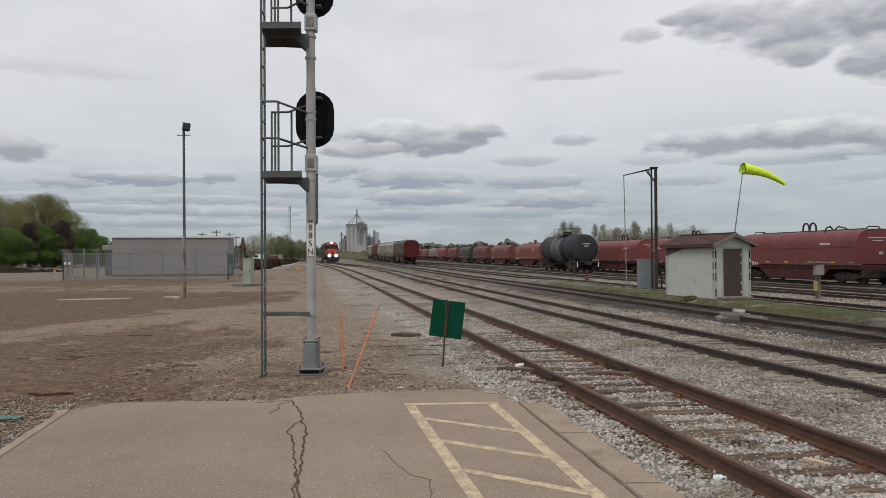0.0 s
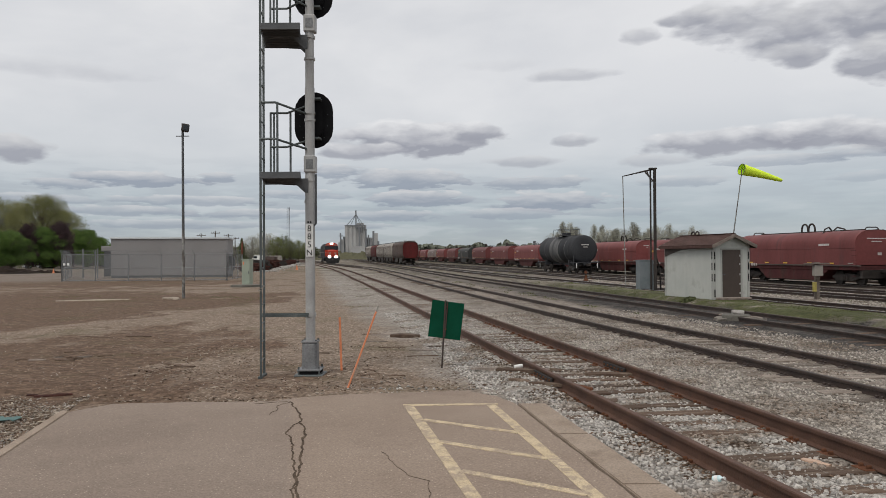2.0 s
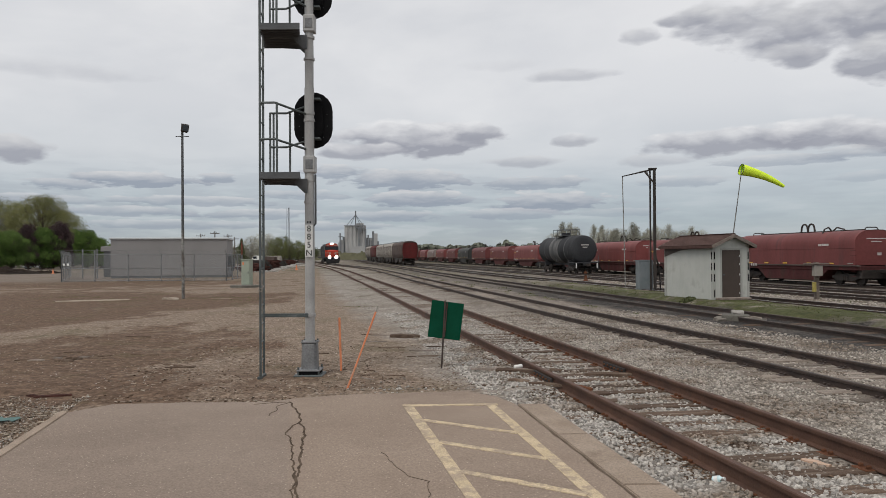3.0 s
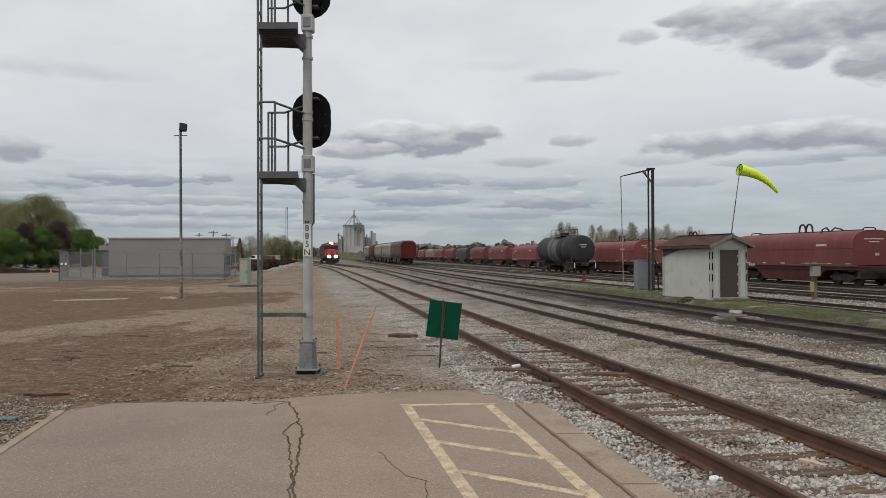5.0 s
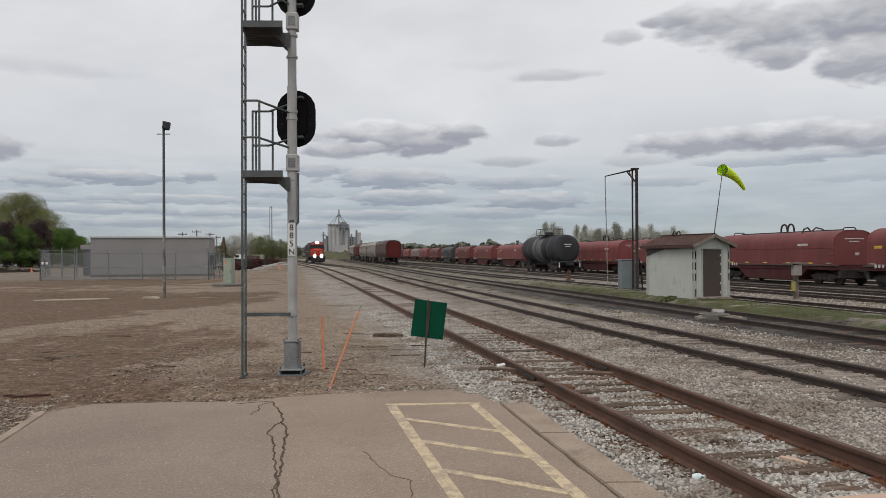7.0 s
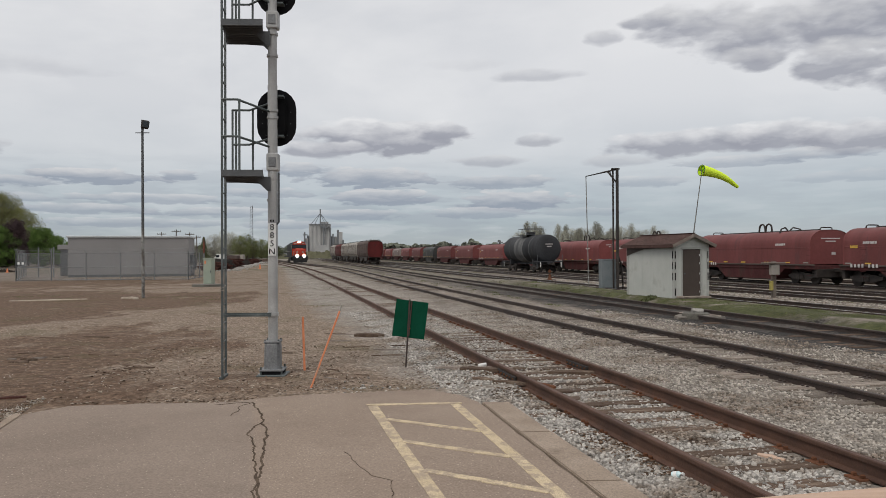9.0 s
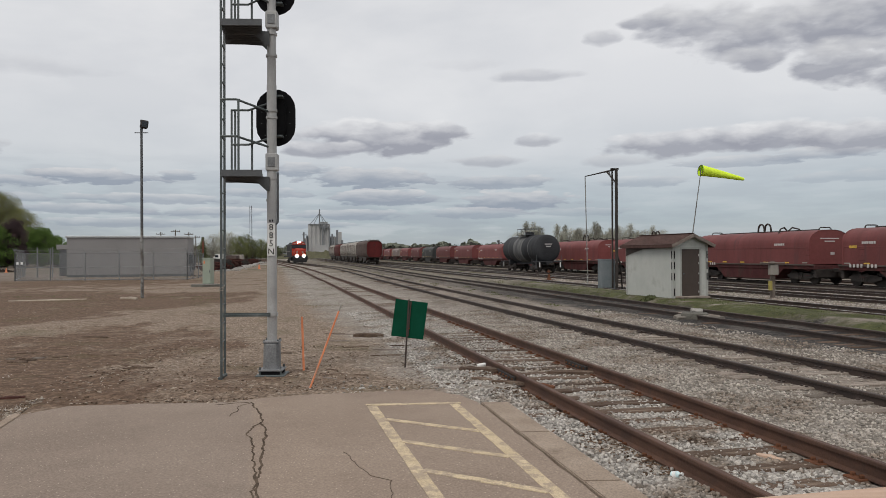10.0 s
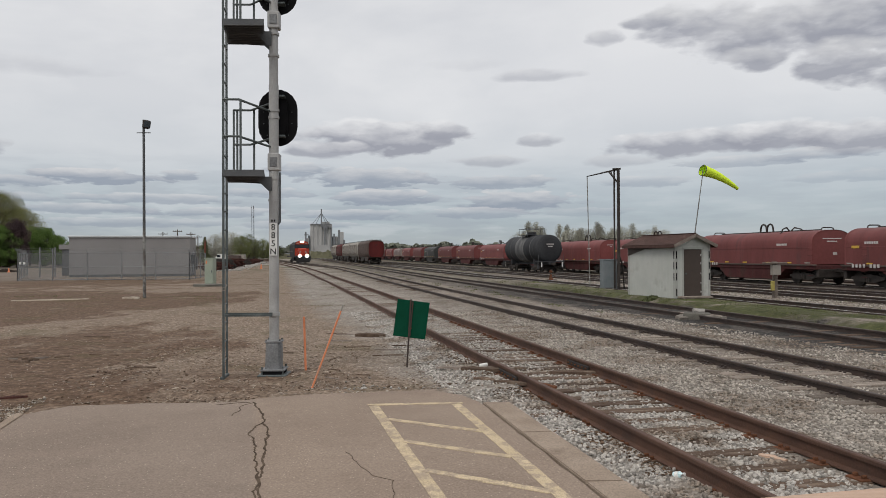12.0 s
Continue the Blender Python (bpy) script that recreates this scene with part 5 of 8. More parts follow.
for k in range(14):
    rr = random.Random(100 + k)
    debris("wood_chip", "dark chip of wood on the gravel", "wood chip", (rr.uniform(-1.9, 2.6), rr.uniform(10.9, 13.5)), rr.uniform(0, 180),
           (rr.uniform(0.12, 0.4), rr.uniform(0.03, 0.07), 0.035), M_TIE if k % 3 else M_WOODGREY, 20.0 + k, "wood chips")
for k in range(9):
    rr = random.Random(500 + k)
    debris("rotten_splinter", "dark rotten splinter of tie beside the rail", "wood debris", (rr.uniform(1.0, 2.1), rr.uniform(10.7, 12.9)), rr.uniform(-50, 20),
           (rr.uniform(0.25, 0.65), rr.uniform(0.05, 0.10), 0.07), M_TIE, 80.0 + k, "splinters at the joint")
for k in range(7):
    rr = random.Random(600 + k)
    debris("thin_stick", "thin grey stick on the gravel", "stick", (rr.uniform(-2.0, 0.2), rr.uniform(14.5, 19.5)), rr.uniform(-20, 20),
           (rr.uniform(0.3, 0.9), rr.uniform(0.03, 0.05), 0.035), M_WOODGREY if k % 2 else M_TIE, 110.0 + k, "sticks")
for k in range(10):
    rr = random.Random(300 + k)
    debris("dead_branch", "dark broken branch on the dirt", "branch", (rr.uniform(-9, -2.4), rr.uniform(11, 19)), rr.uniform(-25, 25),
           (rr.uniform(0.25, 0.8), rr.uniform(0.04, 0.08), 0.045), M_TIE, 50.0 + k, "dead branches")
debris("rust_scrap", "rusty scrap of steel beside the joint", "scrap", (1.55, 12.05), 20, (0.7, 0.12, 0.08), M_RUST, 11.0, "scrap")
debris("rust_scrap", "rusty scrap of steel beside the joint", "scrap", (2.02, 11.1), -40, (0.5, 0.10, 0.08), M_RUST, 12.0, "scrap")


def joint_clutter():
    """Rotten tie ends and a drink can at the open joint of the near rail."""
    for k, (x, y, rz, size, m) in enumerate(((1.36, 12.42, -14, (0.95, 0.16, 0.08), M_TIE), (1.62, 11.86, -8, (0.62, 0.18, 0.08), M_TIE), (1.72, 11.42, 8, (0.55, 0.15, 0.07), M_RUST),
                                             (2.9, 12.15, -10, (1.1, 0.20, 0.10), M_TIE), (2.72, 12.5, 6, (0.6, 0.09, 0.05), M_CHIP))):
        debris("rotten_tie_end", "rotten splintered tie end showing beside the rail joint", "wood debris", (x, y), rz, size, m, 210.0 + k, "rotten ties at the joint")
    can = thing("drink_can", "white drink can lying beside the rail joint", "can", "litter", pose(1.30, 12.75, ground_z(1.30, 12.75) + 0.045, 0, 82, 12))
    bm = BM()
    loft(bm, [[(r * math.cos(a), r * math.sin(a), z) for a in np.linspace(0, 2 * math.pi, 14, endpoint=False)] for z, r in ((-0.075, 0.026), (-0.066, 0.034), (0.06, 0.034), (0.072, 0.027))])
    part("can_body", bm, M_WHITE, can, smooth=True)
    bm = BM()
    rod(bm, (0, 0, 0.0725), (0, 0, 0.076), 0.026, n=14)
    part("can_lid", bm, M_FENCE, can)


joint_clutter()


def bottle():
    b = thing("plastic_bottle", "crushed pale blue and white plastic bottle lying beside the rail", "bottle", m=pose(2.40, 6.45, 0.04, 0, 72, -50))
    bm = BM()
    rings = [[(r * math.cos(a), 0.8 * r * math.sin(a), z) for a in np.linspace(0, 2 * math.pi, 12, endpoint=False)]
             for z, r in ((-0.05, 0.026), (-0.042, 0.034), (0.0, 0.028), (0.022, 0.034), (0.045, 0.014), (0.055, 0.013))]
    loft(bm, rings)
    part("bottle_body", bm, plain("pale_plastic", (0.55, 0.72, 0.75), 0.2), b, smooth=True)
    bm = BM()
    rod(bm, (0, 0, 0.055), (0, 0, 0.068), 0.016, n=10)
    part("cap", bm, M_WHITE, b)
    bm = BM()
    rod(bm, (0, 0, -0.025), (0, 0, 0.008), 0.034, n=12)
    part("bottle_label", bm, M_WHITE, b)


bottle()


def teal_scrap():
    bm = BM()
    rows = []
    for i in range(6):
        rows.append([(-5.60 + 0.07 * i, 9.0 + 0.05 * j + 0.05 * math.sin(i * 2.1), 0.022 + 0.04 * noise.noise((i, j, 0)) + t) for t in (0, 0.006) for j in (range(5) if t == 0 else range(4, -1, -1))])
    loft(bm, rows)
    solid("tarp_scrap", bm, M_TEAL, "scrap of teal plastic sheet on the gravel", "litter", "litter")


teal_scrap()


def wood_railing():
    """Bare lumber railing in front of the viewer."""
    rl = thing("wooden_railing", "bare lumber railing board on wooden posts", "railing")
    d = Vector((1.0, 0.164, 0)).normalized()
    m = Matrix.Rotation(math.atan2(d.y, d.x), 3, "Z")
    p = Vector((0.731, 2.666, 1.05))
    bm = BM()
    box(bm, p - m @ Vector((0, 0.07, 0)), (3.3, 0.14, 0.038), m, 0.005)
    part("top_board", bm, M_LUMBER, rl)
    for k in (-1.5, 0.0, 1.5):
        c = p + d * k - m @ Vector((0, 0.07, 0))
        bm = BM()
        box(bm, (c.x, c.y, 0.545), (0.09, 0.09, 0.975), m, 0.005)
        part("post", bm, M_LUMBER, rl)
    for z in (0.25, 0.6):
        bm = BM()
        c = p - m @ Vector((0, 0.015, 0))
        box(bm, (c.x, c.y, z), (3.2, 0.038, 0.09), m, 0.004)
        part("side_board", bm, M_LUMBER, rl)


wood_railing()

# ---- shed strip ----
SHED = Matrix.Translation((10.8, 29.36, 0.22)) @ Matrix.Rotation(math.atan2(0.28, 0.96), 4, "Z")
SHED_W, SHED_L = 1.70, 3.35


def build_shed():
    """Small gabled shed: x along the front, y towards the back."""
    sh = thing("storage_shed", "small cream wooden shed with brown shingle roof and brown door", "shed", m=SHED)
    W, L, E, A = SHED_W, SHED_L, 2.22, 2.58
    wall = sh

    def slab(name, outline, base, axis0, depth, parent):
        bm = BM()
        prism(bm, outline, axis0, (0, 0, 1), base, depth)
        return part(name, bm, M_SHED, parent)

    # front wall with a real door opening
    dx0, dx1, dz = 0.42, 1.30, 2.0
    slab("wall", ((0, 0), (dx0, 0), (dx0, dz), (dx0, E + 0.178), (0, E)), (0, 0, 0), (1, 0, 0), (0, 0.08, 0), wall)
    slab("wall", ((dx1, 0), (W, 0), (W, E), (dx1, E + 0.169), (dx1, dz)), (0, 0, 0), (1, 0, 0), (0, 0.08, 0), wall)
    slab("wall", ((dx0, dz), (dx1, dz), (dx1, E + 0.169), (W / 2, A), (dx0, E + 0.178)), (0, 0, 0), (1, 0, 0), (0, 0.08, 0), wall)
    slab("wall", ((0, 0), (W, 0), (W, E), (W / 2, A), (0, E)), (0, L - 0.08, 0), (1, 0, 0), (0, 0.08, 0), wall)
    for x in (0, W - 0.08):
        slab("wall", ((0, 0), (L - 0.16, 0), (L - 0.16, E), (0, E)), (x, 0.08, 0), (0, 1, 0), (0.08, 0, 0), wall)
    # vertical battens on the long wall
    for k in range(17):
        bm = BM()
        box(bm, (-0.003, 0.2 + k * 0.2, E / 2), (0.006, 0.016, E - 0.04), bevel=0.001)
        part("batten", bm, M_SHED, sh)
    # corner boards with dark slots
    for x, y in ((0.05, -0.012), (W - 0.05, -0.012), (-0.012, 0.05), (W + 0.012, 0.05)):
        bm = BM()
        sx, sy = (0.11, 0.022) if y < 0 else (0.022, 0.11)
        box(bm, (x, y, E / 2), (sx, sy, E), bevel=0.004)
        cb = part("corner_board", bm, M_TRIMW, sh)
        for z in (0.88, 1.33, 1.77) + ((0.25,) if x < 0.1 and y < 0 else ()):
            bm = BM()
            box(bm, (x, y - 0.012 if y < 0 else y, z), (0.05, 0.008, 0.30) if y < 0 else (0.028, 0.055, 0.30))
            part("slot", bm, M_BLACK, cb)
    bm = BM()
    box(bm, (-0.012, L - 0.05, E / 2), (0.022, 0.11, E), bevel=0.004)
    part("corner_board", bm, M_TRIMW, sh)
    # added dark panel for the shade under the eave, deepest at the back
    bm = BM()
    prism(bm, ((0.1, E - 0.16), (0.1, E - 0.02), (L, E - 0.02), (L, E - 0.50), (L - 0.35, E - 0.40), (L - 1.3, E - 0.20)), (0, 1, 0), (0, 0, 1), (-0.03, 0, 0), (0.018, 0, 0))
    part("eave_board", bm, M_DOORBROWN, sh, "dark panel standing in for the shade under the eave")
    # door
    bm = BM()
    box(bm, ((dx0 + dx1) / 2, 0.02, 1.0), (dx1 - dx0 - 0.02, 0.04, 1.98), bevel=0.006)
    door = part("door", bm, M_DOORBROWN, sh, "plain brown door, closed")
    for z in (0.25, 0.62, 1.0, 1.42, 1.76):
        bm = BM()
        box(bm, (dx1 - 0.05, -0.006, z), (0.035, 0.014, 0.07), bevel=0.003)
        part("strike", bm, M_WHITE, door)
    bm = BM()
    rod(bm, (dx0 + 0.08, -0.05, 1.0), (dx0 + 0.08, 0.01, 1.0), 0.028, n=10)
    part("knob", bm, M_GALV, door)
    for x in (dx0 - 0.045, dx1 + 0.045):
        bm = BM()
        box(bm, (x, -0.012, 1.0), (0.07, 0.022, 2.0), bevel=0.004)
        part("door_frame", bm, M_TRIMW, sh)
    bm = BM()
    box(bm, ((dx0 + dx1) / 2, -0.013, 2.045), (dx1 - dx0 + 0.18, 0.024, 0.08), bevel=0.004)
    part("door_frame", bm, M_TRIMW, sh)
    bm = BM()
    box(bm, ((dx0 + dx1) / 2 - 0.1, -0.26, 0.05), (1.35, 0.46, 0.08), bevel=0.01)
    part("door_step", bm, M_WOODGREY, sh, "weathered plank door step")
    # roof: boards and courses of shingles
    over, eav = 0.22, 0.19
    slope = math.atan2(A - E, W / 2)
    run = (W / 2 + eav) / math.cos(slope)
    for s in (-1, 1):
        m3 = Matrix.Rotation(s * slope, 3, "Y")
        mid = Vector((W / 2 + s * (W / 2 + eav) / 2, L / 2, A + 0.03 - math.tan(slope) * (W / 2 + eav) / 2))
        bm = BM()
        box(bm, mid, (run, L + 2 * over, 0.03), m3)
        roof = part("roof", bm, M_SHINGLE, sh, "brown asphalt shingle roof")
        courses = 9
        bmc = BM()
        box(bmc, (0, 0, 0), (0.155, (L + 2 * over) / 12 - 0.006, 0.012))
        shingle = mesh_of("shingle", bmc, M_SHINGLE)
        tilt = Matrix.Rotation(s * slope - s * 0.06, 4, "Y")
        for c in range(courses):
            d = (c + 0.5) / courses * run
            for k in range(12):
                ob = new("shingle", shingle)
                ob.parent = roof
                p = Vector((W / 2 + s * math.cos(slope) * d, -over + (k + 0.5 + (0.25 if c % 2 else -0.0)) * (L + 2 * over) / 12.25, A + 0.055 - math.sin(slope) * d))
                ob.matrix_basis = Matrix.Translation(p) @ tilt
        for y in (-over - 0.012, L + over + 0.012):
            bm = BM()
            box(bm, (mid.x, y, mid.z - 0.045), (run + 0.02, 0.022, 0.13), m3, 0.003)
            part("fascia", bm, M_WOODGREY, sh)
        bm = BM()
        box(bm, (W / 2 + s * (W / 2 + eav + 0.012), L / 2, A - math.tan(slope) * (W / 2 + eav) - 0.02), (0.022, L + 2 * over, 0.11), None, 0.003)
        part("fascia", bm, M_SHINGLE, sh)
    bm = BM()
    box(bm, (W / 2, L / 2, A + 0.075), (0.14, L + 2 * over, 0.02), None, 0.004)
    part("ridge_cap", bm, M_SHINGLE, sh)
    bm = BM()
    box(bm, (W / 2, L / 2, -0.06), (W - 0.06, L - 0.06, 0.16))
    part("skid", bm, M_WOODGREY, sh)


build_shed()

SOCK_TOP = Vector((12.04, 29.5, 5.44))


def build_windsock():
    ap = SHED @ Vector((SHED_W / 2 + 0.02, -0.12, 2.60))
    ws = thing("windsock", "bright yellow-green windsock on a thin pole at the shed gable", "windsock")
    top = SOCK_TOP
    bm = BM()
    rod(bm, ap, top - Vector((0, 0, 0.02)), 0.024, 0.016, 10)
    part("pole", bm, M_POLE, ws, "thin pole with peeling paint")
    for f in (0.02,):
        bm = BM()
        p = ap.lerp(top, f)
        box(bm, p + Vector((0, 0.03, 0)), (0.10, 0.08, 0.03), None, 0.004)
        part("pole_clamp", bm, M_GALV, ws)
    segs = []
    # every joint of the sock is a stiff tapered ring that is keyed in motions()
    radii = (0.225, 0.190, 0.158, 0.128, 0.098, 0.062)
    for k in range(5):
        r0, r1, L = radii[k], radii[k + 1], 0.38
        bm = BM()
        rings = []
        n = 20
        for x, r in ((-0.015, r0), (0.10, r0 * 0.985), (0.22, (r0 + r1) / 2 * 1.0), (L + 0.015, r1)):
            rings.append([(x, r * math.cos(a) * (1 + 0.03 * math.sin(3 * a + k)), r * math.sin(a)) for a in np.linspace(0, 2 * math.pi, n, endpoint=False)])
        loft(bm, rings, caps=False)
        sg = part("sock_segment", bm, M_SOCK, ws, smooth=True)
        segs.append(sg)
        if k == 0:
            bm = BM()
            ring = [(-0.02, 0.228 * math.cos(a), 0.228 * math.sin(a)) for a in np.linspace(0, 2 * math.pi, 25)]
            bent_rod(bm, ring, 0.010, 6)
            rod(bm, (-0.02, 0, -0.228), (-0.02, 0, 0.228), 0.007, n=6)
            rod(bm, (-0.02, -0.228, 0), (-0.02, 0.228, 0), 0.007, n=6)
            part("hoop", bm, M_GALV, sg)
    return ws, segs


WINDSOCK, SOCK_SEGS = build_windsock()


def build_standpipe():
    st = thing("standpipe_frame", "tall dark steel standpipe frame with a thin hanging pipe", "standpipe")
    for (x, y, w) in ((11.50, 39.8, 0.135), (11.31, 39.95, 0.08)):
        bm = BM()
        box(bm, (x, y, 3.4), (w, w, 6.62), None, 0.008)
        part("upright", bm, M_UNDER, st)
    bm = BM()
    box(bm, (11.42, 39.85, 6.72), (0.42, 0.2, 0.09), None, 0.01)
    part("head_beam", bm, M_UNDER, st)
    a, b = Vector((11.5, 39.8, 6.70)), Vector((10.80, 44.0, 6.76))
    bm = BM()
    rod(bm, a, a.lerp(b, 0.5), 0.05, 0.045, 8)
    rod(bm, a.lerp(b, 0.5), b, 0.04, 0.03, 8)
    part("arm", bm, M_UNDER, st)
    bm = BM()
    rod(bm, a.lerp(b, 0.28) - Vector((0, 0, 0.03)), (11.46, 39.85, 6.0), 0.045, n=8)
    rod(bm, a.lerp(b, 0.22) - Vector((0, 0, 0.03)), (11.36, 39.95, 6.0), 0.03, n=8)
    part("brace", bm, M_UNDER, st)
    bm = BM()
    rod(bm, b, (10.93, 44.0, 0.0), 0.028, 0.03, 8)
    part("hanging_pipe", bm, M_POLE, st, "thin pale pipe")
    bm = BM()
    rod(bm, (11.5, 39.95, 2.2), (11.9, 40.4, 1.35), 0.045, n=8)
    rod(bm, (11.9, 40.4, 1.35), (12.0, 40.5, 0.1), 0.045, n=8)
    part("stay", bm, M_UNDER, st)


build_standpipe()


def build_box():
    g = ground_z(11.1, 40.0)
    bx = thing("equipment_box", "grey steel equipment box standing on the grassy bank", "equipment box", m=pose(11.06, 40.3, g - 0.02, 0, 0, 8))
    bm = BM()
    box(bm, (0, 0, 0.86), (0.80, 0.55, 1.68), None, 0.02)
    part("box_body", bm, M_BOXGREY, bx)
    bm = BM()
    box(bm, (0, 0, 1.72), (0.86, 0.62, 0.05), None, 0.012)
    part("box_lid", bm, M_BOXGREY, bx)
    bm = BM()
    box(bm, (0, -0.285, 0.9), (0.68, 0.02, 1.45), None, 0.006)
    dr = part("box_door", bm, M_BOXGREY, bx)
    bm = BM()
    box(bm, (0.26, -0.305, 0.95), (0.03, 0.03, 0.14), None, 0.005)
    part("handle", bm, M_GALV, dr)
    bm = BM()
    box(bm, (0, 0, -0.02), (0.95, 0.7, 0.10), None, 0.01)
    part("plinth", bm, M_CONCRETE, bx)


build_box()


def build_relay_post():
    g = ground_z(16.1, 31.8)
    rp = thing("relay_post", "weathered wooden post carrying a grey relay box with a flat lid", "relay box", m=pose(16.14, 31.8, g - 0.1, 0, 0, 10))
    bm = BM()
    box(bm, (0.05, 0.02, 0.85), (0.17, 0.17, 1.75), None, 0.012)
    part("post", bm, M_WOODGREY, rp)
    bm = BM()
    box(bm, (-0.04, -0.16, 1.36), (0.42, 0.18, 0.46), None, 0.02)
    part("relay_case", bm, M_CARWHITE, rp, "pale grey metal relay case")
    bm = BM()
    box(bm, (0, -0.05, 1.66), (0.92, 0.5, 0.06), None, 0.012)
    part("lid", bm, M_WOODGREY, rp)
    bm = BM()
    box(bm, (-0.15, -0.10, 0.66), (0.16, 0.1, 0.42), None, 0.015)
    part("yellow_case", bm, M_OLDYELLOW, rp, "dull yellow case below")


build_relay_post()


def build_concrete_block():
    cb = thing("concrete_block", "broken pale concrete footing with a small cap beside the track", "concrete block", m=pose(8.72, 21.9, 0.05, 0, 0, -28))
    for c, s, r, mt, nm in (((0, 0, 0.06), (0.75, 0.5, 0.26), 3, M_SLAB, "slab"), ((0.55, -0.22, 0.05), (0.55, 0.32, 0.16), -22, M_OLDCONC, "slab"), ((-0.38, -0.2, 0.04), (0.35, 0.28, 0.14), 31, M_OLDCONC, "slab"),
                            ((0.05, 0.05, 0.22), (0.32, 0.26, 0.14), 14, M_GREYCONC, "cap"), ((-0.30, 0.12, 0.17), (0.45, 0.12, 0.05), 18, M_WOODGREY, "plank"),
                            ((0.45, -0.10, 0.15), (0.6, 0.10, 0.05), -28, M_WOODGREY, "plank")):
        bm = BM()
        box(bm, c, s, Matrix.Rotation(radians(r), 3, "Z") @ Matrix.Rotation(radians(r / 3), 3, "X"), 0.02)
        bmesh.ops.subdivide_edges(bm, edges=bm.edges[:], cuts=1)
        for v in bm.verts:
            v.co += Vector((noise.noise(v.co * 6), noise.noise(v.co * 6 + Vector((9, 0, 0))), noise.noise(v.co * 6 + Vector((0, 9, 0))))) * 0.05
        part(nm, bm, mt, cb)


build_concrete_block()


def switch_stand(x, y, h, top_mat):
    g = ground_z(x, y)
    ss = thing("switch_stand", "low rusty switch stand between the yard tracks", "switch stand", "switch stands", pose(x, y, g - 0.02, 0, 0, 12))
    bm = BM()
    box(bm, (0, 0, 0.04), (0.9, 0.3, 0.10), None, 0.012)
    part("base", bm, M_UNDER, ss)
    bm = BM()
    rings = [[(w * u, w * v, z) for u, v in ((-1, -1), (1, -1), (1, 1), (-1, 1))] for z, w in ((0.08, 0.15), (0.3, 0.07), (0.5, 0.07))]
    loft(bm, rings)
    part("stand_body", bm, M_RUST, ss)
    bm = BM()
    rod(bm, (0, 0, 0.5), (0, 0, h), 0.02, n=8)
    part("spindle", bm, M_UNDER, ss)
    bm = BM()
    box(bm, (0, 0, h), (0.22, 0.02, 0.22), Matrix.Rotation(radians(45), 3, "Y"), 0.004)
    part("target", bm, top_mat, ss)
    bm = BM()
    rod(bm, (0.05, 0, 0.3), (0.5, 0, 0.22), 0.018, n=8)
    part("lever", bm, M_RUST, ss)


switch_stand(10.8, 55.6, 0.7, M_RUST)


def leaf_tuft(name, x, y, r, h, count, material, label, category, seed, blade=0.12):
    """A low clump of narrow leaves rising from the ground."""
    rng = random.Random(seed)
    verts, faces = [], []
    for _ in range(count):
        a, d = rng.uniform(0, 6.28), r * math.sqrt(rng.random())
        px, py = x + d * math.cos(a), y + d * math.sin(a)
        g = ground_z(px, py) - 0.01
        hh = h * rng.uniform(0.4, 1.0) * (1.1 - 0.6 * d / r)
        b, lean = rng.uniform(0, 6.28), rng.uniform(0.1, 0.6) * hh
        w = blade * rng.uniform(0.4, 1.0)
        i = len(verts)
        dx, dy = math.cos(b) * w / 2, math.sin(b) * w / 2
        lx, ly = -math.sin(b) * lean, math.cos(b) * lean
        verts += [(px - dx, py - dy, g), (px + dx, py + dy, g), (px + dx + lx * 0.5, py + dy + ly * 0.5, g + hh * 0.7), (px + lx, py + ly, g + hh), (px - dx + lx * 0.5, py - dy + ly * 0.5, g + hh * 0.7)]
        faces.append((i, i + 1, i + 2, i + 3, i + 4))
    return tagged(raw_mesh(name, verts, faces, material), label, category, kind="stuff")


bush = leaf_tuft("weed_clump", 9.95, 29.9, 0.32, 0.22, 260, M_LEAF_DARK, "dark green weeds growing at the foot of the shed", "weeds", 3, 0.09)


def grass_bank():
    """Short grass over the bank in patches, as one mass of blades."""
    rng = random.Random(12)
    verts, faces = [], []
    while len(faces) < 16000:
        y = 12 + 40 * rng.random() ** 1.3
        s = rng.uniform(14.7, 17.9)
        x = s - 0.1775 * y
        if noise.noise((x * 0.8, y * 0.4, 2)) + 0.25 * noise.noise((x * 4, y * 4, 2)) < 0.02:
            continue
        g = ground_z(x, y) - 0.005
        h, b, w = rng.uniform(0.01, 0.03), rng.uniform(0, 6.28), rng.uniform(0.008, 0.02)
        i = len(verts)
        lx, ly = rng.uniform(-0.06, 0.06), rng.uniform(-0.06, 0.06)
        dx, dy = math.cos(b) * w, math.sin(b) * w
        verts += [(x - dx, y - dy, g), (x + dx, y + dy, g), (x + lx, y + ly, g + h)]
        faces.append((i, i + 1, i + 2))
    tagged(raw_mesh("grass", verts, faces, M_GRASS), "short spring grass in patches on the bank", "grass", kind="stuff")


grass_bank()


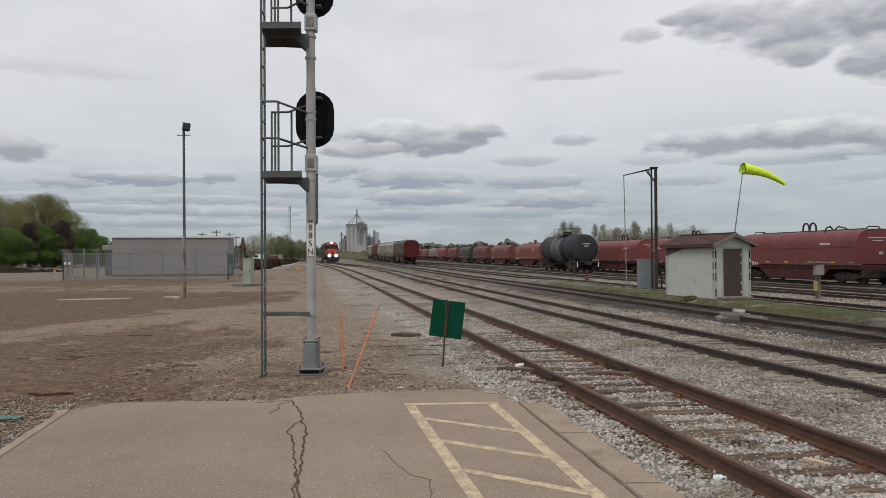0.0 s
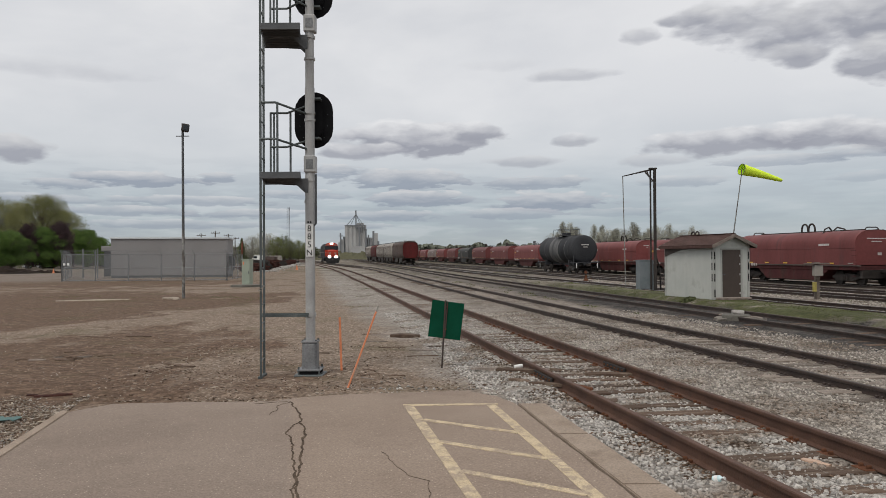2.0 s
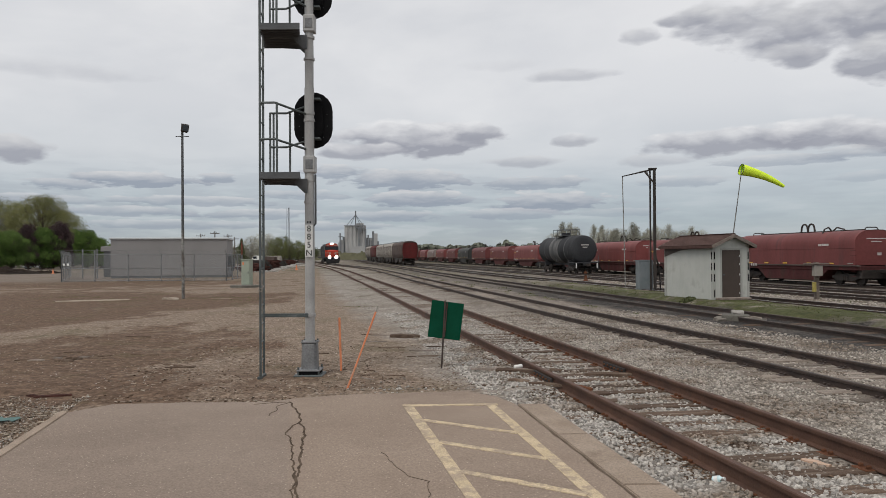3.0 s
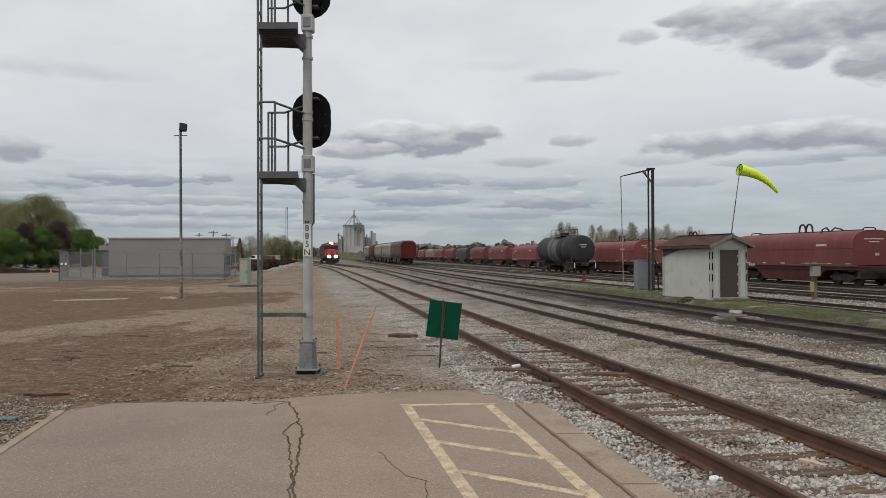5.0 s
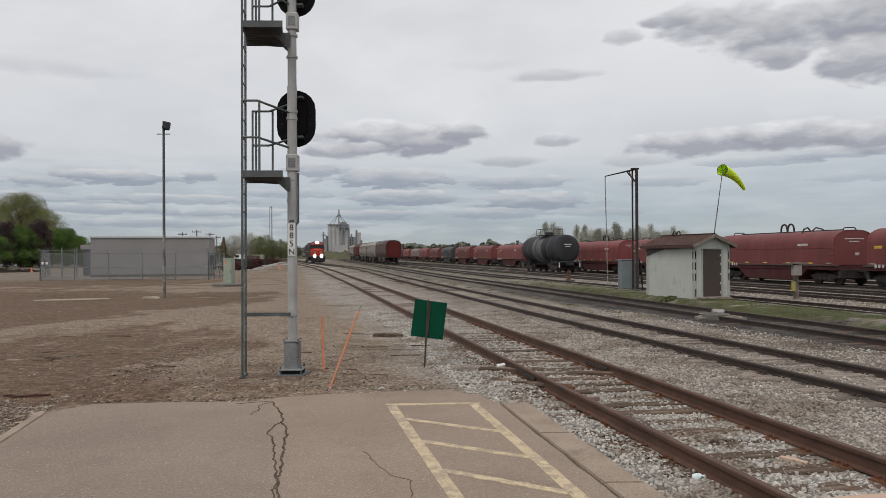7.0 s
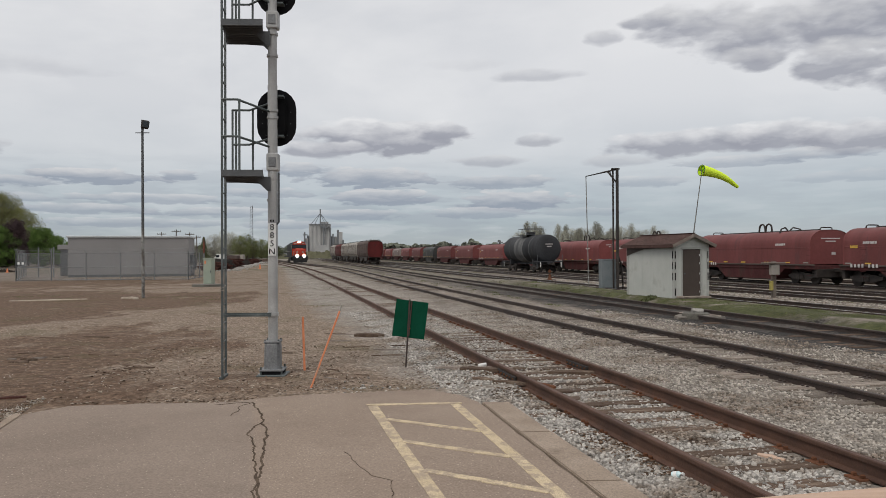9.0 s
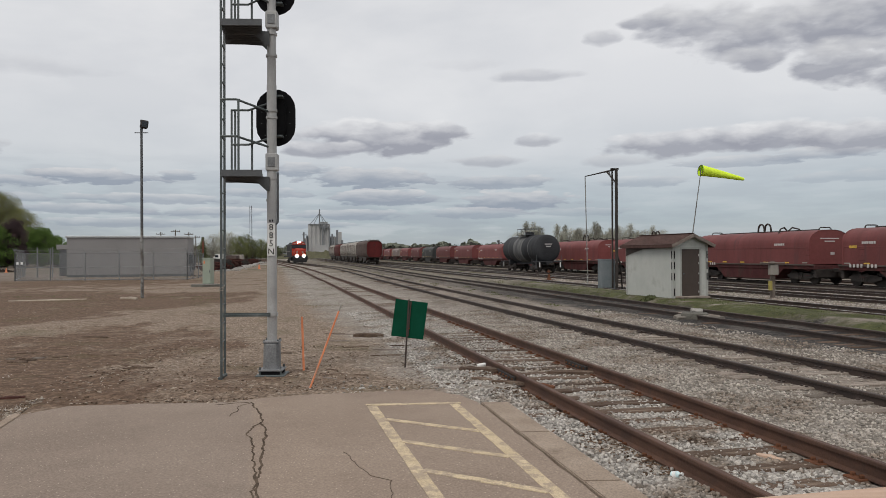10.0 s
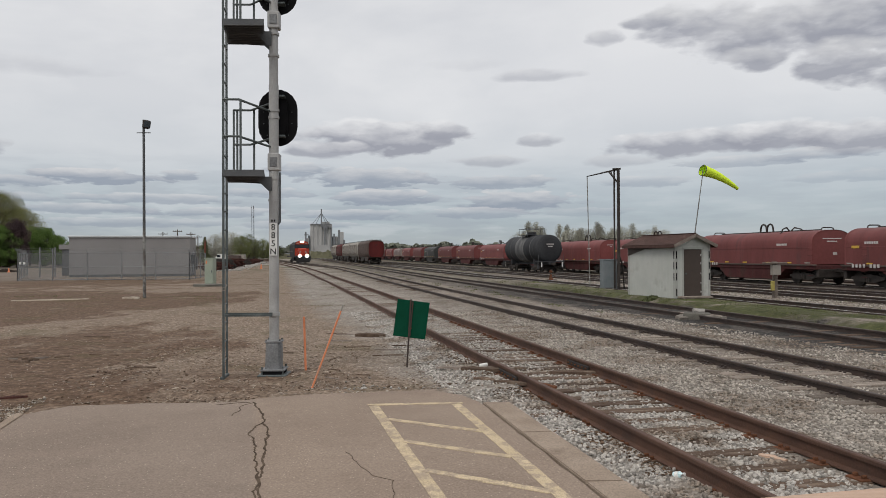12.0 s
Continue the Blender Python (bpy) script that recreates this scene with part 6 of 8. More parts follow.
def yard_weeds():
    """Scattered tufts of weeds between the yard tracks, as one mass."""
    rng = random.Random(31)
    verts, faces = [], []
    for _ in range(120):
        y0 = rng.uniform(24, 85)
        s0 = rng.choice((10.9, 11.2, 14.8, 17.9, 21.6, 22.0, 26.2)) + rng.gauss(0, 0.35)
        x0 = s0 - 0.1775 * y0
        r = rng.uniform(0.1, 0.5)
        for _ in range(int(90 * r) + 12):
            x, y = x0 + rng.gauss(0, r * 0.5), y0 + rng.gauss(0, r)
            g = ground_z(x, y) - 0.01
            h, b, w = rng.uniform(0.02, 0.08), rng.uniform(0, 6.28), rng.uniform(0.01, 0.03)
            i = len(verts)
            lx, ly = rng.uniform(-0.06, 0.06), rng.uniform(-0.06, 0.06)
            dx, dy = math.cos(b) * w, math.sin(b) * w
            verts += [(x - dx, y - dy, g), (x + dx, y + dy, g), (x + lx, y + ly, g + h)]
            faces.append((i, i + 1, i + 2))
    tagged(raw_mesh("yard_weeds", verts, faces, M_GRASS), "low green weeds in tufts between the yard tracks", "weeds", kind="stuff")


yard_weeds()


def dirt_tufts():
    """Low moss and grass in thin patches on the station-side dirt, as one mass."""
    rng = random.Random(77)
    verts, faces = [], []
    spots = [(-10.2, 36.8, 1.6), (-9.4, 35.6, 1.2), (-11.6, 37.6, 1.0), (-3.4, 30.0, 0.9), (-4.2, 38.0, 1.1), (-6.5, 52.0, 1.6), (-9.0, 66.0, 2.0), (-5.0, 45.0, 1.0), (-16.5, 36.6, 1.5), (-19.0, 38.5, 1.5)]
    for x0, y0, r in spots:
        for _ in range(int(700 * r)):
            x, y = x0 + rng.gauss(0, r * 0.7), y0 + rng.gauss(0, r * 0.8)
            if noise.noise((x * 1.6, y * 1.2, 6)) < 0.0:
                continue
            g = ground_z(x, y) - 0.006
            h, b, w = rng.uniform(0.008, 0.03), rng.uniform(0, 6.28), rng.uniform(0.008, 0.022)
            i = len(verts)
            dx, dy = math.cos(b) * w, math.sin(b) * w
            verts += [(x - dx, y - dy, g), (x + dx, y + dy, g), (x + rng.uniform(-0.03, 0.03), y + rng.uniform(-0.03, 0.03), g + h)]
            faces.append((i, i + 1, i + 2))
    tagged(raw_mesh("dirt_tufts", verts, faces, M_GRASS), "thin low moss and grass on the bare dirt", "grass", kind="stuff")


dirt_tufts()
# ---- rolling stock ----
RAIL_TOP = 0.183


def on_track(f, y, z=RAIL_TOP):
    return Matrix.Translation((f(y), y, z + rise(f(y), y))) @ Matrix.Rotation(heading(f, y), 4, "Z")


def truck(parent, y, wheel_r=0.42, base=1.75):
    """A freight truck: two side frames, bolster, springs, and two wheelsets."""
    bm = BM()
    for s in (-1, 1):
        x = s * 1.0
        prism(bm, ((-1.15, 0.42), (-1.15, 0.56), (-0.55, 0.66), (0.55, 0.66), (1.15, 0.56), (1.15, 0.42), (0.5, 0.26), (-0.5, 0.26)), (0, 1, 0), (0, 0, 1), (x - 0.07, y, 0), (0.14, 0, 0))
        for k in (-0.15, 0, 0.15):
            rod(bm, (x + s * 0.09, y + k, 0.28), (x + s * 0.09, y + k, 0.56), 0.06, n=8)
    box(bm, (0, y, 0.62), (2.0, 0.35, 0.22))
    tr = part("truck_frame", bm, M_UNDER, parent)
    for dy in (-base / 2, base / 2):
        bm = BM()
        for s in (-1, 1):
            x = s * 0.755
            rod(bm, (x - 0.065, y + dy, wheel_r), (x + 0.065, y + dy, wheel_r), wheel_r, n=20)
            rod(bm, (x - s * 0.08, y + dy, wheel_r), (x - s * 0.055, y + dy, wheel_r), wheel_r + 0.025, n=20)
        rod(bm, (-0.8, y + dy, wheel_r), (0.8, y + dy, wheel_r), 0.08, n=10)
        part("wheelset", bm, M_UNDER, tr)


def coupler(parent, y, s, z=0.85):
    bm = BM()
    box(bm, (0, y + s * 0.3, z), (0.16, 0.7, 0.2), None, 0.02)
    box(bm, (0.02, y + s * 0.66, z), (0.30, 0.26, 0.28), None, 0.04)
    part("coupler", bm, M_UNDER, parent)


def dome(w, z0, z1, zt, n=14):
    """Cross-section of a hood: upright sides, rounded shoulders, flattish crown."""
    pts = [(-w, z0), (-w, z1)]
    for k in range(1, n):
        a = math.pi - math.pi * k / n
        pts.append((w * math.copysign(abs(math.cos(a)) ** 0.8, math.cos(a)), z1 + (zt - z1) * math.sin(a) ** 0.85))
    return pts + [(w, z1), (w, z0)]


def coil_car(cover_mat, frame_mat, label):
    """Coil car with one long rounded hood: y along the car."""
    car = thing("coil_car", label, "freight car", "coil cars")
    L = 12.6
    bm = BM()
    box(bm, (0, 0, 1.02), (2.75, L, 0.26), None, 0.02)
    prism(bm, ((-3.7, 1.0), (3.7, 1.0), (2.6, 0.24), (-2.6, 0.24)), (0, 1, 0), (0, 0, 1), (-1.33, 0, 0), (2.66, 0, 0))
    part("car_frame", bm, frame_mat, car)
    for s in (-1, 1):
        bm = BM()
        box(bm, (s * 1.40, 0, 1.16), (0.10, L, 0.09), None, 0.01)
        part("side_sill", bm, M_CARBROWN, car)
        truck(car, s * 4.75)
        coupler(car, s * L / 2, s)
        bm = BM()
        box(bm, (0, s * (L / 2 - 0.12), 0.72), (2.5, 0.22, 0.62), None, 0.02)
        box(bm, (0.55, s * (L / 2 + 0.06), 0.62), (0.5, 0.3, 0.4), None, 0.03)
        rod(bm, (-1.25, s * (L / 2 + 0.12), 0.9), (1.25, s * (L / 2 + 0.12), 0.9), 0.025, n=6)
        part("end_sill", bm, M_UNDER, car)
        for k in (-5.6, -4.0, -2.0, 0.4, 2.4, 4.2, 5.6):
            bm = BM()
            box(bm, (s * 1.455, k, 1.29), (0.014, 0.42, 0.07))
            part("reflector", bm, M_YREFL if int(k) % 2 == 0 else M_CARWHITE, car)
        for k in (-5.2, 5.2):
            bm = BM()
            for j in range(6):
                rod(bm, (s * 1.5, k + s * 0.9, 0.55 + 0.3 * j), (s * 1.5, k + s * 0.9 + 0.4, 0.55 + 0.3 * j), 0.012, n=5)
            split_parts("grab_iron", bm, frame_mat, car)
    # hood
    bm = BM()
    sec = dome(1.42, 1.20, 2.42, 3.28)
    loft(bm, [[(u, y, v) for u, v in sec] for y in (-5.95, -5.9, 5.9, 5.95)])
    hood = part("hood", bm, cover_mat, car, smooth=True)
    for y in (-5.93, 5.93):
        bm = BM()
        lip = [(u * 1.012, v + (0.012 if v > 1.3 else 0)) for u, v in sec]
        loft(bm, [[(u, y + d, v) for u, v in lip] for d in (-0.05, 0.05)], caps=False)
        part("hood_rim", bm, cover_mat, hood)
    for s in (-1, 1):
        bm = BM()
        box(bm, (s * 1.428, 0, 2.2), (0.02, 11.8, 0.03), None, 0.006)
        part("hood_seam", bm, cover_mat, hood)
        for k in (-3.7, 3.7):
            bm = BM()
            for j in range(6):
                box(bm, (s * 1.428, k + 0.16 * j, 2.42), (0.02, 0.12, 0.13))
            split_parts("lettering_bar", bm, M_LETTER, hood)
    bm = BM()
    for y in (-5.96, 5.96):
        box(bm, (0, y, 2.75), (1.3, 0.012, 0.06))
        box(bm, (0, y, 2.58), (0.7, 0.012, 0.06))
        box(bm, (0.2, y, 1.85), (0.28, 0.012, 0.16))
    split_parts("lettering_bar", bm, M_LETTER, hood)
    # lifting gear on the crown
    bm = BM()
    box(bm, (0, 0, 3.31), (0.10, 10.2, 0.06), None, 0.01)
    part("crown_rail", bm, M_UNDER, hood)
    for y in (-0.34, 0.34):
        bm = BM()
        bent_rod(bm, [(0, y - 0.34, 3.21)] + [(0, y + 0.30 * math.cos(a), 3.52 + 0.32 * math.sin(a)) for a in np.linspace(math.pi, 0, 9)] + [(0, y + 0.34, 3.21)], 0.06)
        part("lifting_loop", bm, M_UNDER, hood)
    for s in (-1, 1):
        bm = BM()
        bent_rod(bm, [(s * 0.05, -2.3, 3.31), (s * 0.3, -2.35, 3.54), (s * 0.7, -2.5, 3.42), (s * 1.05, -2.6, 2.81)], 0.05)
        part("hold_down_arm", bm, M_UNDER, hood)
        bm = BM()
        for j in range(7):
            box(bm, (s * 1.458, 3.6 + 0.26 * j + (0.2 if j > 2 else 0), 1.16), (0.008, 0.14, 0.19))
        split_parts("lettering_bar", bm, M_LETTER, car)
        bm = BM()
        box(bm, (s * 1.43, 5.2, 2.2), (0.01, 0.55, 0.14))
        part("warning_strip", bm, M_YREFL, hood)
    for y in (-5.6, 5.4):
        bm = BM()
        h = 0.26 if abs(y) < 5 else 0.16
        bent_rod(bm, [(-0.5, y, 3.11), (-0.4, y, 3.26 + h * 0.7), (-0.3, y, 3.26 + h), (0.3, y, 3.26 + h), (0.4, y, 3.26 + h * 0.7), (0.5, y, 3.11)], 0.035)
        part("stacking_guide", bm, M_UNDER, hood)
    return car


def row_of_coil_cars():
    first = coil_car(M_MAROON, M_MAROON_D, "faded maroon coil car with a long rounded hood")
    pale = coil_car(M_HOODPALE, M_MAROON_D, "dirty pale coil car with a maroon frame in the yard string")
    worn = coil_car(M_CARWORN, M_CARWORN, "black coil car with pale worn streaks in the yard string")
    y = 48.8 - 2 * 14.3
    spare = {9: worn, 12: pale, 15: pale, 18: pale}
    used = set()
    for k in range(21):
        src = spare.get(k, first)
        m = on_track(track_7, y)
        if src in used:
            copy_thing(src, m)
        else:
            src.matrix_basis = m
            used.add(src)
        y += 14.3 if k < 4 else 15.3


row_of_coil_cars()


def ring_pts(r, y, zc, n=28, sx=1.0):
    return [(sx * r * math.cos(a), y, zc + r * math.sin(a)) for a in np.linspace(0, 2 * math.pi, n, endpoint=False)]


def tank_car():
    car = thing("tank_car", "faded black tank car with a dirty grey band", "freight car", m=on_track(track_6, 79.6))
    L, R, zc = 10.2, 1.44, 2.44
    bm = BM()
    rings = []
    for k in range(7):
        a = math.pi / 2 * k / 6
        rings.append(ring_pts(max(0.02, R * math.sin(a)), -L / 2 + 0.34 * (1 - math.cos(a)), zc))
    for k in range(6, -1, -1):
        a = math.pi / 2 * k / 6
        rings.append(ring_pts(max(0.02, R * math.sin(a)), L / 2 - 0.34 * (1 - math.cos(a)), zc))
    loft(bm, rings)
    tank = part("tank", bm, M_CARBLACK, car, smooth=True)
    for y, w in ((0.2, 2.6), (3.0, 0.12), (-2.9, 0.12)):
        bm = BM()
        loft(bm, [ring_pts(R + 0.008, y - w / 2, zc), ring_pts(R + 0.008, y + w / 2, zc)], caps=False)
        part("tank_band", bm, M_CARGREY, tank, "dirty grey band", smooth=True)
    bm = BM()
    box(bm, (0, 0, 0.95), (0.7, 10.9, 0.3), None, 0.02)
    for s in (-1, 1):
        box(bm, (0, s * 4.9, 1.08), (2.8, 1.1, 0.12), None, 0.02)
        box(bm, (0, s * 3.4, 1.05), (2.3, 0.3, 0.5), None, 0.02)
    part("underframe", bm, M_CARBLACK, car)
    bm = BM()
    rod(bm, (0, 0, zc + R - 0.1), (0, 0, zc + R + 0.38), 0.45, n=16)
    part("manway", bm, M_CARBLACK, car)
    bm = BM()
    box(bm, (0, 0, zc + R + 0.06), (2.1, 2.6, 0.04))
    for x in (-1, 1):
        for y in (-1.25, 0, 1.25):
            rod(bm, (x, y, zc + R + 0.06), (x, y, zc + R + 0.72), 0.022, n=6)
        rod(bm, (x, -1.25, zc + R + 0.72), (x, 1.25, zc + R + 0.72), 0.022, n=6)
        rod(bm, (x * 1.05, -0.3, 1.1), (x * 1.05, -0.3, zc + R + 0.06), 0.02, n=6)
        rod(bm, (x * 1.05, 0.2, 1.1), (x * 1.05, 0.2, zc + R + 0.06), 0.02, n=6)
    for y in (-1.25, 1.25):
        rod(bm, (-1, y, zc + R + 0.72), (1, y, zc + R + 0.72), 0.022, n=6)
    part("top_platform", bm, M_DARKGREY, car)
    for s in (-1, 1):
        truck(car, s * 3.7)
        coupler(car, s * 5.4, s)
        bm = BM()
        for x in (-1.38, 1.38):
            rod(bm, (x, s * 5.3, 0.4), (x, s * 5.3, 1.8), 0.02, n=6)
            rod(bm, (x, s * 5.0, 0.4), (x, s * 5.0, 1.1), 0.02, n=6)
        split_parts("hand_rail", bm, M_DARKGREY, car)
        bm = BM()
        for x in (-1.1, 1.15):
            box(bm, (x, s * 5.46, 0.78), (0.1, 0.012, 0.5))
        split_parts("reflective_strip", bm, M_WHITE, car)
    bm = BM()
    for k, w in ((0.45, 0.8), (0.22, 0.5)):
        box(bm, (0, -5.09, zc + k), (w, 0.04, 0.09))
    split_parts("lettering_bar", bm, M_LETTER, tank)


tank_car()


def hopper_car(body_mat, end_mat, label, y):
    """Covered grain hopper: ribbed sides with sloping ends, roof with hatches."""
    car = thing("hopper_car", label, "freight car", "grain hopper cars", on_track(track_4, y))
    L = 16.6
    bm = BM()
    side = ((-L / 2, 1.2), (-L / 2, 4.1), (L / 2, 4.1), (L / 2, 1.2), (L / 2 - 2.0, 1.2), (L / 2 - 3.2, 0.45), (1.4, 0.45), (0.5, 1.1), (-0.5, 1.1), (-1.4, 0.45), (-L / 2 + 3.2, 0.45), (-L / 2 + 2.0, 1.2))
    prism(bm, side, (0, 1, 0), (0, 0, 1), (-1.25, 0, 0), (2.5, 0, 0))
    part("slope_sheet", bm, M_UNDER, car)
    bm = BM()
    sec = [(1.56 * math.copysign(abs(math.cos(a)) ** 0.45, math.cos(a)), 2.72 + 1.62 * math.copysign(abs(math.sin(a)) ** 0.6, math.sin(a))) for a in np.linspace(0, 2 * math.pi, 28, endpoint=False)]
    loft(bm, [[(u * k, yy, 2.72 + (v - 2.72) * k) for u, v in sec] for yy, k in ((-L / 2, 0.93), (-L / 2 + 0.25, 1.0), (L / 2 - 0.25, 1.0), (L / 2, 0.93))])
    body = part("hopper_body", bm, body_mat, car, smooth=True)
    for s in (-1, 1):
        for k in range(12):
            bm = BM()
            box(bm, (s * 1.55, -L / 2 + 0.6 + k * (L - 1.2) / 11, 2.7), (0.05, 0.10, 2.2))
            part("side_rib", bm, M_CARBROWN, body)
        bm = BM()
        loft(bm, [[(u * k, s * (L / 2 + d), 2.72 + (v - 2.72) * k) for u, v in sec] for d, k in ((-0.01, 0.925), (0.05, 0.91))])
        end = part("end_panel", bm, end_mat, car)
        bm = BM()
        for x in (-1.25, 1.25):
            rod(bm, (x, s * (L / 2 + 0.2), 0.7), (x, s * (L / 2 + 0.2), 4.2), 0.025, n=6)
        for j in range(9):
            rod(bm, (0.8, s * (L / 2 + 0.2), 0.8 + 0.4 * j), (1.25, s * (L / 2 + 0.2), 0.8 + 0.4 * j), 0.018, n=5)
        split_parts("ladder_bar", bm, end_mat, end)
        truck(car, s * 6.3)
        coupler(car, s * L / 2, s)
    bm = BM()
    prism(bm, ((-1.1, 4.2), (-0.9, 4.36), (0, 4.42), (0.9, 4.36), (1.1, 4.2)), (1, 0, 0), (0, 0, 1), (0, -L / 2 - 0.1, 0), (0, L + 0.2, 0))
    roof = part("hopper_roof", bm, body_mat, car)
    for k in range(4):
        bm = BM()
        box(bm, (0, -L / 2 + 2.2 + k * 4.1, 4.45), (0.6, 3.4, 0.1), None, 0.02)
        part("hatch", bm, M_CARGREY, roof)
    bm = BM()
    for x in (-0.75, 0.75):
        box(bm, (x, 0, 4.5), (0.3, L, 0.03))
    split_parts("running_board", bm, M_DARKGREY, roof)


hopper_car(M_CARBROWN, M_CARRED, "brown covered grain hopper with a bright red end", 145.0)
hopper_car(M_CARWHITE, M_CARWHITE, "dirty pale grey covered grain hopper", 163.0)
hopper_car(M_CARWHITE, M_CARBROWN, "dirty pale grey covered grain hopper", 181.0)
hopper_car(M_CARRED, M_CARBROWN, "red-brown covered grain hopper", 199.0)
hopper_car(M_CARWHITE, M_CARWHITE, "dirty pale grey covered grain hopper", 217.0)


def build_locomotive():
    """Red-nosed diesel; y along the engine, the cab end at y = 0 facing -y."""
    lo = thing("diesel_locomotive", "red and black diesel locomotive with bright headlights", "locomotive")
    bm = BM()
    box(bm, (0, 9.2, 1.42), (3.05, 18.2, 0.30), None, 0.02)
    part("deck", bm, M_LOCOBLACK, lo)
    bm = BM()
    prism(bm, ((-1.5, 1.55), (1.5, 1.55), (1.5, 0.75), (1.25, 0.16), (-1.25, 0.16), (-1.5, 0.75)), (1, 0, 0), (0, 0, 1), (0, -0.28, 0), (0, 0.3, 0))
    pilot = part("pilot", bm, M_LOCOBLACK, lo, "black pilot plate")
    # low nose
    bm = BM()
    loft(bm, [[(-0.95, 0.55, z0), (0.95, 0.55, z0), (1.0, 2.4, z0), (-1.0, 2.4, z0)] for z0 in (1.55, 2.0)] +
         [[(-0.9, 0.62, 2.85), (0.9, 0.62, 2.85), (0.95, 2.4, 2.95), (-0.95, 2.4, 2.95)], [(-0.65, 0.85, 3.0), (0.65, 0.85, 3.0), (0.7, 2.4, 3.12), (-0.7, 2.4, 3.12)]])
    part("nose", bm, M_LOCORED, lo, "orange-red nose")
    # cab with windows
    bm = BM()
    prism(bm, ((-1.5, 1.55), (1.5, 1.55), (1.5, 3.75), (1.15, 4.4), (0.4, 4.66), (-0.4, 4.66), (-1.15, 4.4), (-1.5, 3.75)), (1, 0, 0), (0, 0, 1), (0, 2.3, 0), (0, 2.4, 0))
    cab = part("cab", bm, M_LOCOBLACK, lo, "black cab")
    bm = BM()
    prism(bm, ((-1.46, 1.6), (1.46, 1.6), (1.46, 3.05), (-1.46, 3.05)), (1, 0, 0), (0, 0, 1), (0, 2.26, 0), (0, 0.06, 0))
    part("cab_front", bm, M_LOCORED, cab, "red lower front")
    bm = BM()
    prism(bm, ((-1.4, 3.9), (1.4, 3.9), (1.1, 4.38), (0.4, 4.62), (-0.4, 4.62), (-1.1, 4.38)), (1, 0, 0), (0, 0, 1), (0, 2.26, 0), (0, 0.05, 0))
    part("brow", bm, M_LOCORED, cab, "red brow over the windscreens")
    for x, w in ((-1.12, 0.55), (-0.38, 0.62), (0.38, 0.62), (1.12, 0.55)):
        bm = BM()
        box(bm, (x, 2.285, 3.48), (w, 0.03, 0.55 if abs(x) < 1 else 0.75), None, 0.01)
        part("windscreen", bm, M_GLASS, cab)
    for s in (-1, 1):
        bm = BM()
        box(bm, (s * 0.62, 0.575, 2.25), (0.5, 0.05, 0.22), Matrix.Rotation(s * 0.7, 3, "Y"))
        part("nose_stripe", bm, M_CARWHITE, lo, "pale slanting stripe")
        bm = BM()
        box(bm, (s * 0.85, 2.24, 4.12), (0.5, 0.04, 0.2))
        part("number_board", bm, M_CARWHITE, cab)
    for s in (-1, 1):
        bm = BM()
        box(bm, (s * 1.505, 3.4, 3.35), (0.03, 1.4, 0.7), None, 0.01)
        part("side_window", bm, M_GLASS, cab)
    # long hood
    bm = BM()
    prism(bm, ((-0.95, 1.55), (0.95, 1.55), (0.95, 3.9), (0.6, 4.3), (-0.6, 4.3), (-0.95, 3.9)), (1, 0, 0), (0, 0, 1), (0, 4.7, 0), (0, 12.9, 0))
    hood = part("long_hood", bm, M_LOCOBLACK, lo)
    for y in (9.5, 14.0, 16.0):
        bm = BM()
        rod(bm, (0, y, 4.25), (0, y, 4.5), 0.6, n=16)
        part("roof_fan", bm, M_LOCOBLACK, hood)
    bm = BM()
    box(bm, (0, 9.2, 0.85), (2.4, 4.6, 0.8), None, 0.1)
    part("fuel_tank", bm, M_LOCOBLACK, lo)
    for y in (3.4, 15.0):
        truck(lo, y, 0.5, 2.6)
    for s in (-1, 1):
        bm = BM()
        rod(bm, (s * 1.45, -0.1, 2.5), (s * 1.45, 2.3, 2.5), 0.025, n=6)
        rod(bm, (s * 1.45, -0.1, 1.5), (s * 1.45, -0.1, 2.5), 0.025, n=6)
        rod(bm, (s * 0.5, -0.1, 1.5), (s * 0.5, -0.1, 2.5), 0.025, n=6)
        rod(bm, (s * 0.5, -0.1, 2.5), (s * 1.45, -0.1, 2.5), 0.025, n=6)
        rod(bm, (s * 1.45, 4.8, 2.5), (s * 1.45, 18.0, 2.5), 0.025, n=6)
        split_parts("hand_rail", bm, M_CARWHITE, lo)
        bm = BM()
        rod(bm, (s * 0.72, -0.36, 1.52), (s * 0.72, -0.1, 1.52), 0.30, n=16)
        can = part("ditch_light", bm, M_LOCOBLACK, lo)
        bm = BM()
        rod(bm, (s * 0.72, -0.39, 1.52), (s * 0.72, -0.362, 1.52), 0.285, n=16)
        part("lens", bm, M_FLARE, can, "bright white lens")
    bm = BM()
    box(bm, (0, 2.2, 4.42), (0.75, 0.25, 0.36), None, 0.03)
    hb = part("headlight_box", bm, M_LOCORED, lo)
    for x in (-0.17, 0.17):
        bm = BM()
        rod(bm, (x, 2.04, 4.42), (x, 2.07, 4.42), 0.14, n=14)
        part("lens", bm, M_HEAD, hb, "bright white lens")
    coupler(lo, -0.1, -1, 0.87)
    coupler(lo, 18.2, 1, 0.87)
    return lo


LOCO = build_locomotive()

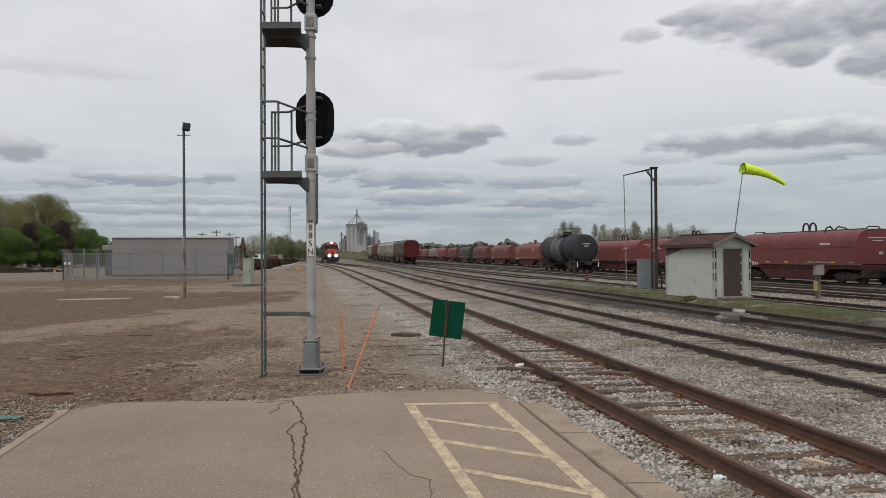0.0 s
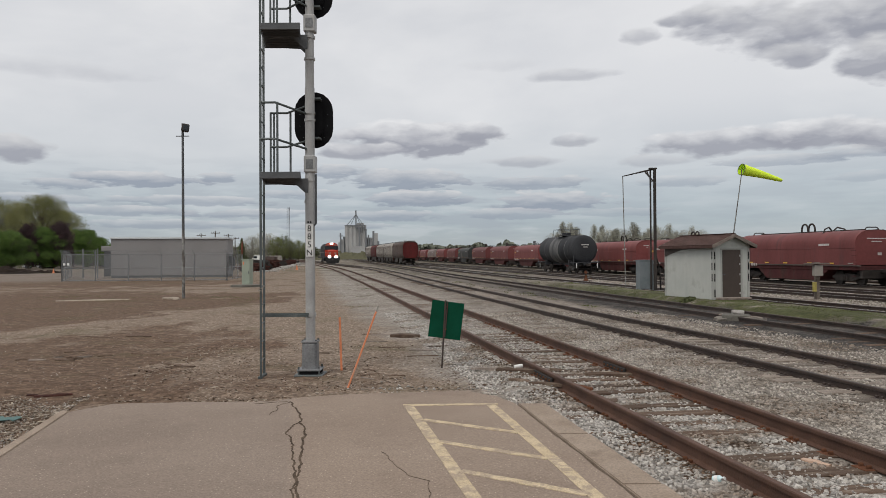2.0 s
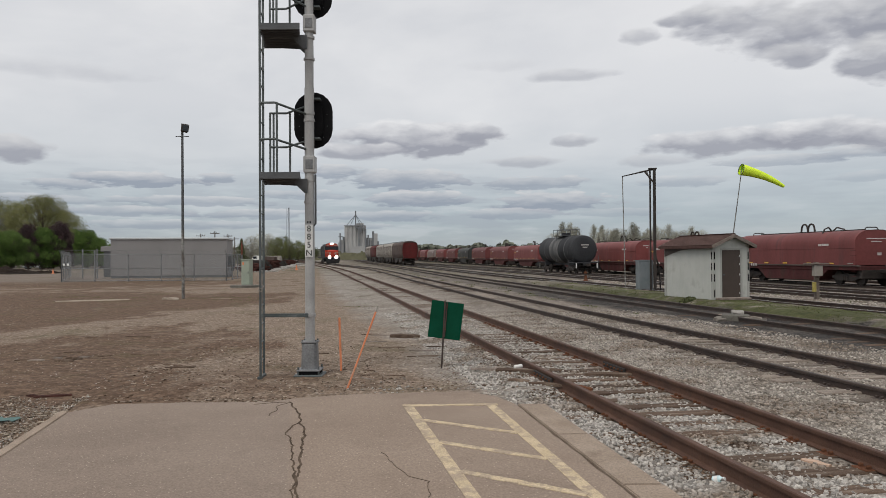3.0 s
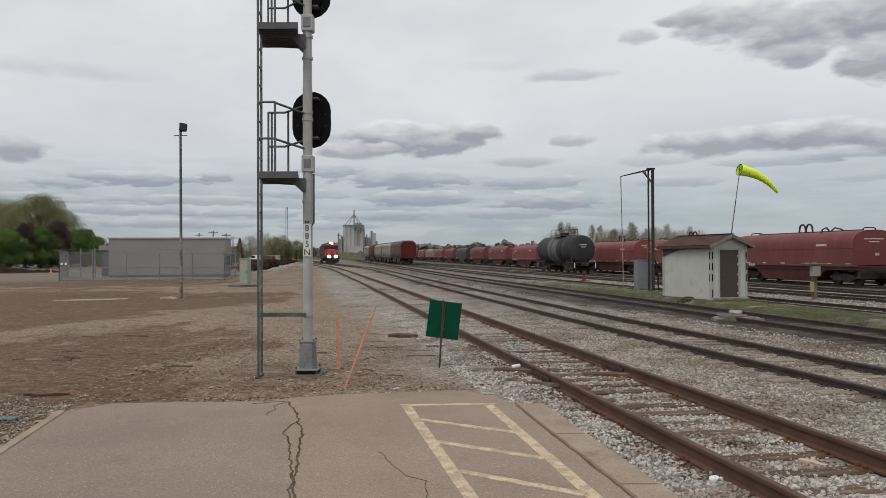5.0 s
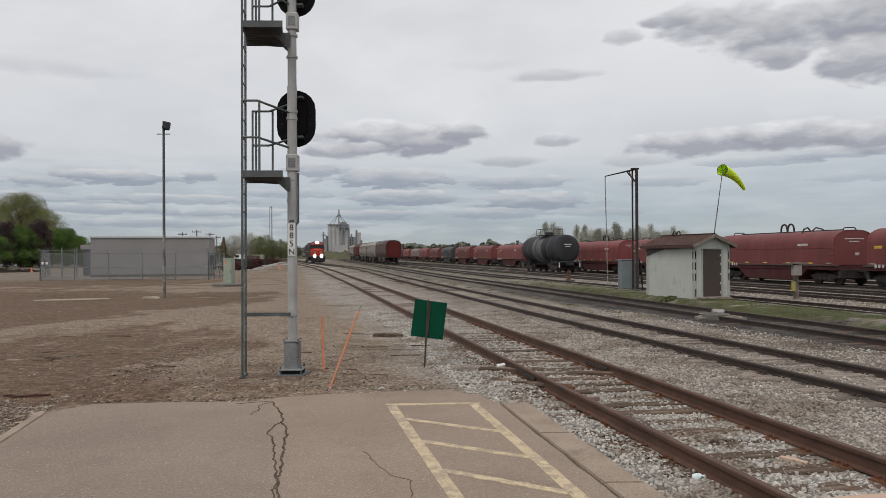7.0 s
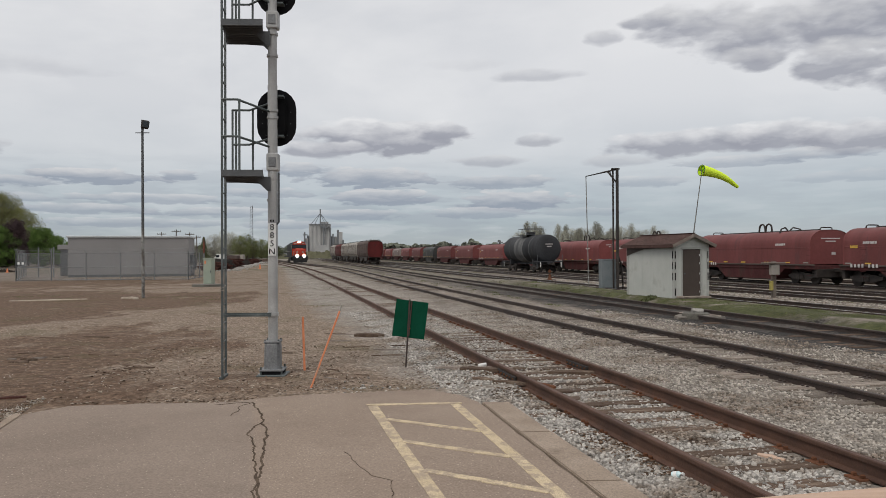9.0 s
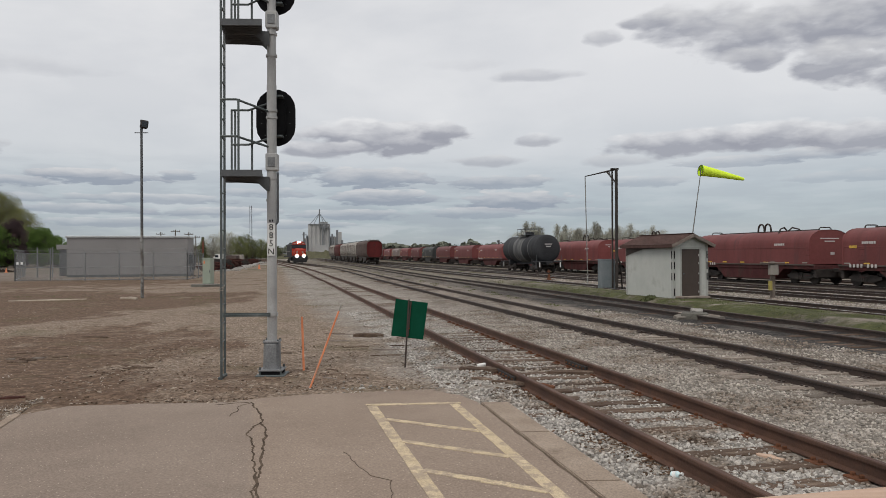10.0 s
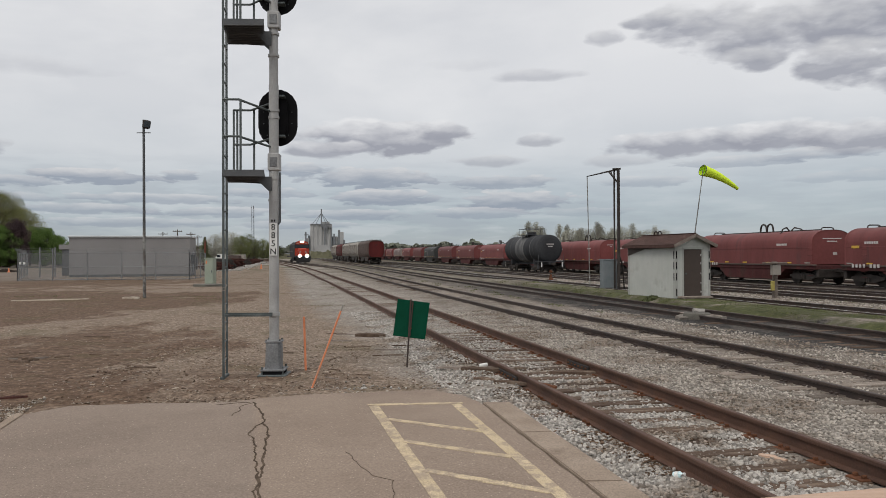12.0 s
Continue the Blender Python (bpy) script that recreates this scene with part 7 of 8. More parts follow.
# ---- station side: pole, cabinet, relay building, fence ----
def floodlight_pole():
    fp = thing("floodlight_pole", "tall thin pole with peeling paint and a dark floodlight", "light pole")
    x, y = -12.93, 36.6
    bm = BM()
    rod(bm, (x, y, -0.05), (x - 0.012, y, 3.4), 0.075, 0.068, 12)
    part("lower_pole", bm, M_POLE, fp, "pole foot with peeling pale paint")
    bm = BM()
    rod(bm, (x - 0.012, y, 3.4), (x - 0.03, y, 8.2), 0.068, 0.058, 12)
    part("upper_pole", bm, M_DARKGREY, fp, "dark upper pole")
    bm = BM()
    rod(bm, (x - 0.36, y, 8.08), (x + 0.30, y, 8.08), 0.022, n=6)
    part("cross_arm", bm, M_DARKGREY, fp)
    bm = BM()
    box(bm, (x - 0.03, y, 8.35), (0.10, 0.10, 0.36), None, 0.01)
    rod(bm, (x - 0.05, y, 8.5), (x - 0.05, y, 8.72), 0.04, n=8)
    part("yoke", bm, M_DARKGREY, fp)
    bm = BM()
    box(bm, (x + 0.12, y - 0.05, 8.48), (0.36, 0.30, 0.40), Matrix.Rotation(radians(8), 3, "Y") @ Matrix.Rotation(radians(25), 3, "Z"), 0.05)
    fl = part("floodlight", bm, M_UNDER, fp, "dark box floodlight")
    bm = BM()
    box(bm, (x + 0.20, y - 0.20, 8.46), (0.26, 0.02, 0.30), Matrix.Rotation(radians(8), 3, "Y") @ Matrix.Rotation(radians(25), 3, "Z"), 0.01)
    part("lens", bm, M_GLASS, fl)


floodlight_pole()


def signal_cabinet():
    sc = thing("signal_cabinet", "pale green metal signal cabinet on a concrete slab", "cabinet", m=pose(-13.55, 50.9, 0, 0, 0, -6))
    bm = BM()
    rod(bm, (0.25, -0.9, -0.1), (0.25, -0.9, 0.15), 1.05, 1.02, 20)
    box(bm, (0, 0, 0.0), (0.9, 0.9, 0.24), None, 0.02)
    part("slab", bm, M_SLAB, sc)
    bm = BM()
    box(bm, (0, 0, 0.99), (0.60, 0.62, 1.74), None, 0.03)
    part("cabinet_body", bm, M_CABINET, sc)
    bm = BM()
    box(bm, (0, 0, 1.88), (0.65, 0.70, 0.06), None, 0.015)
    part("cabinet_roof", bm, M_CABINET, sc)
    bm = BM()
    box(bm, (0.02, -0.321, 0.99), (0.50, 0.02, 1.58), None, 0.006)
    dr = part("cabinet_door", bm, M_CABINET, sc)
    bm = BM()
    box(bm, (-0.16, -0.335, 1.62), (0.10, 0.012, 0.2))
    part("warning_mark", bm, M_ORANGE, dr)
    bm = BM()
    box(bm, (0.2, -0.345, 1.0), (0.04, 0.03, 0.2), None, 0.006)
    part("handle", bm, M_GALV, dr)


signal_cabinet()


def relay_building():
    rb = thing("relay_building", "long low grey panelled equipment building with a pale flat roof edge", "building")
    a, b = Vector((-33.93, 75.05, 0)), Vector((-22.6, 77.0, 0))
    d = (b - a).normalized()
    n = Vector((-d.y, d.x, 0))
    W, D, Hh = (b - a).length, 5.2, 4.05
    m3 = Matrix((d, n, Vector((0, 0, 1)))).transposed()
    rb.matrix_basis = Matrix.Translation(a) @ m3.to_4x4()
    bm = BM()
    box(bm, (W / 2, D / 2, 0.05), (W - 0.06, D - 0.06, 0.5), None, 0.02)
    part("foundation", bm, M_DARKGREY, rb)
    for c, s in (((W / 2, 0.1, 2.1), (W, 0.2, Hh - 0.3)), ((W / 2, D - 0.1, 2.1), (W, 0.2, Hh - 0.3)), ((0.1, D / 2, 2.1), (0.2, D - 0.404, Hh - 0.3)), ((W - 0.1, D / 2, 2.1), (0.2, D - 0.404, Hh - 0.3))):
        bm = BM()
        box(bm, c, s)
        part("wall", bm, M_BLDG, rb)
    bm = BM()
    box(bm, (W / 2, D / 2, 4.06), (W + 0.25, D + 0.25, 0.2), None, 0.03)
    part("roof", bm, M_ROOFCAP, rb, "pale flat roof edge")
    bm = BM()
    box(bm, (W + 0.02, 2.6, 1.4), (0.05, 1.0, 2.1), None, 0.01)
    dr = part("door", bm, M_BOXGREY, rb, "grey steel door")
    for c, s in (((W + 0.2, 1.3, 1.7), (0.4, 0.7, 1.0)), ((W + 0.15, 4.2, 1.3), (0.3, 0.6, 1.4))):
        bm = BM()
        box(bm, c, s, None, 0.03)
        part("wall_unit", bm, M_DARKGREY, rb)
    bm = BM()
    box(bm, (-0.35, 0.6, 1.5), (0.7, 1.0, 2.7), None, 0.03)
    part("side_locker", bm, M_DARKGREY, rb, "dark metal locker against the end wall")
    bm = BM()
    box(bm, (-0.45, 0.6, 3.0), (1.0, 1.2, 0.5), None, 0.05)
    part("air_unit", bm, M_BLDG, rb)


relay_building()


def fence_run(fe, p, q, count, barbed=True, h=2.35):
    """Chain link between two corners: posts, rails, mesh and barbed wire on arms."""
    p, q = Vector((*p, 0)), Vector((*q, 0))
    d = (q - p).normalized()
    for k in range(count + 1):
        c = p.lerp(q, k / count)
        bm = BM()
        rod(bm, (c.x, c.y, -0.1), (c.x, c.y, h + 0.05), 0.05 if k in (0, count) else 0.038, n=8)
        if barbed:
            rod(bm, (c.x, c.y, h), (c.x - 0.15, c.y - 0.1, h + 0.4), 0.025, n=6)
        part("fence_post", bm, M_FENCE, fe)
    for z in (h, 1.15, 0.08):
        bm = BM()
        rod(bm, p + Vector((0, 0, z)), q + Vector((0, 0, z)), 0.022, n=6)
        part("fence_rail", bm, M_FENCE, fe)
    if barbed:
        for k in range(3):
            o = Vector((-0.05 * (k + 1), -0.035 * (k + 1), h + 0.12 * (k + 1)))
            bm = BM()
            rod(bm, p + o, q + o, 0.008, n=4)
            part("barbed_wire", bm, M_FENCE, fe)
    bm = BM()
    m = Matrix.Rotation(math.atan2(d.y, d.x), 3, "Z")
    box(bm, (p + q) / 2 + Vector((0, 0, h / 2 + 0.02)), ((q - p).length, 0.006, h), m)
    part("chain_link", bm, M_WIRE, fe, "grey chain-link mesh")


def build_fence():
    fe = thing("security_fence", "grey chain-link fence with barbed wire round the building", "fence")
    fence_run(fe, (-33.0, 63.6), (-19.0, 64.6), 5)
    fence_run(fe, (-33.0, 63.6), (-41.5, 82.0), 6)
    fence_run(fe, (-19.0, 64.6), (-20.2, 74.0), 3)
    for x, y, h in ((-37.0, 75.5, 3.0), (-36.2, 76.5, 2.9), (-34.9, 74.2, 3.0)):
        bm = BM()
        rod(bm, (x, y, 0), (x, y, h), 0.07, n=8)
        part("gate_post", bm, M_FENCE, fe)
    bm = BM()
    box(bm, (-32.75, 63.5, 1.50), (0.18, 0.02, 0.2))
    box(bm, (-32.4, 63.5, 1.50), (0.18, 0.02, 0.2))
    split_parts("fence_sign", bm, M_WHITE, fe, "small white sign")


build_fence()


def traffic_cone(x, y, s):
    tc = thing("traffic_cone", "orange traffic cone on the gravel", "cone", "traffic cones", pose(x, y, ground_z(x, y)))
    bm = BM()
    rod(bm, (0, 0, 0.03 * s), (0, 0, 0.75 * s), 0.18 * s, 0.03 * s, 14)
    part("cone_body", bm, M_ORANGE, tc)
    bm = BM()
    box(bm, (0, 0, 0.02 * s), (0.42 * s, 0.42 * s, 0.04 * s), None, 0.01)
    part("cone_base", bm, M_ORANGE, tc)


traffic_cone(-21.5, 108.0, 1.0)
traffic_cone(-53.3, 100.5, 0.85)


def scrap_heap(name, x, y, L, W, H, material, label, category, seed, rz=0):
    """A long uneven heap."""
    bm = BM()
    nx, ny = 56, 16
    rows = []
    for i in range(nx + 1):
        u = i / nx * 2 - 1
        row = []
        for j in range(ny + 1):
            v = j / ny * 2 - 1
            k = max(0, 1 - abs(u) ** 3) * max(0, 1 - v * v)
            row.append((u * L / 2, v * W / 2, -0.1 + H * k * (0.75 + 0.5 * noise.noise((u * 6, v * 3, seed))) + 0.4 * H * noise.noise((u * 17, v * 7, seed)) * k))
        rows.append(row)
    loft(bm, rows, closed=False)
    ob = solid(name, bm, material, label, category)
    ob.matrix_basis = pose(x, y, 0, 0, 0, rz)


scrap_heap("soil_heap", -70.0, 101.0, 30.0, 9.0, 1.45, M_MULCH, "long dark heap of soil", "soil heap", 1)
scrap_heap("soil_heap", -56.0, 103.0, 6.0, 4.0, 0.5, M_MULCH, "low dark spread of soil", "soil heap", 2)
scrap_heap("grass_berm", -32.0, 335.0, 70.0, 26.0, 5.0, M_BERM, "long low grassy berm before the grain elevator", "berm", 5)
scrap_heap("spoil_heap", -29.0, 150.0, 16.0, 5.0, 0.6, M_GREYCONC, "low pale heap of gravel by the track", "gravel heap", 3, 60)


def tie_stack(x, y, rz, n, rows, label, material):
    """Untidy stack of old ties and scrap lying crosswise, lower towards its ends."""
    ts = thing("tie_stack", label, "timber stack", "stacks along the siding", pose(x, y, 0, 0, 0, rz))
    rng = random.Random(int(abs(x * 10)))
    bmm = BM()
    box(bmm, (0, 0, 0), (0.23, 2.6, 0.2), None, 0.015)
    me = mesh_of("timber", bmm, material)
    for r in range(rows):
        for k in range(n):
            if r > rows * (0.45 + 0.55 * math.sin(math.pi * (k + 0.5) / n)) + rng.uniform(-1.6, 0.6):
                continue
            ob = new("timber", me)
            ob.parent = ts
            ob.matrix_basis = pose((k - n / 2) * 0.34 + rng.uniform(-0.1, 0.1), rng.uniform(-0.5, 0.5), 0.1 + r * 0.2, rng.uniform(-7, 7), 0, rng.uniform(-14, 14))


for k, (x, y, rows) in enumerate(((-27.9, 108, 6), (-29.2, 116, 8), (-31.0, 126, 8), (-32.2, 137, 8), (-33.6, 149, 7), (-35.2, 161, 7), (-36.6, 174, 7), (-38.6, 188, 6))):
    tie_stack(x, y, 76 + 3 * k, 14, rows, "dark reddish stack of old ties and scrap beside the siding", (M_SCRAP, M_UNDER, M_SCRAP)[k % 3])


def siding_spots(rng, count):
    """Pale broken concrete and stones at the foot of the stacks."""
    y = rng.uniform(100, 190, count)
    x = -25.3 - 0.137 * (y - 104) + rng.normal(0, 0.8, count)
    return np.stack([x, y, np.array([ground_z(a, b) for a, b in zip(x, y)]) + 0.05], -1)


scatter_stones("siding_rubble", 420, siding_spots, (0.06, 0.26), M_GREYCONC, "pale broken rubble at the foot of the stacks", 41, 0.5)


def furled_flag():
    ff = thing("furled_flag", "rusty orange furled flag on a thin pole", "flag", m=pose(-18.6, 68.0, 0))
    bm = BM()
    rod(bm, (0, 0, -0.1), (0, 0, 3.4), 0.03, n=8)
    part("pole", bm, M_FENCE, ff)
    bm = BM()
    loft(bm, [[(0.02 + w * math.cos(a), 0.6 * w * math.sin(a) - 0.05, z) for a in np.linspace(0, 6.283, 9)[:-1]] for z, w in ((2.3, 0.05), (2.6, 0.11), (3.0, 0.10), (3.3, 0.06), (3.6, 0.02))])
    part("cloth", bm, mat("rust_orange_cloth", (0.10, 0.032, 0.018), (0.16, 0.05, 0.025), 5, 30), ff)


furled_flag()


def px_x(px, y):
    """Across-position of a bearing at depth y: px runs along a ruler with 784 straight ahead and 1300 steps to the depth."""
    return (px - 784) / 1300 * y


def parked_vehicle(name, label, x, y, rz, paint, L=4.5, H=1.5, van=False):
    pv = thing(name, label, "vehicle", "parked vehicles", pose(x, y, 0, 0, 0, rz))
    bm = BM()
    if van:
        o = ((-L / 2, 0.4), (L / 2, 0.4), (L / 2, H - 0.1), (L / 2 - 0.2, H), (-L / 2 + 0.9, H), (-L / 2 + 0.3, H * 0.6), (-L / 2, H * 0.5))
    else:
        o = ((-L / 2, 0.3), (L / 2, 0.3), (L / 2, 0.8), (L / 2 - 0.5, 0.92), (L / 2 - 1.1, H), (-L / 2 + 1.7, H), (-L / 2 + 1.0, 0.92), (-L / 2 + 0.1, 0.78))
    prism(bm, o, (1, 0, 0), (0, 0, 1), (0, -0.85, 0), (0, 1.7, 0))
    bmesh.ops.bevel(bm, geom=bm.edges[:], offset=0.05, segments=2, affect="EDGES")
    part("body", bm, paint, pv)
    for s in (-1, 1):
        bm = BM()
        box(bm, (0.0 if not van else -L / 2 + 1.2, s * 0.855, H * 0.8), (L * 0.38 if not van else 1.0, 0.02, H * 0.24), None, 0.005)
        part("side_window", bm, M_GLASS, pv)
        for u in (-L / 2 + 0.85, L / 2 - 0.85):
            bm = BM()
            rod(bm, (u, s * 0.72, 0.33), (u, s * 0.90, 0.33), 0.33, n=18)
            wh = part("wheel", bm, M_RUBBER, pv)
            bm = BM()
            rod(bm, (u, s * 0.895, 0.33), (u, s * 0.91, 0.33), 0.2, n=14)
            part("rim", bm, M_GALV, wh)


parked_vehicle("parked_car", "silver parked saloon car beyond the soil heap", -83.2, 150, 5, M_CARSILVER)
parked_vehicle("parked_car", "white parked car beyond the soil heap", -79.8, 152, 8, M_CARWHITE)
parked_vehicle("parked_van", "white van parked behind the fence", -78.0, 165, 10, M_CARWHITE, 5.2, 2.2, True)
parked_vehicle("parked_truck", "dull brown truck parked by the siding", px_x(474, 215), 215, -20, M_CARBROWN, 5.5, 2.3, True)
parked_vehicle("parked_trailer", "long white trailer parked far off", px_x(484, 232), 232, -6, M_CARWHITE, 5.0, 2.6, True)
parked_vehicle("parked_trailer", "white trailer parked behind the cabinet", px_x(456, 200), 200, -6, M_WHITE, 3.2, 2.6, True)


# ---- trees ----
def tree_meshes(seed, height, spread, leaf_mat, leaf, leaf_size, clumps, trunk_h=0.25, upright=0.0, wood_mat=M_BARK):
    """Trunk with limbs, and a crown of many small leaves gathered round the limb ends."""
    rng = random.Random(seed)
    bm = BM()
    rod(bm, (0, 0, -0.3), (0.1, 0, height * trunk_h), height * 0.022, height * 0.016, 8)
    ends = []
    for k in range(clumps):
        a = k * 2.4 + rng.uniform(-0.5, 0.5)
        f = (k + 0.5) / clumps
        z = height * (trunk_h + (1 - trunk_h) * (0.10 + 0.86 * f))
        prof = math.sin(math.pi * min(1, 0.16 + 0.80 * f)) ** 0.7
        r = spread * prof * rng.uniform(0.35, 1.0)
        e = Vector((r * math.cos(a), r * math.sin(a), z))
        s = Vector((0, 0, height * (trunk_h * 0.8 + 0.55 * f * (1 - trunk_h))))
        mid = s.lerp(e, 0.5) + Vector((0, 0, height * 0.03))
        rod(bm, s, mid, height * 0.008 * (1.2 - f), height * 0.005, 5, False)
        rod(bm, mid, e, height * 0.005, height * 0.002, 5, False)
        ends.append((e, spread * rng.uniform(0.16, 0.34)))
    rod(bm, (0.1, 0, height * trunk_h), (0, 0, height * 0.9), height * 0.016, height * 0.004, 6)
    wood = mesh_of("trunk", bm, wood_mat)
    verts, faces = [], []
    for _ in range(leaf):
        e, r = rng.choice(ends)
        while True:
            p = Vector((rng.uniform(-1, 1), rng.uniform(-1, 1), rng.uniform(-1, 1)))
            if p.length < 1:
                break
        p = e + Vector((p.x * r, p.y * r, p.z * r * (0.75 + upright)))
        n1 = Vector((rng.gauss(0, 1), rng.gauss(0, 1), rng.gauss(0, 1))).normalized()
        n2 = n1.orthogonal().normalized()
        s = leaf_size * rng.uniform(0.5, 1.2)
        i = len(verts)
        verts += [p - n1 * s, p + n2 * s * 0.55, p + n1 * s, p - n2 * s * 0.55]
        faces.append((i, i + 1, i + 2, i + 3))
    me = bpy.data.meshes.new("crown")
    me.from_pydata(verts, [], faces)
    me.materials.append(leaf_mat)
    return wood, me


def plant(meshes, name, label, x, y, s, rz, group, sz=1.0):
    tr = thing(name, label, "tree", group, pose(x, y, 0, 0, 0, rz))
    tr.scale = (s, s, s * sz)
    for nm, me in zip(("trunk", "crown"), meshes):
        ob = new(nm, me)
        ob.parent = tr


OAK = tree_meshes(1, 17.0, 8.0, M_LEAF_OLIVE, 34000, 0.135, 130, 0.16)
MAPLE = tree_meshes(2, 9.0, 4.6, M_LEAF_GREEN, 26000, 0.125, 90, 0.02)
PLUM = tree_meshes(3, 10.0, 3.4, M_LEAF_PURPLE, 16000, 0.13, 60, 0.03, 0.3)
POPLAR = tree_meshes(4, 15.0, 2.6, M_LEAF_HAZE, 8000, 0.11, 110, 0.10, 0.9, M_BARK_PALE)
THIN = tree_meshes(5, 13.0, 5.5, M_LEAF_HAZE, 7500, 0.12, 100, 0.16, 0.1, M_BARK_PALE)
SPRING = tree_meshes(8, 12.0, 5.0, M_LEAF_SPRING, 9000, 0.15, 70, 0.12, 0.3)
DARK = tree_meshes(6, 11.0, 5.5, M_LEAF_DARK, 8000, 0.18, 60, 0.12)


for px, y, s, rz in ((75, 160, 0.92, 0), (25, 175, 0.92, 60), (-25, 165, 0.95, 120), (-90, 160, 1.0, 200), (110, 190, 0.85, 33)):
    plant(OAK, "tree", "tall spreading tree with thin olive spring leaves", px_x(px, y), y, s, rz, "trees past the car park")
for px, y, s, rz in ((155, 150, 0.86, 10), (178, 158, 0.72, 80), (75, 140, 0.88, 40), (20, 132, 0.78, 90), (-15, 128, 0.8, 140), (130, 175, 1.0, 70), (95, 148, 0.7, 20)):
    plant(MAPLE, "tree", "dense fresh green tree", px_x(px, y), y, s, rz, "trees past the car park")
for px, y, s, rz in ((50, 138, 0.84, 0), (108, 142, 0.90, 120)):
    plant(PLUM, "tree", "dark tree with dense purple leaves", px_x(px, y), y, s, rz, "trees past the car park")
for k, px in enumerate((982, 1001, 1009, 1038, 1066, 1088, 1106, 1127, 1141, 1166, 1190, 1225, 1240, 988, 996, 1004, 1013, 1021, 1030, 1052, 1060, 1074, 1083, 1092, 1101, 1110, 1121, 1133, 1148, 1160, 1172, 1184, 1197, 1212)):
    y = 265 + 11 * math.sin(k * 2.1)
    plant(POPLAR if k % 3 else THIN, "tree", "tall thin tree coming into leaf behind the yard", px_x(px, y), y, 0.80 + 0.12 * math.sin(k * 3.7), 37 * k, "trees behind the yard")
for k, (px, y, s, kind) in enumerate(((446, 290, 0.8, 1), (462, 310, 0.95, 1), (474, 300, 0.9, 1), (490, 285, 0.8, 2), (502, 300, 0.88, 2), (513, 292, 0.7, 2), (528, 300, 0.72, 2), (543, 310, 0.7, 0),
                                  (430, 300, 0.7, 0), (232, 310, 0.8, 1), (385, 320, 0.75, 0), (405, 310, 0.7, 1), (555, 330, 0.6, 0))):
    plant((DARK, THIN, SPRING)[kind], "tree", "far tree coming into leaf beyond the yard", px_x(px, y), y, s, 53 * k, "trees far beyond")


def conifer():
    tr = thing("conifer", "dark narrow conifer behind the cabinet", "tree", m=pose(px_x(428, 210), 210, 0))
    bm = BM()
    rod(bm, (0, 0, -0.2), (0, 0, 7.2), 0.2, 0.04, 8)
    part("trunk", bm, M_BARK, tr)
    rng = random.Random(7)
    verts, faces = [], []
    for _ in range(3000):
        z = 7.2 * rng.random() ** 1.3 + 0.4
        r = (7.8 - z) * 0.26 * rng.random() ** 0.5
        a = rng.uniform(0, 6.28)
        p = Vector((r * math.cos(a), r * math.sin(a), z))
        o = Vector((math.cos(a), math.sin(a), -0.5)) * rng.uniform(0.2, 0.5)
        w = Vector((-math.sin(a), math.cos(a), 0)) * 0.12
        i = len(verts)
        verts += [p - w, p + w, p + o]
        faces.append((i, i + 1, i + 2))
    ob = raw_mesh("crown", verts, faces, M_LEAF_DARK)
    ob.parent = tr


conifer()


def far_woods():
    """Long low belt of woods on the horizon, as one mass of leaf clumps."""
    rng = random.Random(21)
    verts, faces = [], []
    for px in np.arange(-150, 1850, 0.55):
        y = 520 + 60 * noise.noise((px * 0.02, 0, 3))
        x = px_x(px, y)
        top = 7.5 + 5.0 * noise.noise((px * 0.035, 0, 0)) + 2.5 * noise.noise((px * 0.15, 0, 6)) + (2.0 if 740 < px < 1000 else 0)
        for _ in range(14):
            z = top * rng.random() ** 0.6
            c = Vector((x + rng.uniform(-1, 1), y + rng.uniform(-8, 8), max(0.2, z)))
            s = rng.uniform(0.5, 1.5)
            n1 = Vector((rng.gauss(0, 1), rng.gauss(0, 1), rng.gauss(0, 1))).normalized()
            n2 = n1.orthogonal()
            i = len(verts)
            verts += [c - n1 * s, c + n2 * s, c + n1 * s, c - n2 * s]
            faces.append((i, i + 1, i + 2, i + 3))
    # the distance haze is mixed into the pale leaf colour
    tagged(raw_mesh("far_woods", verts, faces, mat("hazy_woods", (0.12, 0.132, 0.10), (0.165, 0.172, 0.135), 0.05, 0.5, 0.95, 0, island=0.3)), "low belt of hazy woods along the horizon", "woods", kind="stuff")


far_woods()


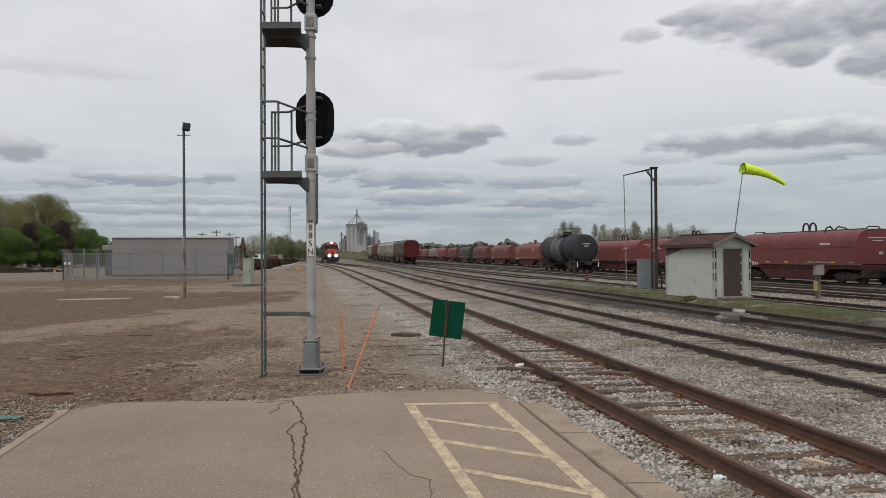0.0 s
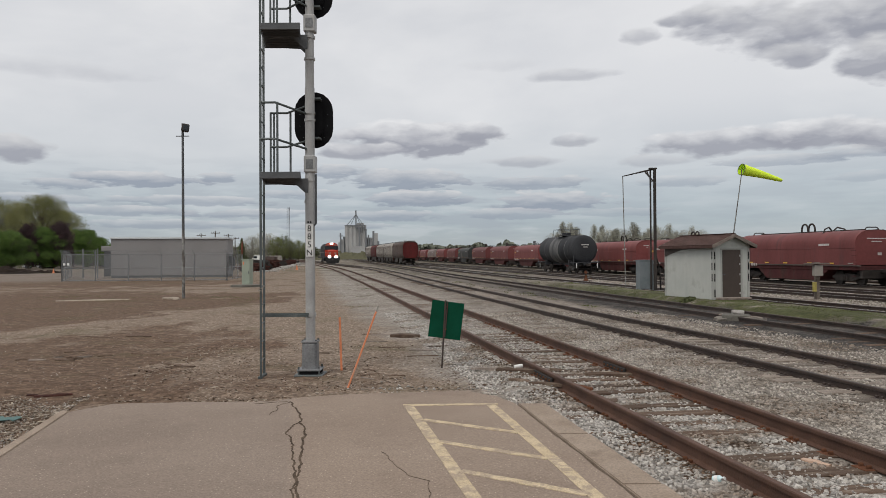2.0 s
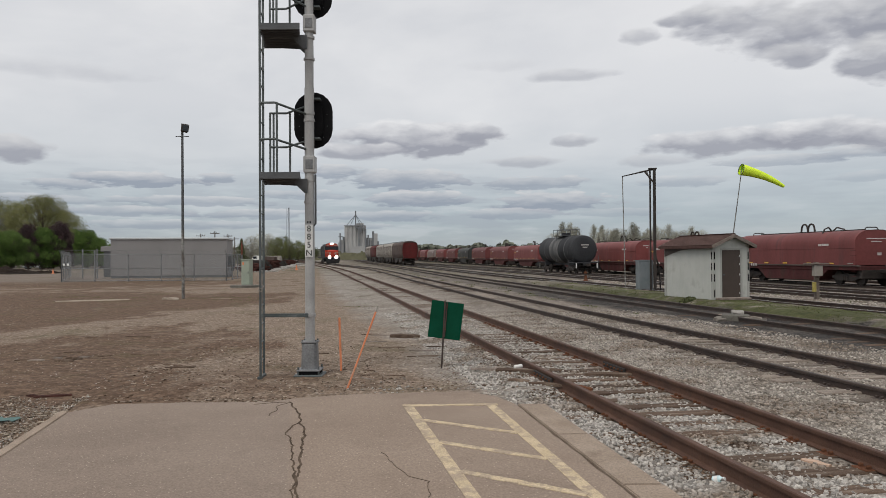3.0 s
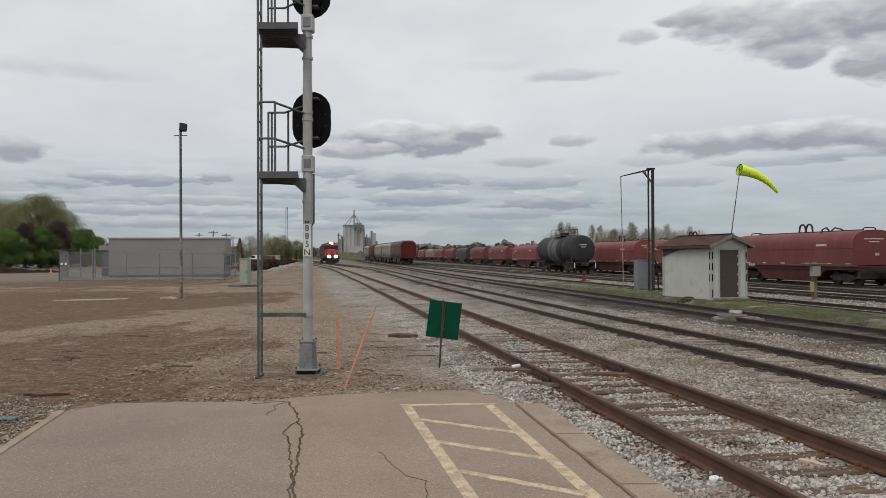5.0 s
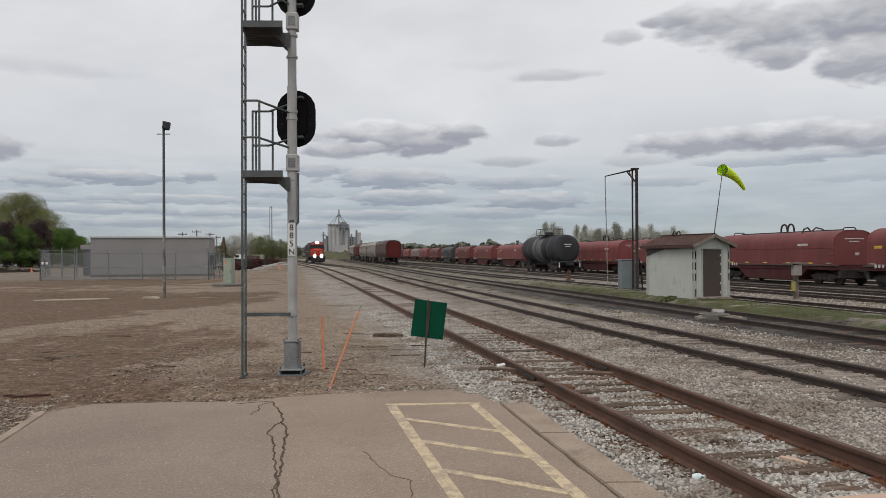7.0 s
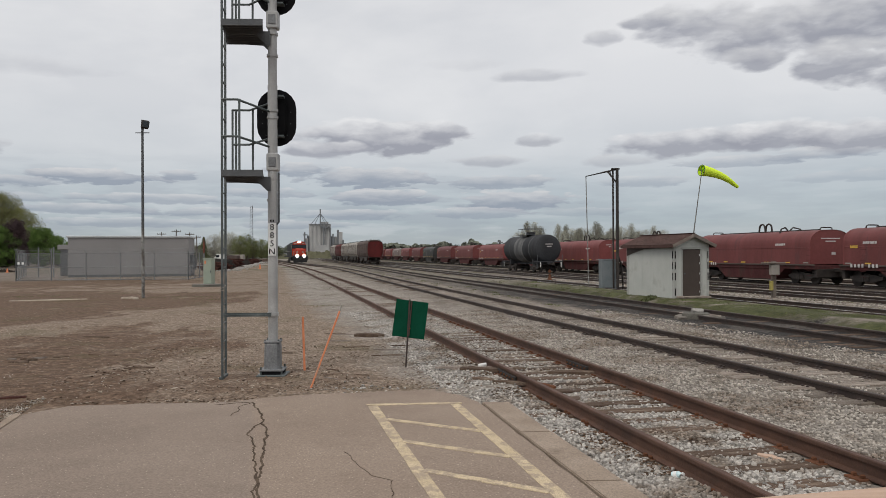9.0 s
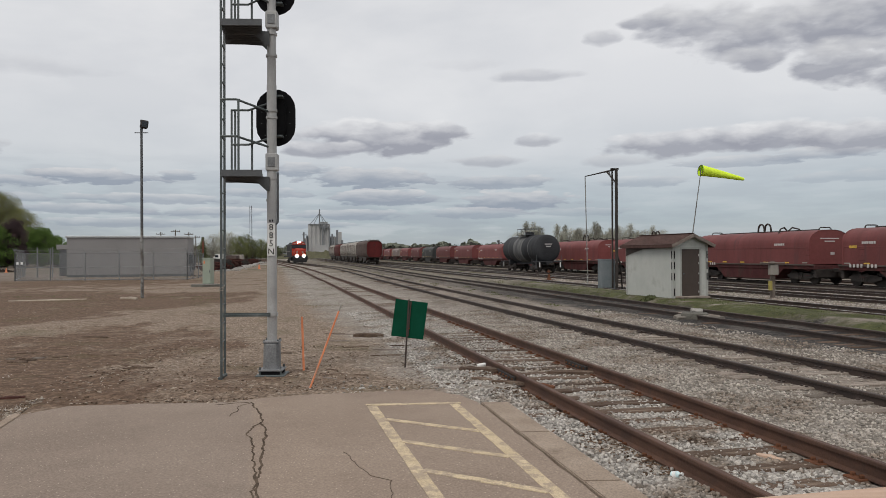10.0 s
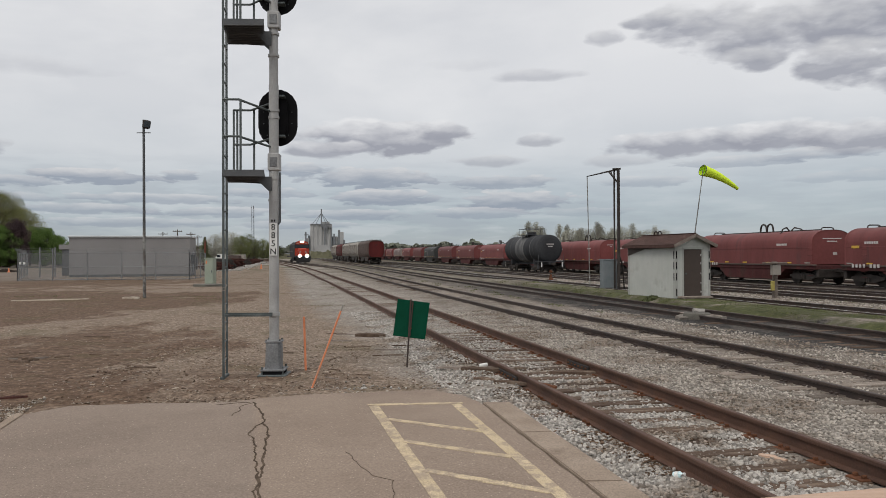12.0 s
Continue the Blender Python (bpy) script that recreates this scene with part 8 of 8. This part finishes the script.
# ---- elevator, masts and lines in the distance ----
def grain_elevator():
    D = 470.0
    ge = thing("grain_elevator", "pale concrete grain elevator with silos, legs and steel head tower", "grain elevator", m=pose(px_x(631, D), D, 0, 0, 0, 8))
    u = D / 1300

    def silo(px, py, r, h, name="silo", mt=None):
        bm = BM()
        x = (px - 631) * u
        rod(bm, (x, py, 0), (x, py, h), r, r, 20)
        so = part(name, bm, mt or M_SILO, ge, smooth=True)
        bm = BM()
        rod(bm, (x, py, h), (x, py, h + r * 0.25), r * 1.03, r * 0.15, 20)
        part("silo_roof", bm, M_SILODARK, so)

    z = lambda py: 2.0 + (455.2 - py) * u
    for px in (614.5, 622, 629.5, 637, 644.5):
        silo(px, 0, 1.42, z(399))
        silo(px, 3, 1.42, z(399))
    for px in (618.2, 625.7, 633.2, 640.7):
        bm = BM()
        box(bm, ((px - 631) * u, 1.15, z(399) / 2), (1.5, 4.3, z(399) - 0.4))
        part("infill_wall", bm, M_SILO, ge)
    for px, w, top in ((655.5, 8.4, 423), (605.5, 4.2, 431), (633, 9.0, 436)):
        bm = BM()
        box(bm, ((px - 631) * u, 1.6 if px > 634 or px < 632 else -2.6, z(top) / 2), (w, 2.2, z(top)), None, 0.05)
        part("storage_block", bm, M_SILO, ge)
    for px in (650.5, 656, 661.5):
        silo(px, 1, 1.0, z(421))
    for px, w, top, py, mt in ((665.5, 2.4, 413, 1, M_SILO), (661, 1.2, 409, 1, M_SILODARK), (669.5, 1.3, 427, 0, M_SILODARK), (672, 1.6, 433, 0, M_SILO), (647.5, 0.9, 405, -1, M_SILODARK), (652, 0.9, 416, -1, M_SILODARK),
                               (603, 1.0, 413, -2, M_SILODARK), (606.5, 1.6, 424, -1, M_SILO), (609, 1.3, 419, 1, M_SILODARK), (600.5, 1.2, 429, 0, M_SILO)):
        bm = BM()
        box(bm, ((px - 631) * u, py, z(top) / 2), (w, 2.4, z(top)), None, 0.05)
        part("annex_block", bm, mt, ge)
    bm = BM()
    box(bm, ((638 - 631) * u, 1.5, z(397)), (4.6, 3, 1.6), None, 0.1)
    part("head_house", bm, M_SILO, ge)
    bm = BM()
    for px, p0, p1, w in ((630, 404, 373, 0.75), (635.5, 440, 405, 0.8), (639, 412, 402, 0.7)):
        box(bm, ((px - 631) * u, -2.2, (z(p0) + z(p1)) / 2), (w, 0.8, z(p1) - z(p0)))
    split_parts("bucket_leg", bm, M_SILODARK, ge)
    bm = BM()
    tip = ((630 - 631) * u, -2.2, z(380))
    for px, py in ((615, 398), (621, 398), (638, 398), (643, 398)):
        rod(bm, tip, ((px - 631) * u, -1, z(py)), 0.16, n=6)
    split_parts("spout", bm, M_SILODARK, ge)
    bm = BM()
    box(bm, ((638 - 631) * u, -2, z(404)), (5.5, 1.0, 0.9))
    box(bm, ((628 - 631) * u, -1.6, z(399.5)), (13.0, 0.6, 0.35))
    box(bm, ((604 - 631) * u, -1.2, z(418)), (3.0, 0.6, 0.5))
    split_parts("conveyor_bridge", bm, M_SILODARK, ge)
    bm = BM()
    prism(bm, ((0, 0), (12, 0), (12, 4.5), (6, 6), (0, 4.5)), (1, 0, 0), (0, 0, 1), (2, -6, 0), (0, 8, 0))
    part("drive_shed", bm, M_SILO, ge)
    bm = BM()
    box(bm, (-16, -2, 2.0), (14, 6, 4.0), None, 0.2)
    part("annex", bm, M_SILODARK, ge)


grain_elevator()


def lattice_mast():
    y = 380.0
    x = px_x(511, y)
    lm = thing("lattice_mast", "tall thin grey lattice radio mast far off", "radio mast", m=pose(x, y, 0))
    bm = BM()
    H = 28.0
    for sx, sy in ((-1, -1), (1, -1), (0, 1)):
        rod(bm, (sx * 0.9, sy * 0.9, 0), (sx * 0.6, sy * 0.6, H), 0.10, 0.08, 5)
    for k in range(20):
        a, b = k * H / 20, (k + 1) * H / 20
        rod(bm, (-0.85, -0.85, a), (0.8, -0.85, b), 0.05, n=4)
        rod(bm, (0.85, -0.85, a), (0, 0.8, b), 0.05, n=4)
    part("mast_frame", bm, M_SILODARK, lm)
    for z in (22, 27):
        bm = BM()
        box(bm, (0.5, -0.9, z), (0.5, 0.4, 1.0))
        part("antenna", bm, M_SILODARK, lm)


lattice_mast()


def utility_pole(px, y, h, arms):
    x = px_x(px, y)
    up = thing("utility_pole", "wooden utility pole with cross-arms beyond the building", "utility pole", "utility poles", pose(x, y, 0))
    bm = BM()
    rod(bm, (0, 0, -0.2), (0, 0, h), 0.17, 0.12, 8)
    part("pole", bm, M_BARK, up)
    for k in range(arms):
        bm = BM()
        box(bm, (0, 0, h - 0.5 - 1.0 * k), (2.1, 0.12, 0.13))
        for j in (-0.95, -0.4, 0.4, 0.95):
            rod(bm, (j, 0, h - 0.45 - k), (j, 0, h - 0.2 - k), 0.05, n=6)
        part("cross_arm", bm, M_BARK, up)


utility_pole(356, 175, 7.8, 1)
utility_pole(381, 170, 8.2, 1)
utility_pole(404, 178, 7.8, 1)
utility_pole(416, 200, 7.7, 1)


# ---- what moves ----
SOCK_ROWS = (
    # seconds, swing away from the viewer, droop of the five joints
    (0.0, 8, 8, 12, 18, 25, 30),
    (0.5, 5, 10, 13, 16, 20, 22),
    (1.0, 8, 8, 12, 18, 25, 30),
    (1.5, 7, 8, 11, 14, 16, 18),
    (2.0, 15, 11, 11, 12, 13, 13),
    (2.5, 6, 16, 18, 18, 20, 20),
    (3.0, 6, 13, 16, 20, 25, 28),
    (4.0, 8, 16, 20, 25, 30, 34),
    (5.0, 8, 12, 19, 27, 38, 46),
    (5.5, 16, 10, 16, 23, 33, 39),
    (6.0, 19, 10, 16, 23, 32, 38),
    (6.5, 42, 10, 15, 22, 31, 37),
    (7.0, 39, 9, 14, 20, 28, 34),
    (8.0, 27, 12, 16, 20, 24, 27),
    (8.8, 18, 8, 13, 19, 27, 32),
    (9.2, 13, 8, 12, 18, 25, 30),
    (9.5, 10, 8, 9, 10, 10, 10),
    (10.0, 6, 9, 10, 10, 11, 11),
    (10.5, 5, 18, 20, 21, 22, 23),
    (11.0, 11, 19, 24, 30, 36, 40),
    (11.5, 17, 11, 17, 24, 34, 41),
    (12.0, 18, 13, 17, 22, 26, 29),
)


def motions():
    # the engine rolls slowly towards the viewer along its track
    rows = []
    for k in range(13):
        y = 163.0 - 0.98 * k
        rows.append((float(k), on_track(track_2, y)))
    walk(LOCO, rows)
    # the sock swings and droops in the wind, joint by joint
    seg_rows = [[] for _ in SOCK_SEGS]
    for t, swing, *droop in SOCK_ROWS:
        p = SOCK_TOP.copy()
        for k, d in enumerate(droop):
            m = Matrix.Rotation(radians(swing), 4, "Z") @ Matrix.Rotation(radians(d), 4, "Y")
            seg_rows[k].append((t, Matrix.Translation(p) @ m))
            p = p + m.to_3x3() @ Vector((0.38, 0, 0))
    for seg, rows in zip(SOCK_SEGS, seg_rows):
        walk(seg, rows)


motions()
